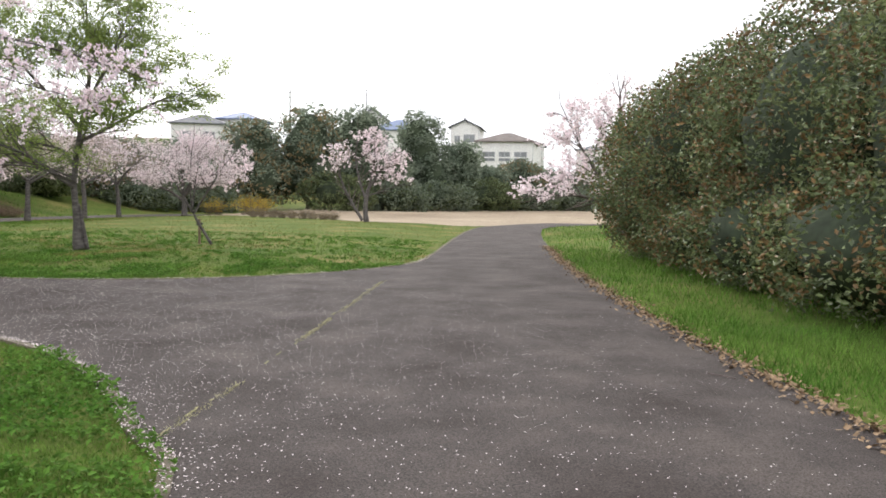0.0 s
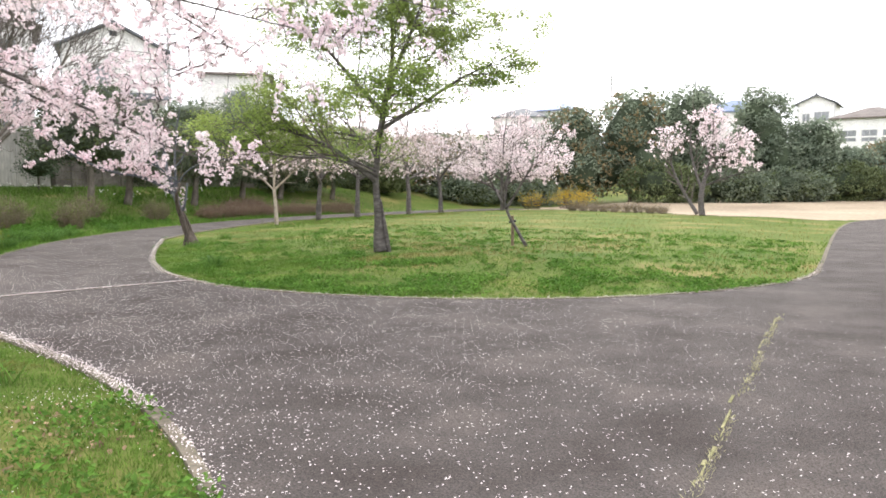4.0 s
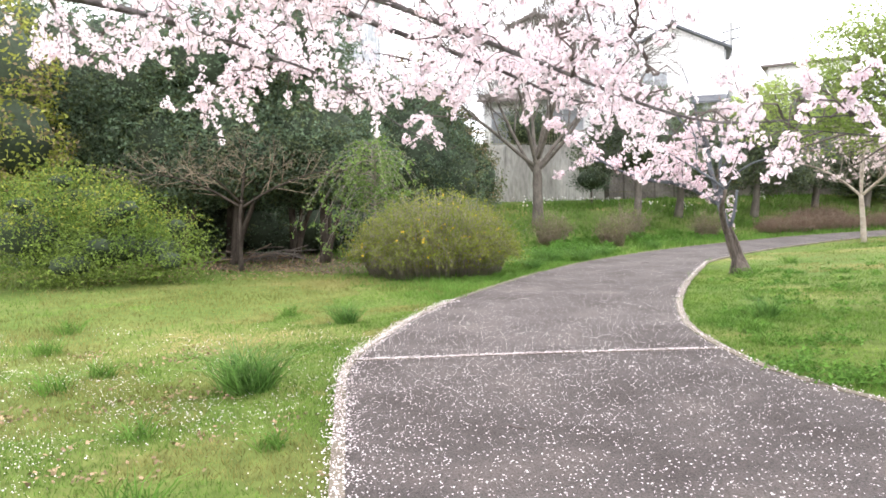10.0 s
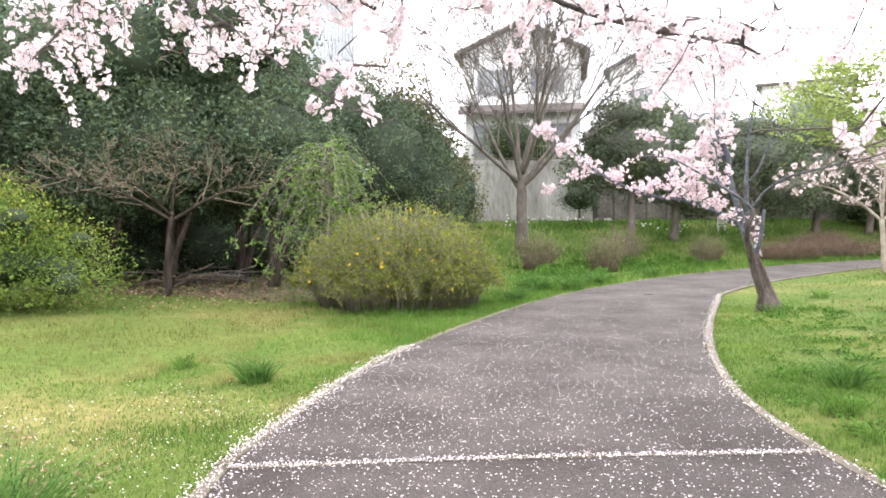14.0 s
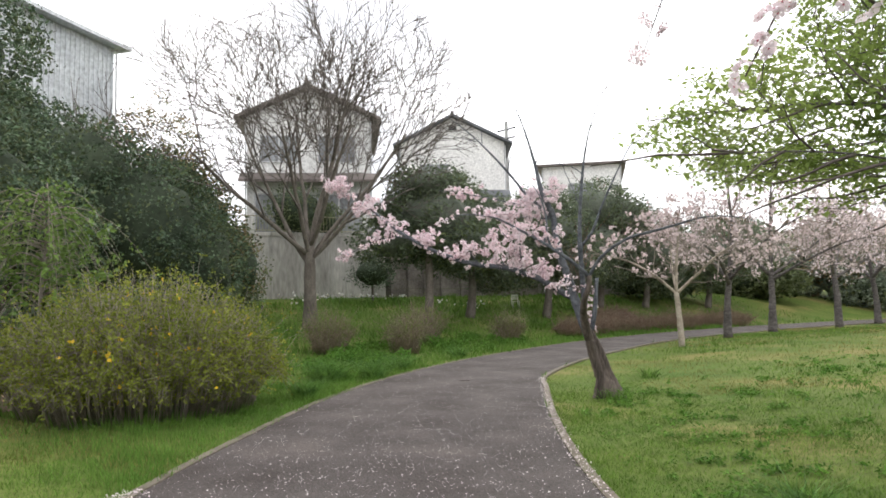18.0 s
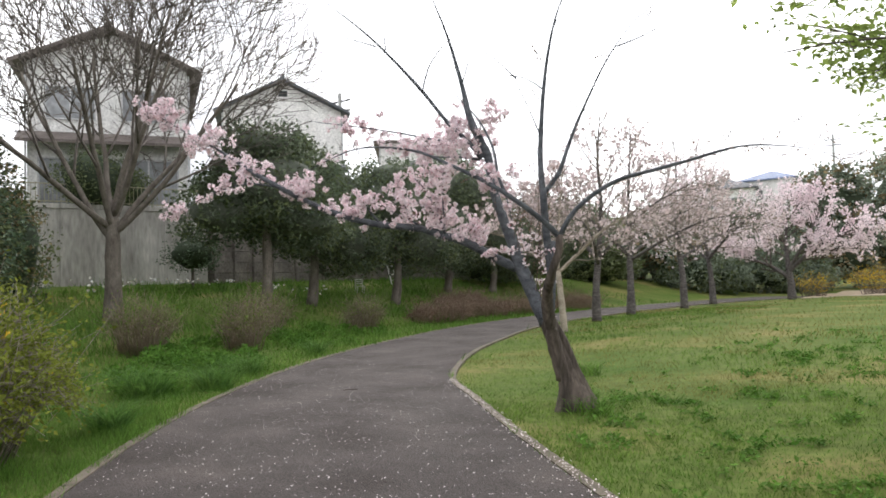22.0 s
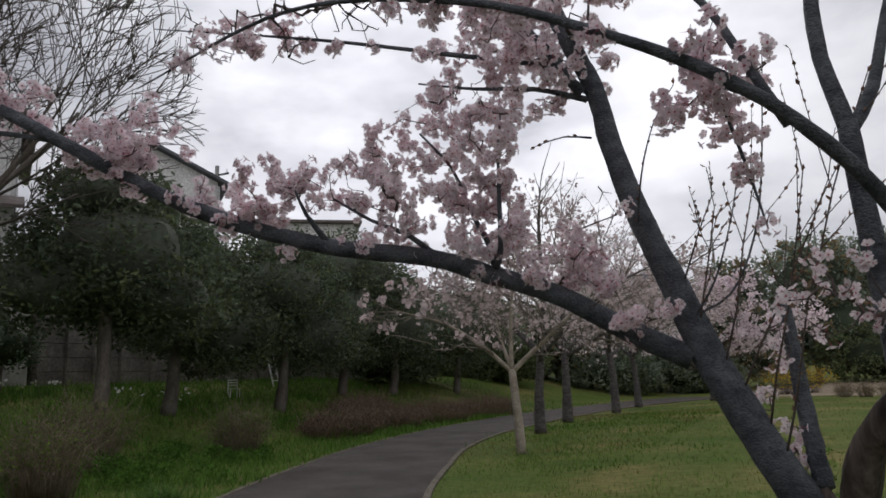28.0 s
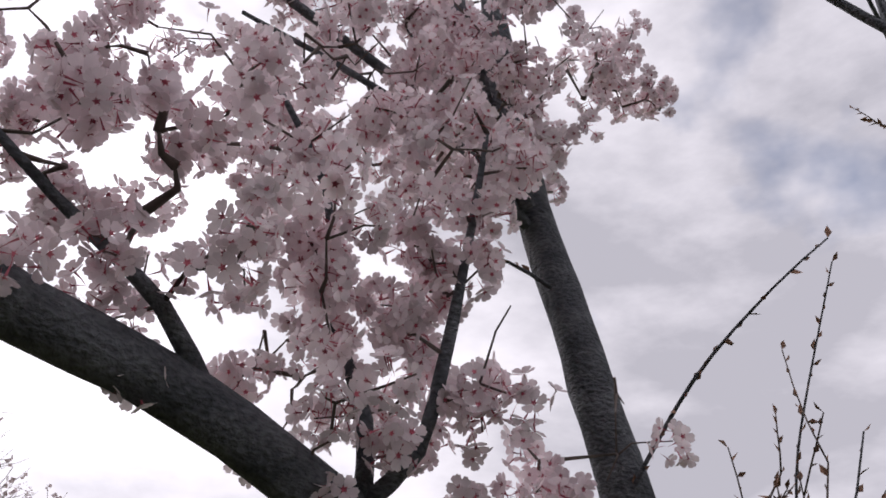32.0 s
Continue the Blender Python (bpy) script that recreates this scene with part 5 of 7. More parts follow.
cherry(on_ground(-20.75, 59.9), "wide cherry in full pale pink bloom beyond the lawn", 36,
       ([(0, 0, 0), (0, 0, 0.9), (-0.1, 0, 1.7)], [0.26, 0.19, 0.17]),
       [([(-0.1, 0, 1.6), (0.9, -0.2, 2.5), (2.2, -0.4, 3.3), (4.0, -0.6, 4.0)], [0.16, 0.11, 0.07, 0.02]), ([(0, 0, 1.2), (-1.0, 0, 1.9), (-2.2, 0, 2.5), (-3.4, 0, 3.2)], [0.14, 0.1, 0.06, 0.02]), ([(-0.1, 0, 1.7), (-0.2, 0.2, 3.4), (0, 0.2, 5.4)], [0.14, 0.09, 0.02]),
        ([(-0.1, 0, 1.7), (1.0, -0.5, 3.4), (1.8, -0.6, 5.0)], [0.12, 0.08, 0.02])],
       [(3.6, -0.4, 3.9, 2.4, 2.0, 1.2), (1.2, -0.3, 5.8, 2.6, 2.0, 1.4), (-1.2, 0, 5.2, 2.6, 2.2, 1.6), (4.4, -0.5, 2.6, 1.4, 1.4, 0.5), (-2.8, 0, 3.3, 1.8, 1.8, 1.0), (1.8, -0.4, 3.0, 2.0, 1.6, 0.7)], 520, 5, 0.17, 0.07, card=True, share=0.6, thin=0.006)
# the slim pale-barked tree
cherry(on_ground(-21.62, 32.63), "slim pale-barked tree with bare forked branches and few blossoms", 41,
       ([(0.05, 0, 0), (0, 0, 0.8), (-0.08, 0, 1.7)], [0.105, 0.09, 0.08]),
       [([(-0.08, 0, 1.65), (-0.6, -0.3, 2.2), (-1.3, -0.7, 2.7), (-2.2, -1.1, 3.0)], [0.055, 0.045, 0.03, 0.008]), ([(-0.08, 0, 1.65), (0.5, 0.2, 2.2), (1.2, 0.3, 2.8), (1.9, 0.5, 3.2)], [0.055, 0.045, 0.03, 0.008]),
        ([(-0.08, 0, 1.7), (-0.1, 0.1, 2.6), (0.0, 0.1, 3.5), (0.1, 0.1, 4.2)], [0.055, 0.045, 0.03, 0.008]), ([(-0.08, 0, 1.7), (-0.5, 0.5, 2.4), (-0.8, 0.9, 3.2)], [0.045, 0.03, 0.008])],
       [(-1.9, -0.7, 3.0, 1.5, 1.2, 0.7), (1.4, 0.3, 3.0, 1.5, 1.2, 0.6), (0, 0.1, 3.9, 1.6, 1.4, 0.8), (0.6, -0.8, 2.4, 1.4, 0.9, 0.35), (-1.2, 0.2, 4.0, 1.3, 1.2, 0.6)], 620, 5, 0.1, 0.06, bark=BARK_PALE, share=0.12, card=True, thin=0.005, flowers=BLOSSOM_FADED)
# the spreading cherry east of the main path
cherry(on_ground(11.8, 46.0), "spreading cherry in full pink bloom with sweeping limbs", 44,
       ([(0, 0, 0), (-0.1, 0, 0.8), (-0.3, 0, 1.5)], [0.34, 0.27, 0.24]),
       [([(-0.3, 0, 1.4), (-1.6, -0.3, 2.0), (-3.2, -0.5, 2.3), (-5.4, -0.6, 2.2)], [0.17, 0.12, 0.08, 0.02]), ([(-0.3, 0, 1.5), (-1.3, 0.2, 3.2), (-2.6, 0.3, 5.2), (-3.6, 0.2, 7.0)], [0.17, 0.12, 0.08, 0.02]), ([(-0.3, 0, 1.5), (0, 0.2, 3.6), (-0.2, 0.2, 6.2), (-0.5, 0, 8.8)], [0.16, 0.11, 0.07, 0.02]),
        ([(-0.2, 0, 1.4), (1.4, -0.2, 2.6), (3.0, -0.3, 3.4)], [0.15, 0.1, 0.03]), ([(-0.3, 0, 1.3), (-0.6, -1.4, 2.2), (-0.8, -3.2, 2.8)], [0.13, 0.08, 0.02])],
       [(-4.8, -0.5, 2.7, 2.4, 2.2, 0.8), (-2.8, 0, 3.8, 2.6, 2.2, 1.1), (-3.6, 0, 5.8, 2.5, 2.2, 1.5), (0.6, 0, 4.2, 2.6, 2.2, 1.3), (-0.8, 0, 8.0, 2.6, 2.4, 1.5), (-2.2, 0, 7.4, 1.8, 2.0, 1.2), (1.8, 0, 5.4, 2.6, 2.4, 1.8), (2.6, 0, 7.4, 2.0, 2.0, 1.4), (-0.6, -2.0, 3.0, 2.2, 2.0, 0.8), (2.6, -0.4, 2.8, 2.0, 2.0, 0.8)],
       900, 5, 0.18, 0.075, card=True, share=0.62, thin=0.006)
cherry(on_ground(13.6, 55.2), "thin young tree on the grass beyond the path", 45, ([(0, 0, 0), (0.05, 0, 0.8), (0.1, 0, 1.6)], [0.06, 0.05, 0.04]), [([(0.05, 0, 0.5), (-0.6, 0, 1.2), (-0.9, 0, 1.8)], [0.04, 0.03, 0.01])],
       [(0, 0, 2.0, 0.7, 0.7, 0.4)], 30, 4, 0.1, 0.06, card=True)

# the bare tree and the evergreens on the bank
def dome_tree(place, label, seed, wide, low, top, trunk_r=0.2, trunk_h=2.9, bark=BARK_BROWN, twig=TWIG_FINE):
    """A leafless tree: boughs that fan out of a short trunk and fork into a round dome of fine twigs."""
    rng = np.random.default_rng(seed)
    b = np.array(place, float)
    tree = thing("bare_tree", place, label, "tree")
    limb(tree, "trunk", [b - (0, 0, 0.1), b + (0.03, 0, 0.4), b + (0.03, 0, trunk_h * 0.55), b + (-0.03, 0.02, trunk_h)], [trunk_r * 1.5, trunk_r * 1.1, trunk_r, trunk_r * 0.9], bark, rng, 12, 0.2)
    crown = np.array([(*(b + (-0.7, -0.8, low + 2.0)), wide, wide, top - low - 2.0), (*(b + (-0.5, -0.5, low)), wide * 0.9, wide * 0.9, 2.6)])
    twigs = []
    for j in range(9):
        a = j * 2.4 + 0.4
        lean = 0.18 + 0.85 * math.sqrt((j + 0.2) / 9)
        root = b + np.array([0.0, 0.0, trunk_h - 0.16 * (j % 5)])
        way = np.array([math.cos(a) * math.sin(lean), math.sin(a) * math.sin(lean), math.cos(lean)])
        grown = forked(rng, root, way, 6.2 - 0.7 * (j % 3), trunk_r * 0.46, 4, 0.54, 0.06, 4, 0.66, crown, 0.0125, 0.06, 0.25)
        limb(tree, "bough", grown[0][0], grown[0][1], bark, rng, 7, 0.35)
        twigs += [(p, r) for p, r, _ in grown[1:]]
    twig_mesh(tree, twigs, twig, sides=3)
    return tree


dome_tree(on_ground(-31.6, 25.3), "tall bare deciduous tree with a round dome of fine twigs", 52, 6.6, 5.2, 12.3)
BANK = [(-30.2, 29.4, [(0.2, 0.3, 4.3, 2.2, 2.2, 1.5), (0.6, 1.2, 3.3, 1.8, 1.8, 1.0), (-0.8, -0.8, 3.5, 1.6, 1.6, 1.1), (0, 0, 5.5, 1.5, 1.5, 0.8), (-1.2, 1.6, 3.2, 1.5, 1.5, 1.0)], "evergreen on the bank with a brown trunk and dark round crown"),
        (-32.6, 33.8, [(0, 0, 3.5, 2.2, 2.2, 1.8), (0.2, 1.6, 2.4, 1.8, 1.8, 1.4), (-0.2, -0.6, 5.1, 1.3, 1.4, 1.2), (0.9, 0.8, 4.4, 1.1, 1.1, 0.9), (-1.2, 0.6, 4.2, 1.2, 1.2, 1.0)], "dark evergreen on the bank by the old wall"),
        (-32.3, 38.4, [(0, 0, 4.2, 2.2, 2.6, 1.6), (0.3, 1.3, 2.7, 1.9, 2.0, 1.5), (-0.4, -1.3, 2.8, 1.8, 1.9, 1.5), (0, 0, 5.4, 1.5, 1.6, 0.9)], "dark evergreen on the bank by the old wall"),
        (-33.8, 44.4, [(0, 0, 5.4, 2.0, 2.2, 1.6), (0, 0, 3.2, 2.4, 2.6, 2.2), (0.4, 1.4, 5.0, 1.9, 2.1, 1.5), (0.2, -1.6, 2.4, 2.0, 2.0, 1.6)], "dark broad-leaved evergreen on the bank"),
        (-33.4, 48.0, [(0, 0, 3.4, 2.6, 2.8, 2.3), (0, 2.0, 2.4, 2.2, 2.4, 1.8), (0.2, -1.2, 4.6, 1.7, 1.8, 1.3)], "dark broad-leaved evergreen on the bank"),
        (-33.0, 54.0, [(0, 0, 3.4, 2.8, 3.2, 2.4), (0, 3.0, 3.6, 2.4, 2.8, 2.2)], "dark broad-leaved evergreen on the bank")]
for n, (x, y, e, label) in enumerate(BANK):
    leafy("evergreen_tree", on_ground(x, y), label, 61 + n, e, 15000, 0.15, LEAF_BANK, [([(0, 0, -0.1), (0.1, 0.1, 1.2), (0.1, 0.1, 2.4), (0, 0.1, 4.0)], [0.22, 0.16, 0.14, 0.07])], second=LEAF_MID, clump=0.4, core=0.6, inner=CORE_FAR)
for n, (x, y) in enumerate([(-35.8, 50.0), (-35.4, 53.6)]):
    leafy("shrub", on_ground(x, y), "dark evergreen shrub before the old stone wall", 120 + n, [(0, 0, 1.0, 1.1, 1.7, 1.1), (0.3, 1.2, 0.8, 1.0, 1.2, 0.9)], 3200, 0.13, LEAF_DARK, second=LEAF_MID, category="shrub", group="shrubs before the old wall")
leafy("oak_tree", on_ground(-36.6, 21.4), "hazy olive-brown budding tree behind the bare one", 129, [(0, 0, 6.2, 2.0, 2.2, 2.0), (0.6, 1.0, 4.4, 1.6, 1.7, 1.6), (-0.4, -1.2, 5.0, 1.8, 1.8, 2.0), (0.2, 0.2, 7.6, 1.3, 1.4, 1.2), (0, 0, 2.4, 1.6, 2.4, 1.8)], 9000, 0.13, LEAF_BROWN, [([(0, 0, -0.1), (0, 0, 2.6), (0, 0, 5.4)], [0.18, 0.14, 0.08])], second=LEAF_MID, core=0.0, clump=0.3)
for n, (x, y) in enumerate([(-40.0, 8.8), (-39.0, 3.0), (-41.0, 13.6)]):
    leafy("evergreen_tree", on_ground(x, y), "dark evergreen closing the view behind the thicket", 130 + n, [(0, 0, 2.6, 2.2, 3.4, 2.4), (0, 0, 5.4, 2.4, 3.2, 2.6), (0.3, 1.4, 4.0, 2.0, 2.4, 2.2)], 8000, 0.2, LEAF_DARK, [([(0, 0, -0.1), (0, 0, 2.6), (0, 0, 5.4)], [0.2, 0.16, 0.1])], second=LEAF_MID, clump=0.45)
leafy("evergreen_tree", on_ground(-34.0, 16.8), "tall dark evergreen before the white building", 128, [(0, 0, 5.6, 2.2, 2.3, 2.4), (0.4, 1.6, 4.2, 1.9, 2.0, 2.0), (0, -1.6, 7.0, 1.8, 1.9, 1.7), (0, 0, 2.4, 2.0, 3.0, 2.0)], 22000, 0.14, LEAF_DARK, [([(0, 0, -0.1), (0, 0, 2.6), (0, 0, 5.4)], [0.2, 0.16, 0.1])], second=LEAF_MID)
leafy("shrub", (-40.2, 29.6, 4.7), "olive evergreen shrub before the old house", 68, [(0, 0, 1.3, 1.2, 1.6, 1.3), (-0.5, 1.6, 1.0, 1.0, 1.2, 1.0)], 5000, 0.12, LEAF_MID, category="shrub")
leafy("shrub", on_ground(-36.4, 23.0), "dark evergreen shrub against the concrete wall", 69, [(0, 0, 1.6, 1.5, 1.8, 1.5), (0.2, 1.4, 1.0, 1.1, 1.2, 1.0), (-0.2, -1.4, 2.2, 1.4, 1.4, 1.4)], 7000, 0.13, LEAF_DARK, category="shrub", second=LEAF_MID)
leafy("shrub", on_ground(-36.2, 31.2), "small round evergreen shrub by the concrete wall", 65, [(0, 0, 1.3, 1.0, 1.0, 0.7)], 1500, 0.1, LEAF_DARK, [([(0, 0, 0), (0, 0, 0.9)], [0.06, 0.05])], category="shrub")

# the evergreen thicket south of the bush
THICKET = [(-26.6, 10.2), (-25.8, 11.7), (-26.9, 13.7), (-28.5, 8.0), (-29.5, 12.0), (-25.0, 14.2)]
for n, (x, y) in enumerate(THICKET):
    rng = np.random.default_rng(70 + n)
    lean = rng.normal(0, 0.3, 2)
    leafy("camellia_tree", on_ground(x, y), "dense glossy dark evergreen with several bare lower stems", 70 + n,
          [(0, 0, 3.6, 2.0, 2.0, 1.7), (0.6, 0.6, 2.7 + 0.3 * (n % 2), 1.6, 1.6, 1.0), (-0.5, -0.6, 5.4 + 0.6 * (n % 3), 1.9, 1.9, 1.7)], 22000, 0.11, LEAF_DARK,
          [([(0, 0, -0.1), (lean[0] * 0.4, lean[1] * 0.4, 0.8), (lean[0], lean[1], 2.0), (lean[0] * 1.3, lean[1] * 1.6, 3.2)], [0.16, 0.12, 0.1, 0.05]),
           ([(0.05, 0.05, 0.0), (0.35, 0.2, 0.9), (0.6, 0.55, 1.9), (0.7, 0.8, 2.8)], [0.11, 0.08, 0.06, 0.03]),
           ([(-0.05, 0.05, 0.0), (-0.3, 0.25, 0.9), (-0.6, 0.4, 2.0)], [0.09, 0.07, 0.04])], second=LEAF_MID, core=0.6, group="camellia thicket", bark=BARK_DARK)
leafy("evergreen_tree", on_ground(-31.0, 19.0), "tall dark evergreen closing the thicket", 81, [(0, 0, 3.4, 2.4, 2.6, 2.6), (0.4, 1.4, 2.6, 1.8, 2.0, 1.9), (-0.4, -1.5, 5.0, 2.2, 2.2, 1.9), (-1.5, -3.5, 5.6, 2.2, 2.4, 2.0)], 34000, 0.12, LEAF_DARK, [([(0, 0, -0.1), (0, 0, 1.6), (0, 0, 3.4)], [0.22, 0.18, 0.1])], second=LEAF_MID)
leafy("evergreen_tree", on_ground(-33.0, 12.0), "tall dark evergreen at the back of the thicket", 82, [(0, 0, 5.8, 2.8, 3.0, 3.0), (0, -3, 5.8, 2.8, 2.8, 3.0), (0, 3, 5.6, 2.6, 2.8, 2.6), (0, 0, 2.6, 2.4, 4.0, 2.2)], 24000, 0.14, LEAF_DARK, [([(0, 0, -0.1), (0, 0, 1.6), (0, 0, 3.4)], [0.2, 0.16, 0.1])])
leafy("maple_tree", on_ground(-25.5, 5.2), "bushy tree with bronze-yellow young leaves", 83, [(0, 0, 5.4, 2.0, 2.2, 2.4), (0.5, 0.8, 3.6, 1.6, 1.6, 1.4), (-0.4, -1.4, 4.4, 1.8, 1.8, 2.2)], 13000, 0.13, LEAF_GOLD, [([(0, 0, -0.1), (0, 0, 1.6), (0, 0, 3.4)], [0.16, 0.13, 0.08])], second=LEAF_BROWN)
leafy("evergreen_tree", on_ground(-33.5, 5.5), "tall dark evergreen at the back of the thicket", 87, [(0, 0, 6.4, 3.0, 3.2, 3.2), (0, -3, 6.2, 3.0, 2.8, 3.2), (0, 3, 6.6, 2.8, 2.8, 2.8), (0, 0, 2.8, 2.6, 4.0, 2.4)], 16000, 0.17, LEAF_DARK, [([(0, 0, -0.1), (0, 0, 1.6), (0, 0, 3.4)], [0.2, 0.16, 0.1])], second=LEAF_MID)
cherry(on_ground(-23.6, 11.6), "leafless plum with a flat grey net of fine twigs", 88, ([(0, 0, 0), (-0.1, 0, 1.0), (-0.2, 0.1, 1.9)], [0.075, 0.055, 0.045]),
       [([(-0.2, 0.1, 1.7), (-0.3, -0.9, 2.3), (-0.2, -2.0, 2.6), (0.0, -3.0, 2.5)], [0.04, 0.03, 0.018, 0.006]), ([(-0.2, 0.1, 1.7), (0.3, 0.9, 2.2), (0.6, 2.0, 2.6), (0.7, 2.8, 2.6)], [0.04, 0.03, 0.018, 0.006]), ([(-0.2, 0.1, 1.9), (-0.2, 0.2, 2.8), (-0.1, 0.1, 3.5)], [0.04, 0.028, 0.008]), ([(-0.2, 0.1, 1.8), (0.6, -0.6, 2.4), (1.2, -1.2, 2.6)], [0.035, 0.025, 0.008])],
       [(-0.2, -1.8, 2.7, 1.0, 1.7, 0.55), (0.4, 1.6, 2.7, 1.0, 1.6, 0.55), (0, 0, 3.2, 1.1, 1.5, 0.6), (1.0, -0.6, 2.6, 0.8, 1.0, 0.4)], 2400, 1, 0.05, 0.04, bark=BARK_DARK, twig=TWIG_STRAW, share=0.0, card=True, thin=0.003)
leafy("evergreen_tree", on_ground(-29.5, 6.2), "tall dark evergreen over the shrub", 89, [(0, 0, 6.0, 2.2, 2.4, 2.6), (0.4, 1.2, 4.4, 2.0, 2.0, 1.8), (0, -2.0, 5.6, 2.0, 2.2, 2.6)], 16000, 0.14, LEAF_DARK, [([(0, 0, -0.1), (0, 0, 2.6), (0, 0, 5.4)], [0.2, 0.16, 0.1])], second=LEAF_MID)
leafy("evergreen_tree", on_ground(-34.2, 22.2), "olive-brown evergreen beside the bare tree", 90, [(0, 0, 3.2, 1.7, 1.9, 2.4), (0.2, 1.2, 2.2, 1.3, 1.4, 1.6), (-0.3, -0.8, 5.0, 1.5, 1.6, 1.4)], 13000, 0.13, LEAF_MID, [([(0, 0, -0.1), (0, 0, 1.6), (0, 0, 3.4)], [0.16, 0.13, 0.08])], second=LEAF_BROWN)
leafy("shrub", (-40.4, 36.5, 4.6), "dark evergreen shrub on the terrace between the houses", 92, [(0, 0, 1.4, 1.6, 2.2, 1.6), (-0.5, 2.6, 1.2, 1.4, 1.6, 1.3)], 6000, 0.14, LEAF_DARK, category="shrub")
leafy("shrub", (-41.8, 47.8, 4.6), "dark evergreen shrub on the terrace between the houses", 93, [(0, 0, 1.6, 1.7, 2.0, 1.8), (0.3, 2.2, 1.1, 1.4, 1.4, 1.2)], 6000, 0.14, LEAF_DARK, category="shrub")
for n, (x, y) in enumerate([(-29.6, 8.4), (-30.4, 10.6), (-30.6, 13.0), (-29.6, 15.2), (-27.8, 16.8), (-28.4, 6.6)]):
    leafy("shrub", on_ground(x, y), "dark shady undergrowth beneath the thicket", 140 + n, [(0, 0, 0.8, 1.4, 1.5, 1.0), (0.3, 0.8, 0.5, 1.0, 1.1, 0.7)], 2600, 0.12, LEAF_DARK, second=LEAF_MID, category="shrub", group="thicket undergrowth")
pile = thing("brush_pile", on_ground(-26.2, 12.2), "heap of cut brown branches under the thicket", "brush pile")
rng = np.random.default_rng(160)
px, py, pz = on_ground(-26.2, 12.2)
for k in range(44):
    a, l, h = rng.uniform(0, 6.28), rng.uniform(0.5, 1.4), rng.uniform(0.02, 0.55)
    c = np.array([px + rng.normal(0, 0.45), py + rng.normal(0, 0.8), pz + h * 0.8])
    d = np.array([math.cos(a), math.sin(a), rng.normal(0, 0.15)]) * l / 2
    limb(pile, "stick", [c - d, c + rng.normal(0, 0.04, 3), c + d], [0.022, 0.018, 0.009], BARK_BROWN if k % 3 else WOOD, rng, 5, 0.3)
# the bush with drooping light leaves, the bare-twigged tree, the green shrub
rng = np.random.default_rng(84)
sap = thing("sapling", on_ground(-21.3, 14.6), "slender sapling with drooping light green leaf sprays", "tree")
sb = np.array(on_ground(-21.3, 14.6))
limb(sap, "trunk", sb + np.array([(0, 0, 0), (0.05, 0, 1.0), (-0.1, 0.1, 2.2), (-0.2, 0.2, 3.3)]), [0.035, 0.03, 0.02, 0.006], BARK_BROWN, rng, 7)
sprays, hung = [], []
for k in range(105):
    a, h, l = rng.uniform(0, 2 * np.pi), rng.uniform(1.5, 3.4), rng.uniform(0.5, 1.8)
    t = np.linspace(0, 1, 7)
    q = sb + np.array([-0.1, 0.1, 0]) + np.stack([np.cos(a) * l * t, np.sin(a) * l * t * 1.2, h + 0.25 * np.sin(np.pi * t) - 0.95 * l * t**2], 1)
    sprays.append((q, np.linspace(0.008, 0.002, 7)))
    hung.append(q[2:])
twig_mesh(sap, sprays, TWIG_GREY)
g = Geo()
leaves(g, rng, np.concatenate(hung), 6, 0.1, 0.1)
g.link("foliage", LEAF_LIGHT, sap, kind="stuff")
leafy("shrub", on_ground(-21.9, 8.4), "bushy light green shrub at the lawn's edge", 85, [(0, 0, 0.8, 1.6, 1.7, 0.95), (0.3, 1.1, 0.7, 1.2, 1.2, 0.7), (0.2, 0.2, 1.5, 1.2, 1.2, 0.6), (0, -1.6, 1.2, 1.5, 1.6, 1.2), (-0.8, -0.6, 1.9, 1.2, 1.4, 0.7), (0.9, -0.7, 0.5, 0.8, 1.0, 0.5), (0.9, 0.5, 1.7, 0.5, 0.5, 0.4), (0.3, 1.5, 1.25, 0.5, 0.5, 0.4), (-0.3, -0.9, 2.35, 0.6, 0.6, 0.35), (1.3, -0.1, 0.9, 0.5, 0.6, 0.4), (0.8, -1.6, 1.8, 0.6, 0.6, 0.4), (1.0, 1.3, 0.5, 0.6, 0.6, 0.45)], 34000, 0.07, LEAF_BUSHY, core=0.42, second=LEAF_GOLD, tops=0.55, category="shrub", clump=0.5)


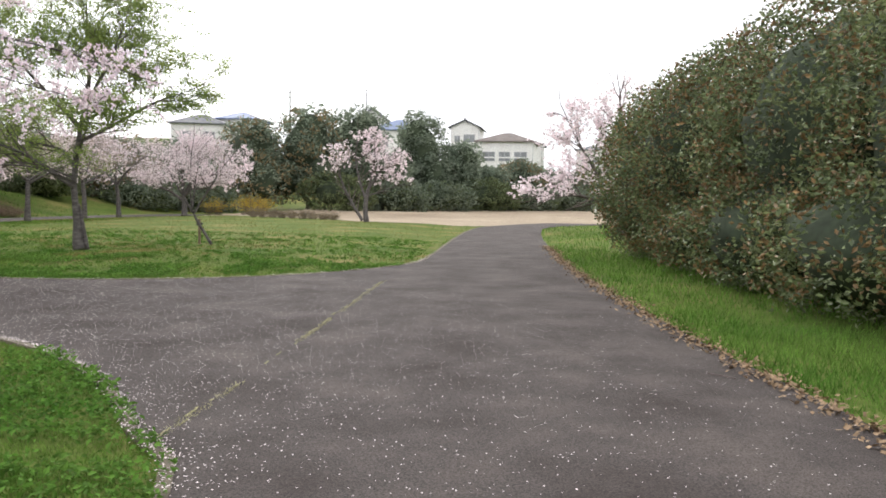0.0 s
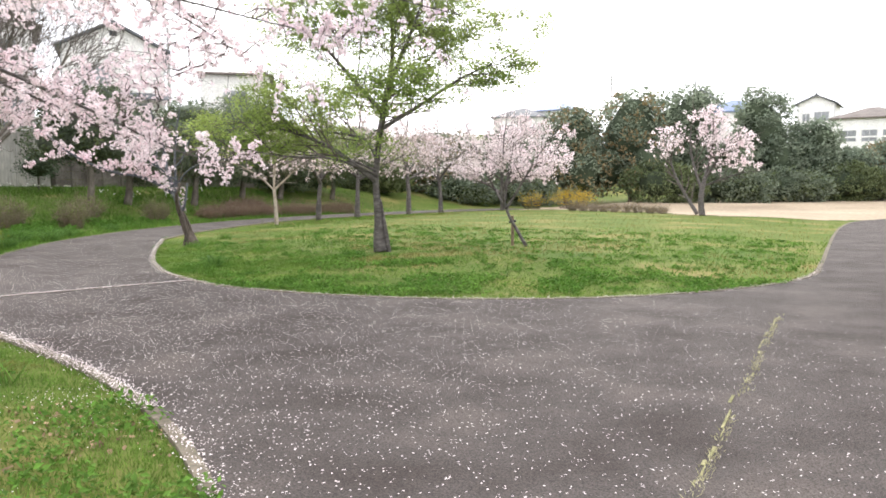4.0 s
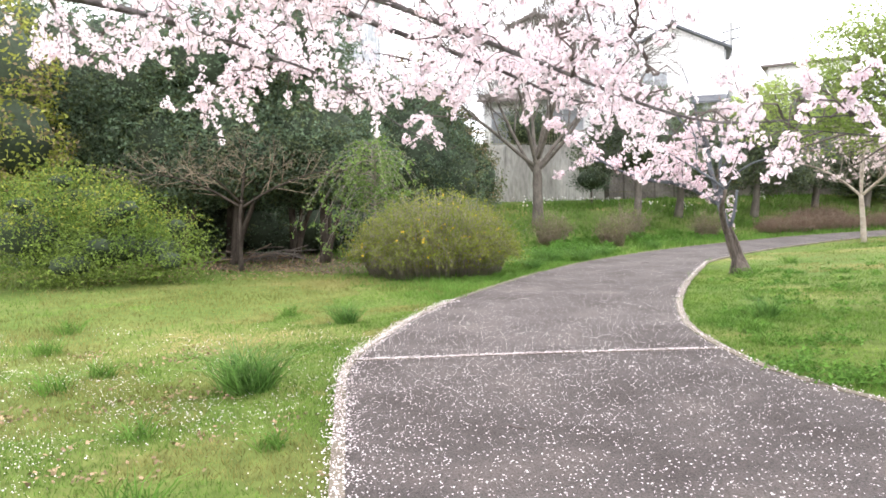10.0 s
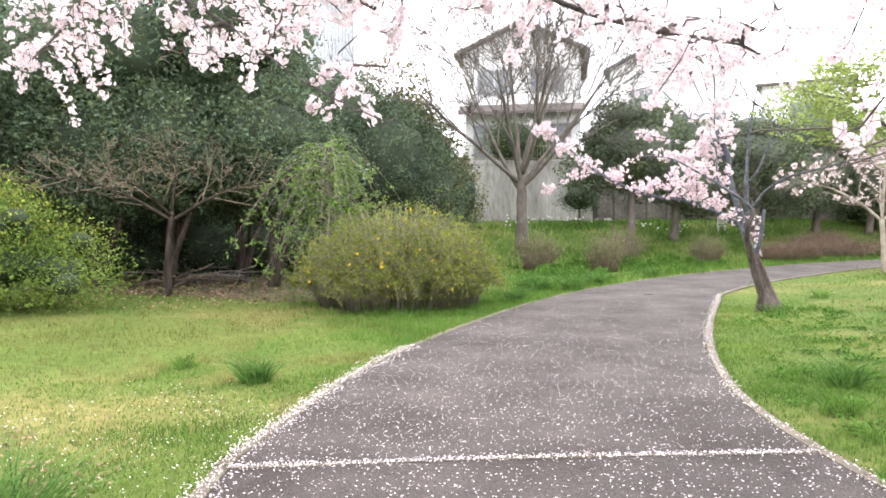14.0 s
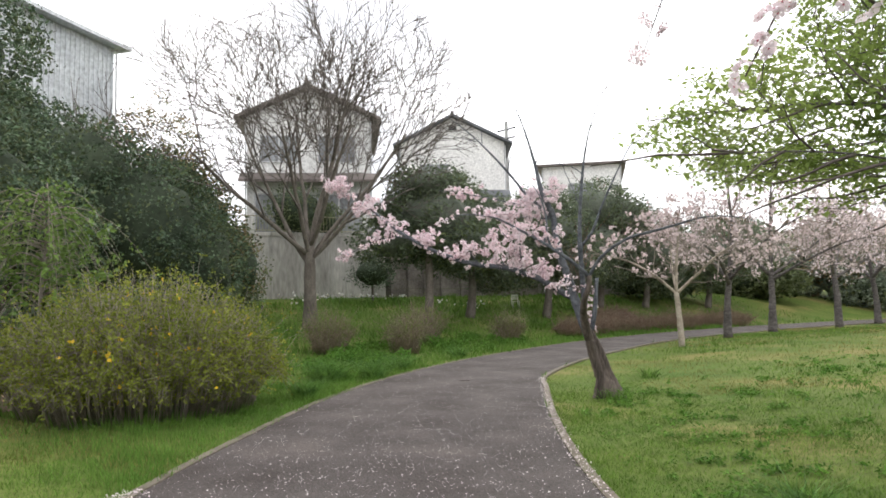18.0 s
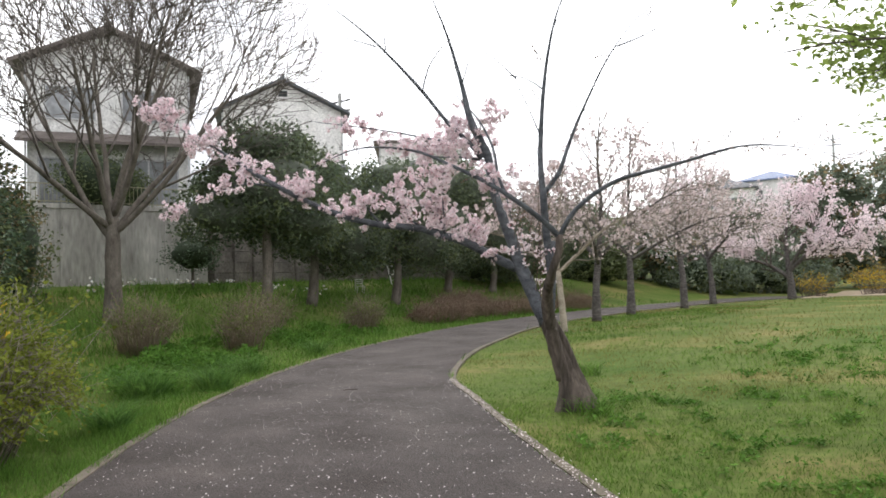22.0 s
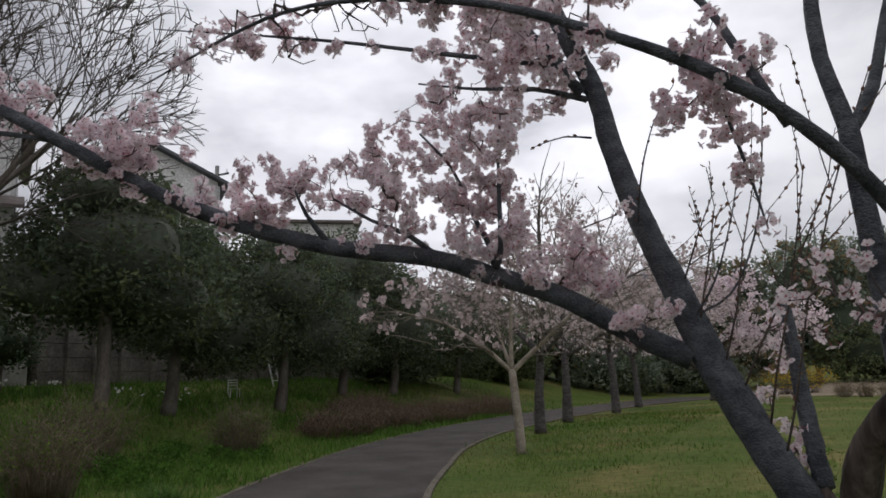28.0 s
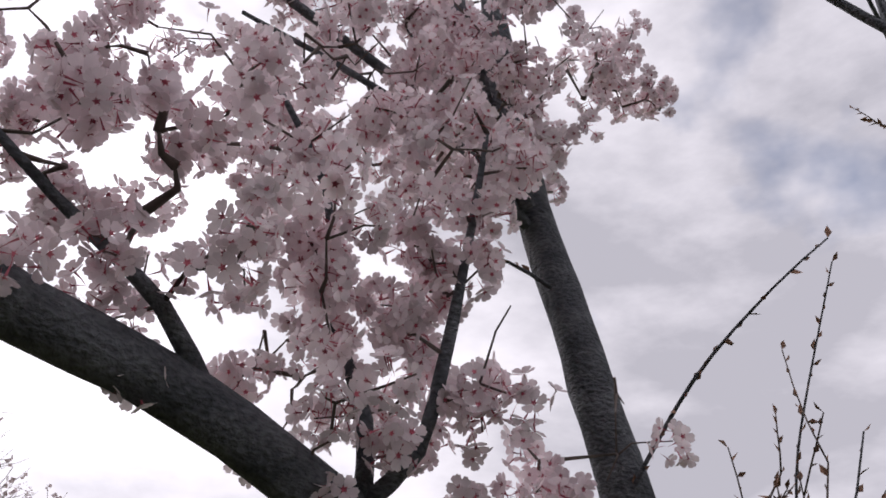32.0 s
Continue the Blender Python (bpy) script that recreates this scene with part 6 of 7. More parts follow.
def twiggy(place, label, seed, size, n, twig_mat, leaf_mat=None, gold=None, leaf_n=4, lean=0.5, foot=0.5, arch=0.25, bare=0.0):
    """A shrub of many fine stems that spread from the ground."""
    rng = np.random.default_rng(seed)
    b = np.array(place)
    ob = thing("shrub", place, label, "shrub")
    rx, ry, rz = size
    tw, lp = [], []
    for _ in range(n):
        a, w = rng.uniform(0, 2 * np.pi), math.sqrt(rng.uniform(0.0, 1))
        root = b + np.array([math.cos(a) * w * rx * foot, math.sin(a) * w * ry * foot, -0.02])
        top = b + np.array([math.cos(a) * w * rx, math.sin(a) * w * ry, rz * math.sqrt(max(0.04, 1 - (w * lean * 1.9) ** 2)) * rng.uniform(0.6, 1.08)])
        t = np.linspace(0, 1, 6)[:, None]
        pts = root + (top - root) * t + np.array([0, 0, arch * rz]) * np.sin(np.pi * t) * w + rng.normal(0, 0.03, (6, 3)) * t
        tw.append((pts, np.linspace(0.007, 0.0025, 6)))
        lp.append(pts[1:])
        for _ in range(2):
            s = pts[rng.integers(2, 5)]
            e = s + rng.normal(0, 0.22, 3) + np.array([0, 0, 0.15])
            q = np.linspace(s, e, 3)
            tw.append((q, np.array([0.004, 0.003, 0.002])))
            lp.append(q[1:])
    twig_mesh(ob, tw, twig_mat, "stemwork", 3)
    lp = np.concatenate(lp)
    lp = lp[(lp[:, 2] - b[2]) > bare * rz * rng.uniform(0.5, 1.4, len(lp))]
    if leaf_mat:
        g = Geo()
        leaves(g, rng, lp, leaf_n, 0.07, 0.05)
        g.link("leaves", leaf_mat, ob, kind="stuff")
    if gold:
        g = Geo()
        some = lp[rng.uniform(size=len(lp)) < gold]
        leaves(g, rng, some, 2, 0.05, 0.045, shape=CARD, faces=CARD_FACES)
        g.link("bloom", GOLD, ob, kind="stuff")
    return ob


twiggy(on_ground(-19.9, 15.7), "rounded kerria bush with fresh leaves and few yellow flowers", 91, (2.15, 2.15, 2.0), 1600, TWIG_GREY, LEAF_KERRIA, 0.014, 5, foot=0.72, arch=0.16, bare=0.13, lean=0.515)
for x, y, s in ((-26.6, 23.0, 0.9), (-27.9, 27.4, 1.0), (-26.0, 25.2, 0.8), (-27.5, 31.0, 0.8)):
    twiggy(on_ground(x, y), "bare brown shrub of upright stems on the bank", int(-x * 10), (1.0 * s, 1.0 * s, 1.5 * s), 230, TWIG_STRAW, LEAF_BUSHY, None, 1, bare=0.5)
for x, y, rx in ((-28.6, 36.5, 1.3), (-29.0, 40.0, 1.6), (-29.2, 44.0, 1.8), (-29.0, 48.5, 1.8), (-31, 41.5, 1.4)):
    twiggy(on_ground(x, y), "low clipped brown-twigged shrub on the bank", int(-x * 10 + y), (rx * 0.8, rx * 1.25, 0.8), 420, TWIG_STRAW, LEAF_RUSSET, None, 2, foot=0.8)
twiggy(on_ground(-16.8, 66.0), "forsythia in bright yellow flower before the trees", 95, (2.2, 1.8, 1.9), 220, TWIG, LEAF_GOLD, 0.6, 1)
twiggy(on_ground(-20.8, 67.0), "forsythia in bright yellow flower before the trees", 96, (1.6, 1.4, 1.7), 130, TWIG, LEAF_GOLD, 0.35, 1)
twiggy(on_ground(9.5, 96.0), "yellow-green flowering shrubs before the trees", 97, (4.5, 1.8, 1.7), 200, TWIG, LEAF_GOLD, 0.4, 2)
rng = np.random.default_rng(98)
for k in range(9):
    t = (k + 0.5) / 9
    x, y = -15.2 + 7.9 * t, 58.9 - 3.7 * t
    twiggy(on_ground(x, y), "low clipped hedge plant with brown twigs", 980 + k, (0.55, 0.5, 0.62 if k < 7 else 0.5), 70, TWIG_GREY, LEAF_BROWN, None, 2)["group"] = "clipped hedge by the field"

# rank weeds on the bank
rng = np.random.default_rng(150)
for k in range(48):
    y = rng.uniform(18, 46)
    x = float(np.interp(y, LEFT_EDGE[20:, 1], LEFT_EDGE[20:, 0])) - rng.uniform(0.9, 4.5)
    s = rng.uniform(0.35, 0.7)
    leafy("weed_clump", on_ground(x, y), "lush green clump of weeds on the grassy bank", 150 + k, [(0, 0, 0.22 * s, 0.7 * s, 0.8 * s, 0.4 * s), (0.4 * s, 0.3 * s, 0.15 * s, 0.5 * s, 0.5 * s, 0.3 * s)], 700, 0.075, LEAF_WEED, core=0.0, category="weeds", clump=0.12, group="weeds on the bank")

# the great photinia east of the path
leafy("photinia", on_ground(10.6, 16.5), "huge dense photinia with bronze young leaves over dark green", 101,
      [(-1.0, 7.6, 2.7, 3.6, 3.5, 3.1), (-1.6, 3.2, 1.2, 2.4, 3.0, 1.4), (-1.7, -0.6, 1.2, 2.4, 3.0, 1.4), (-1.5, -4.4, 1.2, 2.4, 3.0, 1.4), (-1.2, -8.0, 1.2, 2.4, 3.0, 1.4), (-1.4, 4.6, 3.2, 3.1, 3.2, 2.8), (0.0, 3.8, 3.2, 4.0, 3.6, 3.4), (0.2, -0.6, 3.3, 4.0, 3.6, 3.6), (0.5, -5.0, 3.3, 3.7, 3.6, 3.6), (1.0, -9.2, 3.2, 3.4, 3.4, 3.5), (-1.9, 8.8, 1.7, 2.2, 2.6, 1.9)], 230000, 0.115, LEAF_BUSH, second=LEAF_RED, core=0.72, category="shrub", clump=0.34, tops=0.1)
cherry(on_ground(15.5, 21.0), "cherry in bloom behind the photinia", 104, ([(0, 0, 0), (0, 0, 2), (0, 0, 4)], [0.25, 0.2, 0.16]), [([(0, 0, 4), (-1, 0, 5.4), (-2.4, 0, 6.4)], [0.1, 0.07, 0.02]), ([(0, 0, 4), (-1.2, -2, 5.6), (-1.8, -3.4, 6.6)], [0.1, 0.07, 0.02])],
       [(-2.2, 0, 6.4, 1.3, 1.4, 0.6), (-1.6, -3.2, 6.4, 1.4, 1.4, 0.6)], 110, 8, 0.15, 0.07, card=True)

# the wooded slope beyond the field
BELT = [(-38, 66, 5.5, 4.5, 0), (-33, 72, 6.0, 4.5, 1), (-27, 77, 7.0, 4.0, 0), (-21.5, 80, 10.0, 4.2, 1), (-15.5, 83, 11.8, 4.8, 1), (-11.5, 86, 12.2, 4.6, 0), (-7.5, 86, 6.5, 4.0, 0),
        (-3.2, 91, 12.0, 3.6, 0), (0.8, 92, 8.6, 3.2, 0), (5, 94, 5.4, 3.8, 0), (9, 97, 6.6, 3.6, 1), (13.5, 99, 5.2, 3.6, 0), (19, 102, 5.0, 4.0, 1), (25, 106, 5.5, 4.2, 2), (31, 110, 7, 4.5, 1),
        (37, 113, 8.5, 5, 2), (44, 115, 9.5, 5, 1), (51, 117, 10.5, 5.5, 2), (59, 119, 11.5, 6, 1), (68, 121, 11.5, 6, 2), (78, 120, 12, 6, 0), (90, 112, 12, 7, 1), (98, 98, 12, 7, 0), (103, 80, 12, 7, 1)]
for n, (x, y, h, w, sort) in enumerate(BELT):
    rng = np.random.default_rng(200 + n)
    e = [(0, 0, h * 0.55, w * 0.9, w * 0.8, h * 0.42), (rng.uniform(-1, 1) * w * 0.5, 0, h * 0.74, w * 0.6, w * 0.6, h * 0.26), (w * 0.45, -w * 0.3, h * 0.32, w * 0.7, w * 0.6, h * 0.3), (-w * 0.5, -w * 0.3, h * 0.3, w * 0.7, w * 0.6, h * 0.28)]
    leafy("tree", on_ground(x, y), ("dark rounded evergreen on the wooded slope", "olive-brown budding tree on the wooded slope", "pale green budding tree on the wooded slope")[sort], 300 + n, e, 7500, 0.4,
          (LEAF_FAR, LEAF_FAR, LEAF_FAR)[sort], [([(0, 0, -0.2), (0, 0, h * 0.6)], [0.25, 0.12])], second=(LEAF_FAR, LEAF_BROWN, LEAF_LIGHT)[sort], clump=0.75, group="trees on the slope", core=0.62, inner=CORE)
for n, (x, y, h, w) in enumerate([(-35, 63, 2.6, 3.0), (-29, 69.5, 2.8, 3.0), (-24.5, 73, 3.2, 3.2), (-12, 79, 4.2, 3.6), (-6, 83, 3.6, 3.4), (-1, 87, 3.4, 3.6), (4.5, 90, 4.0, 3.4), (10, 94, 3.2, 3.2), (16, 97.5, 2.8, 3.4), (24, 103, 3.0, 4), (34, 108, 3.0, 4.5), (46, 112, 3.0, 5), (60, 115, 3.0, 6)]):
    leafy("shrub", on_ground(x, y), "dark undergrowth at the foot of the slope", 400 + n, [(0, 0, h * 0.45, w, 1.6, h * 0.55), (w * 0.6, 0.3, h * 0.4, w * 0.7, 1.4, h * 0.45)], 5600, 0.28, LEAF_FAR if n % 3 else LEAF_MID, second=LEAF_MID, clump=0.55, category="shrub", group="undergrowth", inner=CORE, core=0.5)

# ---- walls and houses on the terrace ----
def boards_wall(name, line, z0, z1, thick, mat, label, length, cap=None):
    """A retaining wall of cast lengths along a line, each length a piece."""
    wall = thing(name, (0, 0, 0), label, "wall", kind="structure")
    p = spline(line, length)
    for a, b in zip(p[:-1], p[1:]):
        d = (b - a)[:2] / np.linalg.norm((b - a)[:2])
        n = np.array([-d[1], d[0]])
        q0, q1 = a[:2] + d * 0.008, b[:2] - d * 0.008
        za = float(height(*a[:2])[0]) + z0 if z0 is not None else 0
        v = [(*(q + n * s), z) for z in (za - 0.6, z1) for q, s in ((q0, 0), (q1, 0), (q1, thick), (q0, thick))]
        Geo().add(v, [(3, 2, 1, 0), (4, 5, 6, 7), (0, 1, 5, 4), (1, 2, 6, 5), (2, 3, 7, 6), (3, 0, 4, 7)]).link("wall_panel", mat, wall)
        if cap:
            q0, q1 = q0 - n * 0.05, q1 - n * 0.05
            v = [(*(q + n * s), z) for z in (z1 + 0.004, z1 + cap) for q, s in ((q0, 0), (q1, 0), (q1, thick + 0.1), (q0, thick + 0.1))]
            Geo().add(v, [(3, 2, 1, 0), (4, 5, 6, 7), (0, 1, 5, 4), (1, 2, 6, 5), (2, 3, 7, 6), (3, 0, 4, 7)]).link("coping", mat, wall)
    return wall


boards_wall("wall_west", [(-47.0, 15), (-43.4, 21), (-40.1, 28.2), (-38.5, 33.6)], 0, 4.75, 0.35, CONCRETE, "tall stained concrete retaining wall above the bank", 1.8, 0.18)
old = thing("wall_north", (0, 0, 0), "old dark retaining wall of rough coursed stone blocks", "wall", kind="structure")
rng = np.random.default_rng(7)
line = spline([(-38.4, 33.8), (-37.9, 38), (-37.6, 45), (-37.6, 58)], 0.9)
for a, b in zip(line[:-1], line[1:]):
    for k in range(6):
        o = 0.04 * rng.uniform(0, 1.4)
        zb = 1.3 + k * 0.47
        Geo().box(a[0] - 0.4, a[1] + 0.012, zb, a[0] + 0.02 + o, b[1] - 0.012, zb + 0.45).link("stone_block", CONCRETE_DARK, old)

fence = thing("fence", (-41, 29, 4.9), "low rusty ochre metal rail fence on the retaining wall", "fence")
p = spline([(-43.3, 21.4), (-40.2, 28.4), (-38.6, 33.4)], 0.16)
for a, b in zip(p[:-1], p[1:]):
    Geo().tube([(a[0] - 0.2, a[1], 4.93), (a[0] - 0.2, a[1], 5.75)], [0.012, 0.012], 4).link("picket", FENCE, fence)
for z in (5.05, 5.72):
    Geo().tube(np.column_stack([p[:, 0] - 0.2, p[:, 1], np.full(len(p), z)]), np.full(len(p), 0.02), 5).link("rail", FENCE, fence)


def house(place, yaw, w, d, eave, rise, label, wall_mat, roof_mat, windows=(), gable=True, over=0.45, balcony=None, name="house", vent=False, storeys=1, pent=0.0):
    """A house whose front looks along -y of its own axes; eave: height of the walls; windows: (x, z, width, height) on the front and side."""
    ob = thing(name, place, label, "house")
    c, s = math.cos(radians(yaw)), math.sin(radians(yaw))
    o = np.array(place, float)

    def out(v):
        v = np.asarray(v, float)
        return np.stack([v[:, 0] * c - v[:, 1] * s, v[:, 0] * s + v[:, 1] * c, v[:, 2]], 1) + o

    h = w / 2
    if gable:
        v = [(-h, 0, -1.0), (h, 0, -1.0), (h, 0, eave), (0, 0, eave + rise), (-h, 0, eave), (-h, d, -1.0), (h, d, -1.0), (h, d, eave), (0, d, eave + rise), (-h, d, eave)]
        g = Geo().add(out(v), [(0, 1, 2, 4), (6, 5, 9, 7), (5, 0, 4, 9), (1, 6, 7, 2)])
        g.f.append((np.array([(4, 2, 3), (7, 9, 8)]), 0))
        g.link("wall", wall_mat, ob)
        t = 0.16
        for sx in (-1, 1):
            lo = eave - over * rise / h
            q = [(sx * (h + over), -over, lo + 0.03), (0, -over, eave + rise + 0.03), (0, d + over, eave + rise + 0.03), (sx * (h + over), d + over, lo + 0.03)]
            v = q + [(x, y, z + t) for x, y, z in q]
            Geo().add(out(v), [(0, 1, 2, 3), (7, 6, 5, 4), (0, 4, 5, 1), (1, 5, 6, 2), (2, 6, 7, 3), (3, 7, 4, 0)]).link("roof", roof_mat, ob)
        Geo().tube(out([(0, -over - 0.05, eave + rise + 0.22), (0, d + over + 0.05, eave + rise + 0.22)]), [0.13, 0.13], 6).link("ridge", roof_mat, ob)
    else:
        v = [(x, y, z) for z in (-1.0, eave) for x, y in ((-h, 0), (h, 0), (h, d), (-h, d))]
        Geo().add(out(v), [(3, 2, 1, 0), (4, 5, 6, 7), (0, 1, 5, 4), (1, 2, 6, 5), (2, 3, 7, 6), (3, 0, 4, 7)]).link("wall", wall_mat, ob)
        e = over
        r = min(h, d / 2) * 0.9
        v = [(-h - e, -e, eave), (h + e, -e, eave), (h + e, d + e, eave), (-h - e, d + e, eave), (-h - e, -e, eave + 0.15), (h + e, -e, eave + 0.15), (h + e, d + e, eave + 0.15), (-h - e, d + e, eave + 0.15),
             (-h + r, d / 2, eave + rise), (h - r, d / 2, eave + rise)]
        g = Geo().add(out(v), [(3, 2, 1, 0), (0, 1, 5, 4), (1, 2, 6, 5), (2, 3, 7, 6), (3, 0, 4, 7), (4, 5, 9, 8), (6, 7, 8, 9)])
        g.f.append((np.array([(5, 6, 9), (7, 4, 8)]), 0))
        g.link("roof", roof_mat, ob)
    if pent:
        lo = [(-h - 0.3, -1.0, pent - 0.1), (h + 0.3, -1.0, pent - 0.1), (h + 0.3, -0.06, pent + 0.38), (-h - 0.3, -0.06, pent + 0.38)]
        v = lo + [(x, y, z + 0.13) for x, y, z in lo]
        Geo().add(out(v), [(3, 2, 1, 0), (4, 5, 6, 7), (0, 1, 5, 4), (1, 2, 6, 5), (2, 3, 7, 6), (3, 0, 4, 7)]).link("pent_roof", roof_mat, ob)
    for sx in (-1, 1):
        Geo().tube(out([(sx * (h + 0.05), -0.09, -0.9), (sx * (h + 0.05), -0.09, eave - 0.2)]), [0.045, 0.045], 6).link("downpipe", ALUMINIUM, ob)
    for x, z, ww, wh, *face in windows:
        side = face[0] if face else "front"

        def lay(a, b, y0, y1, z0, z1):
            if side == "front":
                return [(p, q, r) for r in (z0, z1) for p, q in ((a, y0), (b, y0), (b, y1), (a, y1))]
            k = h if side == "right" else -h
            m = 1 if side == "right" else -1
            return [(k - m * q, p, r) for r in (z0, z1) for p, q in ((a, y0), (b, y0), (b, y1), (a, y1))]

        F = [(3, 2, 1, 0), (4, 5, 6, 7), (0, 1, 5, 4), (1, 2, 6, 5), (2, 3, 7, 6), (3, 0, 4, 7)]
        win = thing("window", tuple(place), "", "")
        win.parent, win.location = ob, (0, 0, 0)
        fr = Geo()
        for a, b, z0, z1 in ((x - ww / 2 - 0.06, x + ww / 2 + 0.06, z - 0.06, z), (x - ww / 2 - 0.06, x + ww / 2 + 0.06, z + wh, z + wh + 0.06), (x - ww / 2 - 0.06, x - ww / 2, z, z + wh), (x + ww / 2, x + ww / 2 + 0.06, z, z + wh), (x - 0.03, x + 0.03, z, z + wh)):
            fr.add(out(lay(a, b, -0.07, 0.02, z0, z1)), F)
        fr.link("window_frame", ALUMINIUM, win)
        Geo().add(out(lay(x - ww / 2, x + ww / 2, -0.02, 0.02, z, z + wh)), F).link("pane", GLASS, win)
    if vent:
        Geo().add(out([(-0.25, -0.03, eave + rise * 0.5), (0.25, -0.03, eave + rise * 0.5), (0.25, -0.03, eave + rise * 0.5 + 0.35), (-0.25, -0.03, eave + rise * 0.5 + 0.35)] + [(-0.25, 0.05, eave + rise * 0.5), (0.25, 0.05, eave + rise * 0.5), (0.25, 0.05, eave + rise * 0.5 + 0.35), (-0.25, 0.05, eave + rise * 0.5 + 0.35)]),
                  [(0, 1, 2, 3), (7, 6, 5, 4), (0, 4, 5, 1), (1, 5, 6, 2), (2, 6, 7, 3), (3, 7, 4, 0)]).link("vent", DARK_METAL, ob)
    for k in range(1, storeys):
        zz = eave * k / storeys
        Geo().add(out([(x, y, z) for z in (zz - 0.1, zz + 0.1) for x, y in ((-h - 0.04, -0.05), (h + 0.04, -0.05), (h + 0.04, d), (-h - 0.04, d))]), [(3, 2, 1, 0), (4, 5, 6, 7), (0, 1, 5, 4), (1, 2, 6, 5), (2, 3, 7, 6), (3, 0, 4, 7)]).link("band", ALUMINIUM if wall_mat is SHEET else wall_mat, ob)
    if balcony:
        a, b, z0, z1 = balcony
        Geo().add(out([(p, q, r) for r in (z0, z1) for p, q in ((a, -1.1), (b, -1.1), (b, -0.01), (a, -0.01))]), [(3, 2, 1, 0), (4, 5, 6, 7), (0, 1, 5, 4), (1, 2, 6, 5), (2, 3, 7, 6), (3, 0, 4, 7)]).link("balcony", wall_mat, ob)
    return ob


house((-41.6, 31.1, 4.7), 57, 6.2, 8.0, 6.4, 1.45, "old two-storey house with grey walls and tiled gable roof", PLASTER_GREY, ROOF_BROWN, [(-1.5, 4.1, 1.8, 1.3), (1.4, 4.1, 1.8, 1.3), (-1.5, 0.5, 2.3, 1.9), (1.5, 0.5, 2.3, 1.9), (2.0, 4.1, 1.6, 1.2, "right"), (5.5, 4.1, 1.6, 1.2, "right")], storeys=2, over=0.6, pent=3.0)
house((-44.0, 43.0, 4.7), 49, 6.6, 8.0, 7.0, 1.65, "two-storey white gabled house with a dark tiled roof", PLASTER, ROOF, [(-1.2, 4.4, 1.7, 1.2), (1.4, 1.5, 1.8, 1.6), (-1.4, 1.4, 1.4, 1.6)], vent=True, storeys=2, over=0.5, pent=3.4)
house((-42.2, 53.6, 4.7), 38, 5.4, 8.0, 6.4, 0.9, "cream house with a low dark hipped roof", PLASTER, ROOF_BROWN, [(0, 4.0, 1.8, 1.1), (-1.3, 1.2, 1.4, 1.5)], gable=False, storeys=2)
house((-38.1, 17.5, 4.7), 123.5, 9.0, 9.0, 7.6, 0.5, "white building clad in corrugated sheet with a low-pitched roof", SHEET, SHEET, [], gable=False, over=0.5, storeys=2)
# corrugation of its front
cw, sw = math.cos(radians(123.5)), math.sin(radians(123.5))
ribs = Geo()
for k in range(36):
    a = -4.4 + k * 0.25
    ribs.tube([(-38.1 + a * cw + 0.03 * sw, 17.5 + a * sw - 0.03 * cw, 6.0), (-38.1 + a * cw + 0.03 * sw, 17.5 + a * sw - 0.03 * cw, 12.25)], [0.028, 0.028], 4)
ribs.link("sheet_rib", SHEET, bpy.data.objects["house.003"], "", kind="stuff")

FAR = [((-37.0, 108.0, 6.6), 8, 7.5, 7, 5.6, 1.7, "grey-roofed house beyond the trees", PLASTER_GREY, ROOF, False, [(-1.6, 3.4, 1.6, 1.1), (1.6, 3.4, 1.6, 1.1)]),
       ((-33.0, 114.0, 7.4), 0, 6.4, 7, 6.2, 1.5, "house with a blue tiled roof beyond the trees", PLASTER_GREY, ROOF_BLUE, False, [(-1.2, 3.8, 1.4, 1.1)]),
       ((-13.6, 124.0, 6.9), -6, 5.0, 7, 8.0, 1.8, "tall white gabled house on the hill", PLASTER, ROOF, True, [(0, 5.6, 1.6, 1.0)]),
       ((-8.4, 112.0, 6.6), -4, 8.0, 8, 5.6, 2.0, "white house with a grey-blue tiled roof on the slope", PLASTER, ROOF_BLUE, False, [(-2.0, 3.2, 1.6, 1.1), (1.8, 3.2, 1.6, 1.1)]),
       ((2.0, 118.0, 6.6), -8, 4.4, 7, 6.9, 1.0, "slim white two-storey house on the slope", PLASTER, ROOF, True, [(0.7, 4.6, 1.7, 1.1), (0.7, 1.8, 1.7, 1.2), (-1.2, 4.6, 0.8, 0.9)]),
       ((8.0, 112.0, 6.2), -10, 8.4, 8, 4.6, 1.7, "white house with a brown hipped roof on the slope", PLASTER, ROOF_BROWN, False, [(-2.4, 1.8, 1.8, 1.3), (0, 1.8, 1.6, 1.3), (2.4, 1.8, 1.8, 1.3)]),
       ((27.3, 149.0, 5.5), -16, 5.8, 7, 7.0, 1.2, "white two-storey house with a grey roof by the flats", PLASTER, ROOF, False, [(-1.4, 4.2, 1.0, 1.1), (1.2, 4.2, 1.6, 1.1), (1.2, 1.3, 1.6, 1.3)]),
       ((11.5, 136.0, 6.0), -10, 9.0, 8, 6.4, 1.4, "grey-roofed house behind the forked cherry", PLASTER_GREY, ROOF, False, [(-2.4, 3.8, 1.8, 1.1), (2.0, 3.8, 1.8, 1.1)])]
for place, yaw, w, d, e, r, label, wm, rm, gb, win in FAR:
    house(place, yaw, w, d, e, r, label, wm, rm, win, gable=gb, storeys=2)

# the long block of flats
flats = thing("apartment_building", (66, 206, 6), "long pale grey four-storey block of flats with access balconies", "building")
A, B = np.array([42.4, 207.6]), np.array([92.0, 203.6])
D = (B - A) / np.linalg.norm(B - A)
N = np.array([D[1], -D[0]])
L = float(np.linalg.norm(B - A))


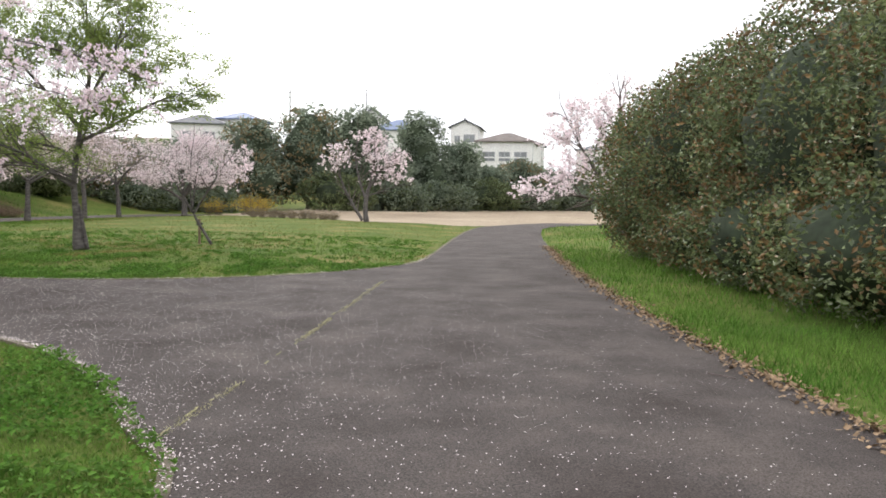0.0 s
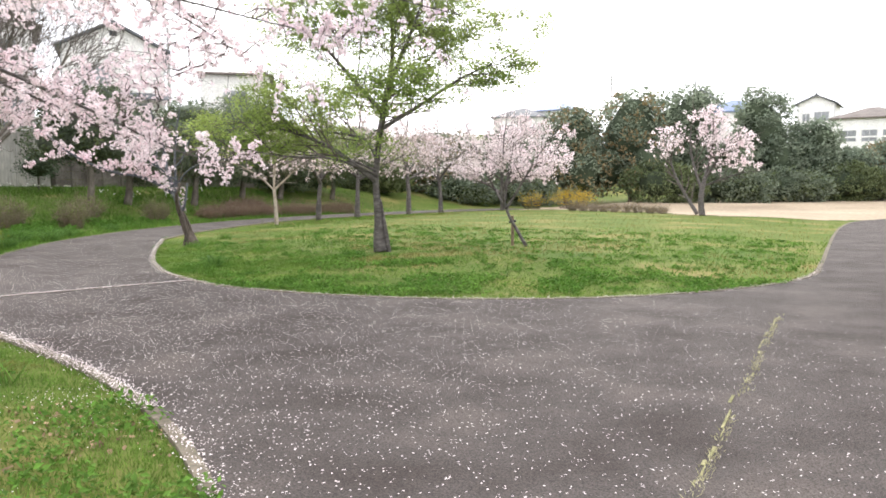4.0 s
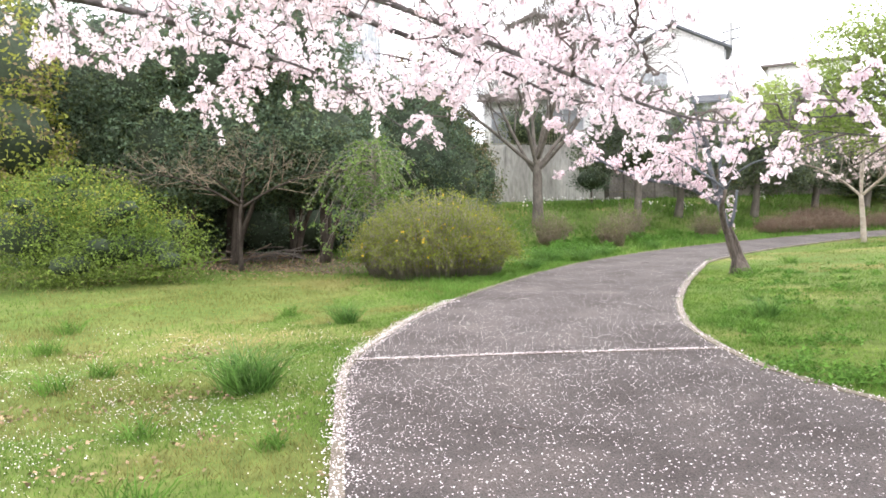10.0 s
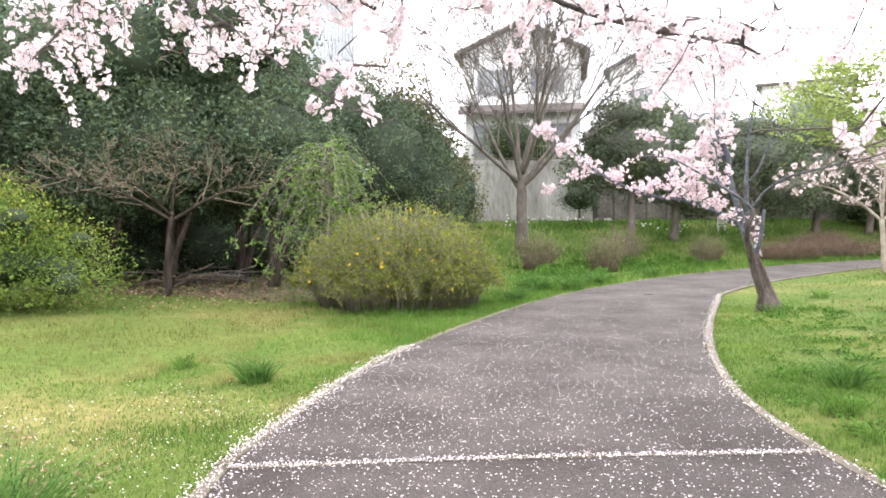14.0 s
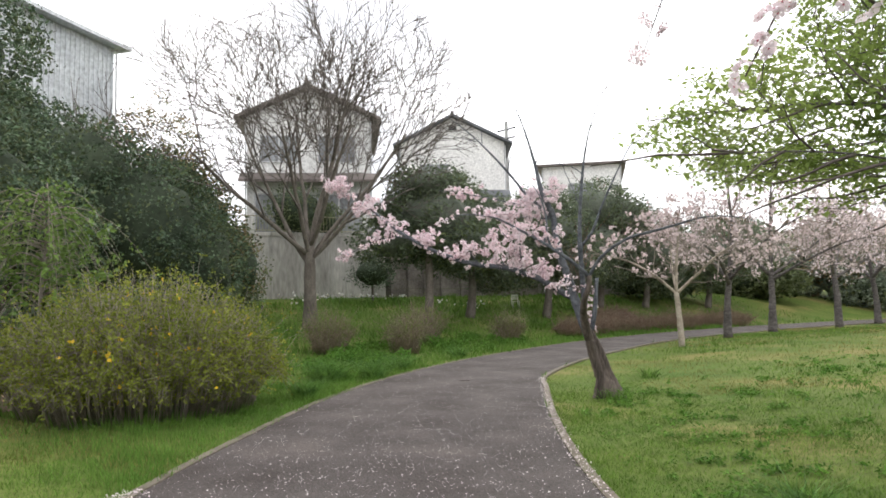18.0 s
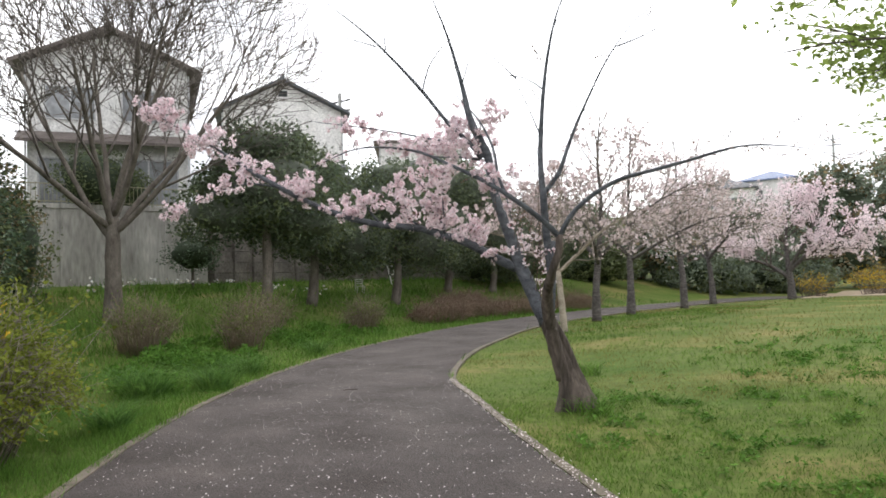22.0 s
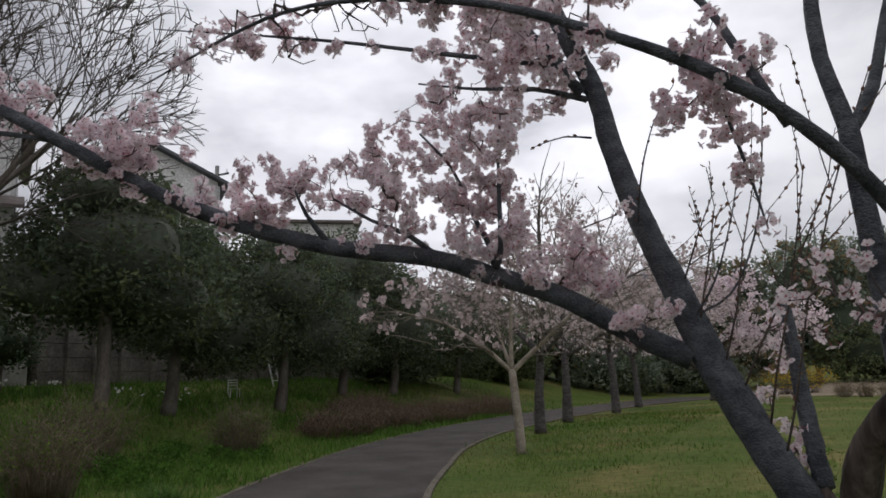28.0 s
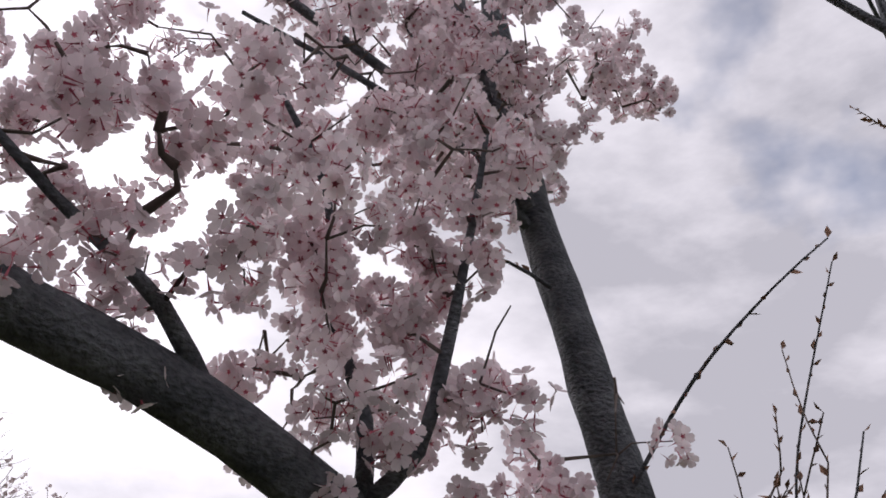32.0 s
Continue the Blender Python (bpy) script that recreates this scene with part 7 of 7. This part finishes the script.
def slab(x0, x1, y0, y1, z0, z1):
    return [(*(A + D * x - N * y), z) for z in (z0, z1) for x, y in ((x0, y0), (x1, y0), (x1, y1), (x0, y1))]


BOXF = [(3, 2, 1, 0), (4, 5, 6, 7), (0, 1, 5, 4), (1, 2, 6, 5), (2, 3, 7, 6), (3, 0, 4, 7)]
Geo().add(slab(0, L, 0, 10, 2, 20.6), BOXF).link("wall", PLASTER_GREY, flats)
Geo().add(slab(-0.6, L + 0.6, -1.8, 10.5, 20.6, 21.2), BOXF).link("roof", ROOF_BROWN, flats)
for k in range(5):
    z = 6.2 + k * 2.9
    Geo().add(slab(0, L, -1.5, -0.01, z, z + 1.1), BOXF).link("balcony", PLASTER_GREY, flats)
    for j in range(14):
        x = 1.2 + j * (L - 2) / 14
        win = Geo().add(slab(x, x + 1.8, -0.05, 0.02, z + 1.2, z + 2.4), BOXF).link("window", GLASS, flats)
        Geo().add(slab(x + 2.5, x + 2.7, -1.45, -0.01, z + 1.1, z + 2.9), BOXF).link("divider", PLASTER_GREY, flats)


def utility_pole(x, y, z, h, label="concrete utility pole with crossarms above the roofs"):
    ob = thing("utility_pole", (x, y, z), label, "pole", "utility poles")
    Geo().tube([(x, y, z - 0.5), (x, y, z + h)], [0.2, 0.13], 8).link("pole", POLE, ob)
    for k in (0.6, 1.3):
        Geo().box(x - 0.95, y - 0.05, z + h - k - 0.05, x + 0.95, y + 0.05, z + h - k + 0.05).link("crossarm", DARK_METAL, ob)
    for k in (-0.8, 0, 0.8):
        Geo().tube([(x + k, y, z + h - 0.55), (x + k, y, z + h - 0.33)], [0.05, 0.03], 6).link("insulator", WHITE_PAINT, ob)


utility_pole(-25.6, 117, 6.6, 12.2)
utility_pole(-48.0, 52, 4.7, 10.5)
mast = thing("antenna_mast", (-13.8, 119, 6.6), "thin dark aerial mast above the trees", "mast")
Geo().tube([(-13.8, 119, 6), (-13.8, 119, 19.3)], [0.12, 0.08], 6).link("mast", DARK_METAL, mast)

lamp = thing("park_lamp", on_ground(23.6, 80.8), "dark park lamp post at the field's edge", "lamp")
zl = on_ground(23.6, 80.8)[2]
Geo().tube([(23.6, 80.8, zl), (23.6, 80.8, zl + 4.0)], [0.09, 0.06], 8).link("post", DARK_METAL, lamp)
Geo().tube([(23.6, 80.8, zl + 4.0), (23.6, 80.8, zl + 4.12), (23.6, 80.8, zl + 4.3)], [0.1, 0.42, 0.3], 10).link("shade", DARK_METAL, lamp)
for x, y, h in ((18.3, 92.0, 1.5), (30.0, 96, 1.1)):
    post = thing("marker_post", on_ground(x, y), "white painted post at the field's edge", "post")
    z = on_ground(x, y)[2]
    Geo().tube([(x, y, z - 0.1), (x, y, z + h)], [0.1, 0.1], 6).link("post", WHITE_PAINT, post)
    Geo().box(x - 0.25, y - 0.12, z + h, x + 0.25, y + 0.12, z + h + 0.12).link("top", WHITE_PAINT, post)


def garden_chair(x, y, turn):
    """A white slatted garden chair."""
    bx, by, bz = on_ground(x, y)
    ob = thing("garden_chair", (bx, by, bz), "white plastic garden chair by the old wall", "chair")
    c, s = math.cos(turn), math.sin(turn)

    def rot(v):
        v = np.asarray(v, float)
        v = v * 0.72
        return np.stack([bx + v[:, 0] * c - v[:, 1] * s, by + v[:, 0] * s + v[:, 1] * c, bz + v[:, 2]], 1)

    Geo().box(-0.25, -0.25, 0.4, 0.25, 0.25, 0.43, turn=rot).link("seat", WHITE_PAINT, ob)
    for a in (-0.22, 0.22):
        for b in (-0.22, 0.22):
            Geo().box(a - 0.02, b - 0.02, -0.02, a + 0.02, b + 0.02, 0.4 if b < 0 else 0.85, turn=rot).link("leg", WHITE_PAINT, ob)
    for z in (0.55, 0.68, 0.8):
        Geo().box(-0.22, 0.2, z, 0.22, 0.23, z + 0.06, turn=rot).link("slat", WHITE_PAINT, ob)


lx, ly, lz = on_ground(-35.5, 42.3)
ladder = thing("ladder", (lx, ly, lz), "aluminium ladder leaning by the old wall", "ladder")
for dy in (-0.2, 0.2):
    Geo().tube([(lx, ly + dy, lz - 0.03), (lx - 0.55, ly + dy * 0.85, lz + 1.85)], [0.035, 0.03], 6).link("rail", WHITE_PAINT, ladder)
for k in range(6):
    s = 0.12 + 0.15 * k
    Geo().tube([(lx - 0.55 * s, ly - 0.19, lz + 1.85 * s), (lx - 0.55 * s, ly + 0.19, lz + 1.85 * s)], [0.02, 0.02], 6).link("rung", WHITE_PAINT, ladder)
garden_chair(-34.1, 38.2, 1.0)

# ---- ground cover: tufts, twigs, grass, petals ----
WALK_LINE = spline([(1.9, 0), (1.3, 2.5), (0.1, 5.3), (-1.5, 7.3), (-3.2, 9.2), (-5.2, 10.6), (-7.4, 11.6), (-9.2, 12.6), (-11.2, 13.6), (-12.9, 14.9), (-14.3, 16.8), (-16.2, 18.4), (-17.5, 20)], 0.6)


def vnoise(x, y, scale, seed):
    """Smooth random values between 0 and 1 over the plan."""
    r = np.random.default_rng(seed).uniform(size=(64, 64))
    u, v = x / scale + 1000, y / scale + 1000
    i, j = np.floor(u).astype(int), np.floor(v).astype(int)
    a, b = u - i, v - j
    a, b = a * a * (3 - 2 * a), b * b * (3 - 2 * b)
    g = lambda p, q: r[p % 64, q % 64]
    return (g(i, j) * (1 - a) + g(i + 1, j) * a) * (1 - b) + (g(i, j + 1) * (1 - a) + g(i + 1, j + 1) * a) * b


def blades(geo, rng, x, y, tall, wide, lean=0.5, bent=False):
    """Blades of grass rooted at the points."""
    n = len(x)
    z = height(x, y) - 0.005
    a, w = rng.uniform(0, 2 * np.pi, n), rng.uniform(0, 2 * np.pi, n)
    side = np.stack([np.cos(a), np.sin(a), np.zeros(n)], 1) * (wide * rng.uniform(0.7, 1.3, n))[:, None] * 0.5
    h = tall * rng.uniform(0.5, 1.25, n)
    off = np.stack([np.cos(w), np.sin(w), np.zeros(n)], 1) * (h * lean * rng.uniform(0.2, 1.3, n))[:, None]
    root = np.stack([x, y, z], 1)
    up = np.stack([np.zeros(n), np.zeros(n), h], 1)
    if bent:
        mid = root + up * 0.62 + off * 0.4
        v = np.stack([root - side, root + side, mid + side * 0.8, mid - side * 0.8, root + up * 0.9 + off * 1.2], 1)
        k = np.arange(n)[:, None] * 5 + geo.n
        geo.f.append((k + np.array([0, 1, 2, 3]), 0))
        geo.f.append((k + np.array([3, 2, 4]), 0))
        geo.n += 5 * n
    else:
        v = np.stack([root - side, root + side, root + up + off], 1)
        geo.f.append((np.arange(n)[:, None] * 3 + geo.n + np.array([0, 1, 2]), 0))
        geo.n += 3 * n
    geo.v.append(v.reshape(-1, 3))


rng = np.random.default_rng(1234)
TUFTS = [(-10.3, 9.92, 0.52, 0.44), (-11.0, 8.25, 0.26, 0.2), (-11.5, 8.65, 0.22, 0.18), (-7.15, 8.45, 0.24, 0.24), (-5.9, 8.75, 0.24, 0.3), (-14.6, 8.1, 0.3, 0.2), (-9.15, 8.95, 0.2, 0.16), (-8.5, 9.85, 0.18, 0.15), (-13.1, 8.0, 0.24, 0.2), (-9.55, 15.75, 0.22, 0.26), (-21.5, 19.8, 0.5, 0.5), (-22.3, 20.2, 0.4, 0.4), (-13.78, 11.81, 0.36, 0.26), (-11.0, 17.07, 0.36, 0.24), (-10.3, 16.1, 0.3, 0.2), (-7.6, 8.9, 0.3, 0.2), (-19.6, 18.2, 0.4, 0.3), (-21.3, 20.8, 0.45, 0.4), (-22.3, 22.2, 0.45, 0.35),
         (-16.9, 24.0, 0.3, 0.2), (-23.9, 25.4, 0.4, 0.3), (-15.65, 21.3, 0.26, 0.3), (-15.9, 21.65, 0.26, 0.25), (-14.9, 11.2, 0.25, 0.18)]
for x, y, h, w in TUFTS:
    ob = thing("grass_tuft", on_ground(x, y), "arching tuft of dark green grass in the lawn", "grass tuft", "grass tufts")
    n = int((900 if h > 0.3 else 420) * w)
    w *= 1.0 if h > 0.3 else 1.5
    g = Geo()
    a, r = rng.uniform(0, 2 * np.pi, n), w * np.sqrt(rng.uniform(0, 1, n)) * 0.55
    blades(g, rng, x + r * np.cos(a), y + r * np.sin(a), h * 0.85, 0.011, 1.6, True)
    g.link("foliage", TUFT if h > 0.3 else GRASS_LUSH, ob, kind="stuff")

for x, y, a, l in ((-8.02, 11.55, 0.4, 0.16), (-9.3, 13.2, 2.2, 0.12), (-7.0, 10.2, 1.1, 0.2), (-19.2, 21.4, 0.9, 0.2), (4.6, 7.6, 2.4, 0.3), (-6.2, 9.95, 0.2, 0.18)):
    ob = thing("fallen_twig", (x, y, 0.04), "thin dark fallen twig on the asphalt", "twig", "fallen twigs")
    d = np.array([math.cos(a), math.sin(a), 0])
    p = np.array([x, y, 0.042])
    Geo().tube([p - d * l / 2, p + (0.01, -0.008, 0.004), p + d * l / 2], [0.006, 0.007, 0.004], 6).link("stick", TWIG, ob)

# grass
def near_walk(n, reach, step=1):
    line = WALK_LINE[::step]
    k = rng.integers(0, len(line), n)
    a, r = rng.uniform(0, 2 * np.pi, n), reach * np.sqrt(rng.uniform(0, 1, n))
    return line[k, 0] + r * np.cos(a), line[k, 1] + r * np.sin(a)


PAVED = ASPHALT_OUTLINE[::2]
X, Y = (np.concatenate(a) for a in zip(near_walk(620000, 5.0), near_walk(320000, 10.0), near_walk(170000, 22.0), (rng.uniform(-46, 20, 60000), rng.uniform(-3, 60, 60000)), (rng.uniform(-37, -19, 70000), rng.uniform(15, 48, 70000))))
far = away(WALK_LINE[::2], X, Y)
keep = ~inside(PAVED, X, Y) & ~inside(FIELD_OUTLINE, X, Y) & (X < 20) & ((Y > rng.uniform(-9, 2.0, len(Y))) | (X < 0.5))
X, Y, far = X[keep], Y[keep], far[keep]
lush = vnoise(X, Y, 1.1, 1) * 0.55 + vnoise(X, Y, 0.35, 2) * 0.45
dry = vnoise(X, Y, 2.6, 3) * 0.6 + vnoise(X, Y, 0.7, 4) * 0.4
island = inside(ISLAND, X, Y)
edge = away(LAWN_COARSE, X, Y)
dry = dry - 0.05 * island + np.where(island, 0.24 * smooth(2.5, 8, edge) + 0.1 * smooth(24, 40, Y), np.where(X < -6, -0.02, -0.25)) - 0.25 * (X > 4)
bank = (~island) & (X < -14) & (Y > 15 + 2 * rng.uniform(-1, 1, len(X)))
east = X > 4.5
keep = (rng.uniform(size=len(X)) < 0.35 + 0.9 * lush) | east
X, Y, far, lush, dry, island, bank, east = (a[keep] for a in (X, Y, far, lush, dry, island, bank, east))
grow = np.where(far < 5, 1.0, np.where(far < 10, 1.4, np.where(far < 20, 2.2, 3.4)))
tall = (0.028 + 0.045 * lush**1.5) * np.where(bank, 2.4, 1.0) * np.where(east, 2.2, 1.0) * np.minimum(grow, 1.8)
for name, mat, pick, label in (("grass_lawn", GRASS, (dry < 0.56) & ~bank & ~east, "short green lawn grass"), ("dry_grass", GRASS_DRY, (dry >= 0.56) & ~bank & ~east, "short straw-coloured lawn grass"),
                               ("grass_bank", GRASS_LUSH, bank, "rank green grass on the bank"), ("grass_verge", GRASS_LUSH, east, "tall bright green verge grass")):
    g = Geo()
    blades(g, rng, X[pick], Y[pick], tall[pick], 0.007 * grow[pick] * (1 + 0.5 * (tall[pick] > 0.12)), 0.7)
    g.link(name, mat, kind="stuff", label=label, category="grass")

# dry grass that grows in the joint of the asphalt
i = rng.integers(0, len(SEAM) - 1, 3200)
sprig = vnoise(SEAM[i, 0] * 3, SEAM[i, 1], 0.22, 41) > np.where((SEAM[i, 1] > 6.8) & (SEAM[i, 1] < 8.6), 0.85, 0.36)
x, y = SEAM[i, 0] + rng.normal(0.01, 0.013, 3200), SEAM[i, 1] + rng.uniform(-0.04, 0.04, 3200)
x, y = x[sprig], y[sprig]
g = Geo()
blades(g, rng, x, y, np.full(len(x), 0.055), np.full(len(x), 0.011), 0.9)
g.link("joint_grass", STRAW, kind="stuff", label="dry grass growing out of the asphalt joint", category="grass")

# broad-leaved weeds in the verge and along the lawn
n = 60000
x, y = rng.uniform(-10, 1, n), rng.uniform(-4, 20, n)
near = (vnoise(x, y, 0.8, 9) > np.where(y < 9, 0.3, 0.6)) & ~inside(PAVED, x, y) & ((x > -2.2 - 4.5 * rng.uniform(0, 1, n) ** 1.6) & (y < 9) & (y > 3.5 - 7.0 * rng.uniform(0, 1, n) ** 1.4) | (y > 14) & (away(LAWN_EDGE, x, y) < 4.5) & (x > -9.5))
x, y = x[near], y[near]
g = Geo()
leaves(g, rng, np.column_stack([x, y, height(x, y) + np.where(y < 9, 0.08, 0.05)]), 4, 0.06, 0.055, 0.5, 0.8)
g.link("weeds", LEAF_WEED, kind="stuff", label="low broad-leaved green weeds in the grass", category="weeds")

n = 90000
x, y = rng.uniform(-16, 1, n), rng.uniform(14, 32, n)
near = (vnoise(x, y, 0.4, 21) * 0.4 + vnoise(x, y, 0.16, 22) * 0.6 > 0.68) & inside(ISLAND, x, y) & (away(LAWN_COARSE, x, y) > 0.4)
x, y = x[near], y[near]
g = Geo()
leaves(g, rng, np.column_stack([x, y, height(x, y) + 0.035]), 4, 0.05, 0.05, 0.5, 0.6)
g.link("clover", LEAF_WEED, kind="stuff", label="dark green clumps of low weeds in the lawn", category="weeds")

# white narcissus on the bank
for x, y in ((-36.4, 29.4), (-36.0, 30.6), (-35.4, 31.8), (-37.0, 28.2), (-34.2, 33.2), (-33.6, 35.0), (-33.0, 34.0), (-35.0, 27.0)):
    bx, by, bz = on_ground(x, y)
    ob = thing("narcissus", (bx, by, bz), "clump of white narcissus on the bank", "flower", "narcissus clumps")
    g = Geo()
    k = rng.normal(0, 0.35, (70, 2))
    blades(g, rng, bx + k[:, 0], by + k[:, 1], 0.4, 0.03, 0.5)
    g.link("foliage", TUFT, ob, kind="stuff")
    k = rng.normal(0, 0.4, (9, 2))
    g = Geo()
    strew(g, FLOWER, FLOWER_FACES, np.column_stack([bx + k[:, 0], by + k[:, 1], bz + rng.uniform(0.3, 0.48, 9)]), np.full(9, 0.1), facing(rng, np.tile([(0.5, -0.6, 0.3)], (9, 1)), 0.5), (0, 1))
    g.link("bloom", [WHITE_PAINT, GOLD], ob, kind="stuff")


# fallen petals
def petals(x, y, z, name, label, size=0.0135, mat=PETAL, tilt=0.12):
    g = Geo()
    strew(g, CARD * np.array([1, 0.75, 0.25]), CARD_FACES, np.column_stack([x, y, z]), size * rng.uniform(0.6, 1.15, len(x)), turns(rng, len(x), tilt))
    g.link(name, mat, kind="stuff", label=label, category="petals")


n = 360000
x, y = near_walk(n, 7.5)
near = away(WALK_LINE[::2], x, y)
tree = np.hypot((x + 8.6) / 5.5, (y - 11) / 4.5)
share = 0.26 * np.exp(-tree**2) + 0.08 * smooth(5, -2, x) + 0.07 + 0.25 * np.exp(-((away(LEFT_EDGE, x, y) / 0.35) ** 2)) * smooth(-16, -4, x)
share *= 0.75 + 0.5 * vnoise(x, y, 0.5, 12)
share *= np.where(x > -2.0, 0.7, 0.85)
share *= np.where(near < 9, 1, 0.35) * np.where(x < -15, 0.9, 1.0)
ok = (rng.uniform(size=n) < share) & inside(PAVED, x, y)
petals(x[ok], y[ok], np.full(ok.sum(), 0.0325), "petals", "pale pink cherry petals scattered on the asphalt")


def drift(line, count, width, shift, name, label, z=0.05, size=0.0145):
    """Petals heaped along a line."""
    k = rng.uniform(0, len(line) - 1.001, count)
    i = k.astype(int)
    p = line[i] + (line[i + 1] - line[i]) * (k - i)[:, None]
    d = line[i + 1] - line[i]
    d = d / (np.linalg.norm(d, axis=1, keepdims=True) + 1e-9)
    off = rng.normal(shift, width, count)
    x, y = p[:, 0] - d[:, 1] * off, p[:, 1] + d[:, 0] * off
    petals(x, y, np.where(inside(PAVED, x, y), 0.035, z) + rng.uniform(0, 0.012, count), name, label, size, tilt=0.3)


verge = LEFT_EDGE[(LEFT_EDGE[:, 0] < 0.3) & (LEFT_EDGE[:, 0] > -15) & (LEFT_EDGE[:, 1] > 3)]
drift(verge[verge[:, 0] < -3.5], 4600, 0.065, 0.04, "petal_drift", "pale pink petals heaped along the edging")
drift(verge[verge[:, 0] >= -3.5], 1100, 0.05, 0.04, "petal_drift", "pale pink petals along the weedy edging")
drift(LAWN_EDGE[(LAWN_EDGE[:, 1] < 23) & (LAWN_EDGE[:, 0] < 1)], 2600, 0.04, 0.02, "petal_drift", "pale pink petals along the lawn edging")
drift(cross_joint, 1500, 0.03, 0.03, "petal_drift", "petals caught in the joint across the path", 0.04)
n = 70000
x, y = rng.uniform(-15, -2, n), rng.uniform(5, 13, n)
ok = (rng.uniform(size=n) < (0.4 * vnoise(x, y, 0.7, 15) ** 2.2 + 0.6 * smooth(0.6, 0.78, vnoise(x, y, 0.55, 33)) * smooth(11, 8.5, y)) * smooth(6, 2, np.hypot(x + 9, y - 8.5) - 1)) & ~inside(PAVED, x, y)
petals(x[ok], y[ok], height(x[ok], y[ok]) + 0.014, "petals_in_grass", "pale pink petals lying in the short grass", 0.012, tilt=0.4)
n = 10000
x, y = rng.uniform(-13, -3, n), rng.uniform(5, 10.5, n)
ok = (vnoise(x, y, 0.6, 31) * 0.6 + vnoise(x, y, 0.2, 32) * 0.4 > 0.62) & ~inside(PAVED, x, y)
petals(x[ok], y[ok], height(x[ok], y[ok]) + 0.02, "leaf_litter", "brown fallen leaves in the thin grass", 0.035, DEAD_LEAF, 0.4)
# brown leaves along the east edge and under the thicket
east_line = RIGHT_EDGE[(RIGHT_EDGE[:, 1] < 30) & (RIGHT_EDGE[:, 1] > 1)]
i = rng.integers(0, len(east_line) - 1, 4200)
x, y = east_line[i, 0] + rng.normal(-0.05, 0.14, 4200), east_line[i, 1] + rng.uniform(-0.3, 0.3, 4200)
petals(x, y, np.full(4200, 0.04) + rng.uniform(0, 0.02, 4200), "leaf_litter", "brown fallen leaves along the path's east edge", 0.05, DEAD_LEAF, 0.4)
n = 2600
x, y = rng.normal(-25.5, 2.4, n), rng.normal(12.2, 2.2, n)
ok = (x < -21) & ~inside(PAVED, x, y)
petals(x[ok], y[ok], height(x[ok], y[ok]) + 0.03, "leaf_litter", "brown fallen leaves under the thicket", 0.06, DEAD_LEAF, 0.4)
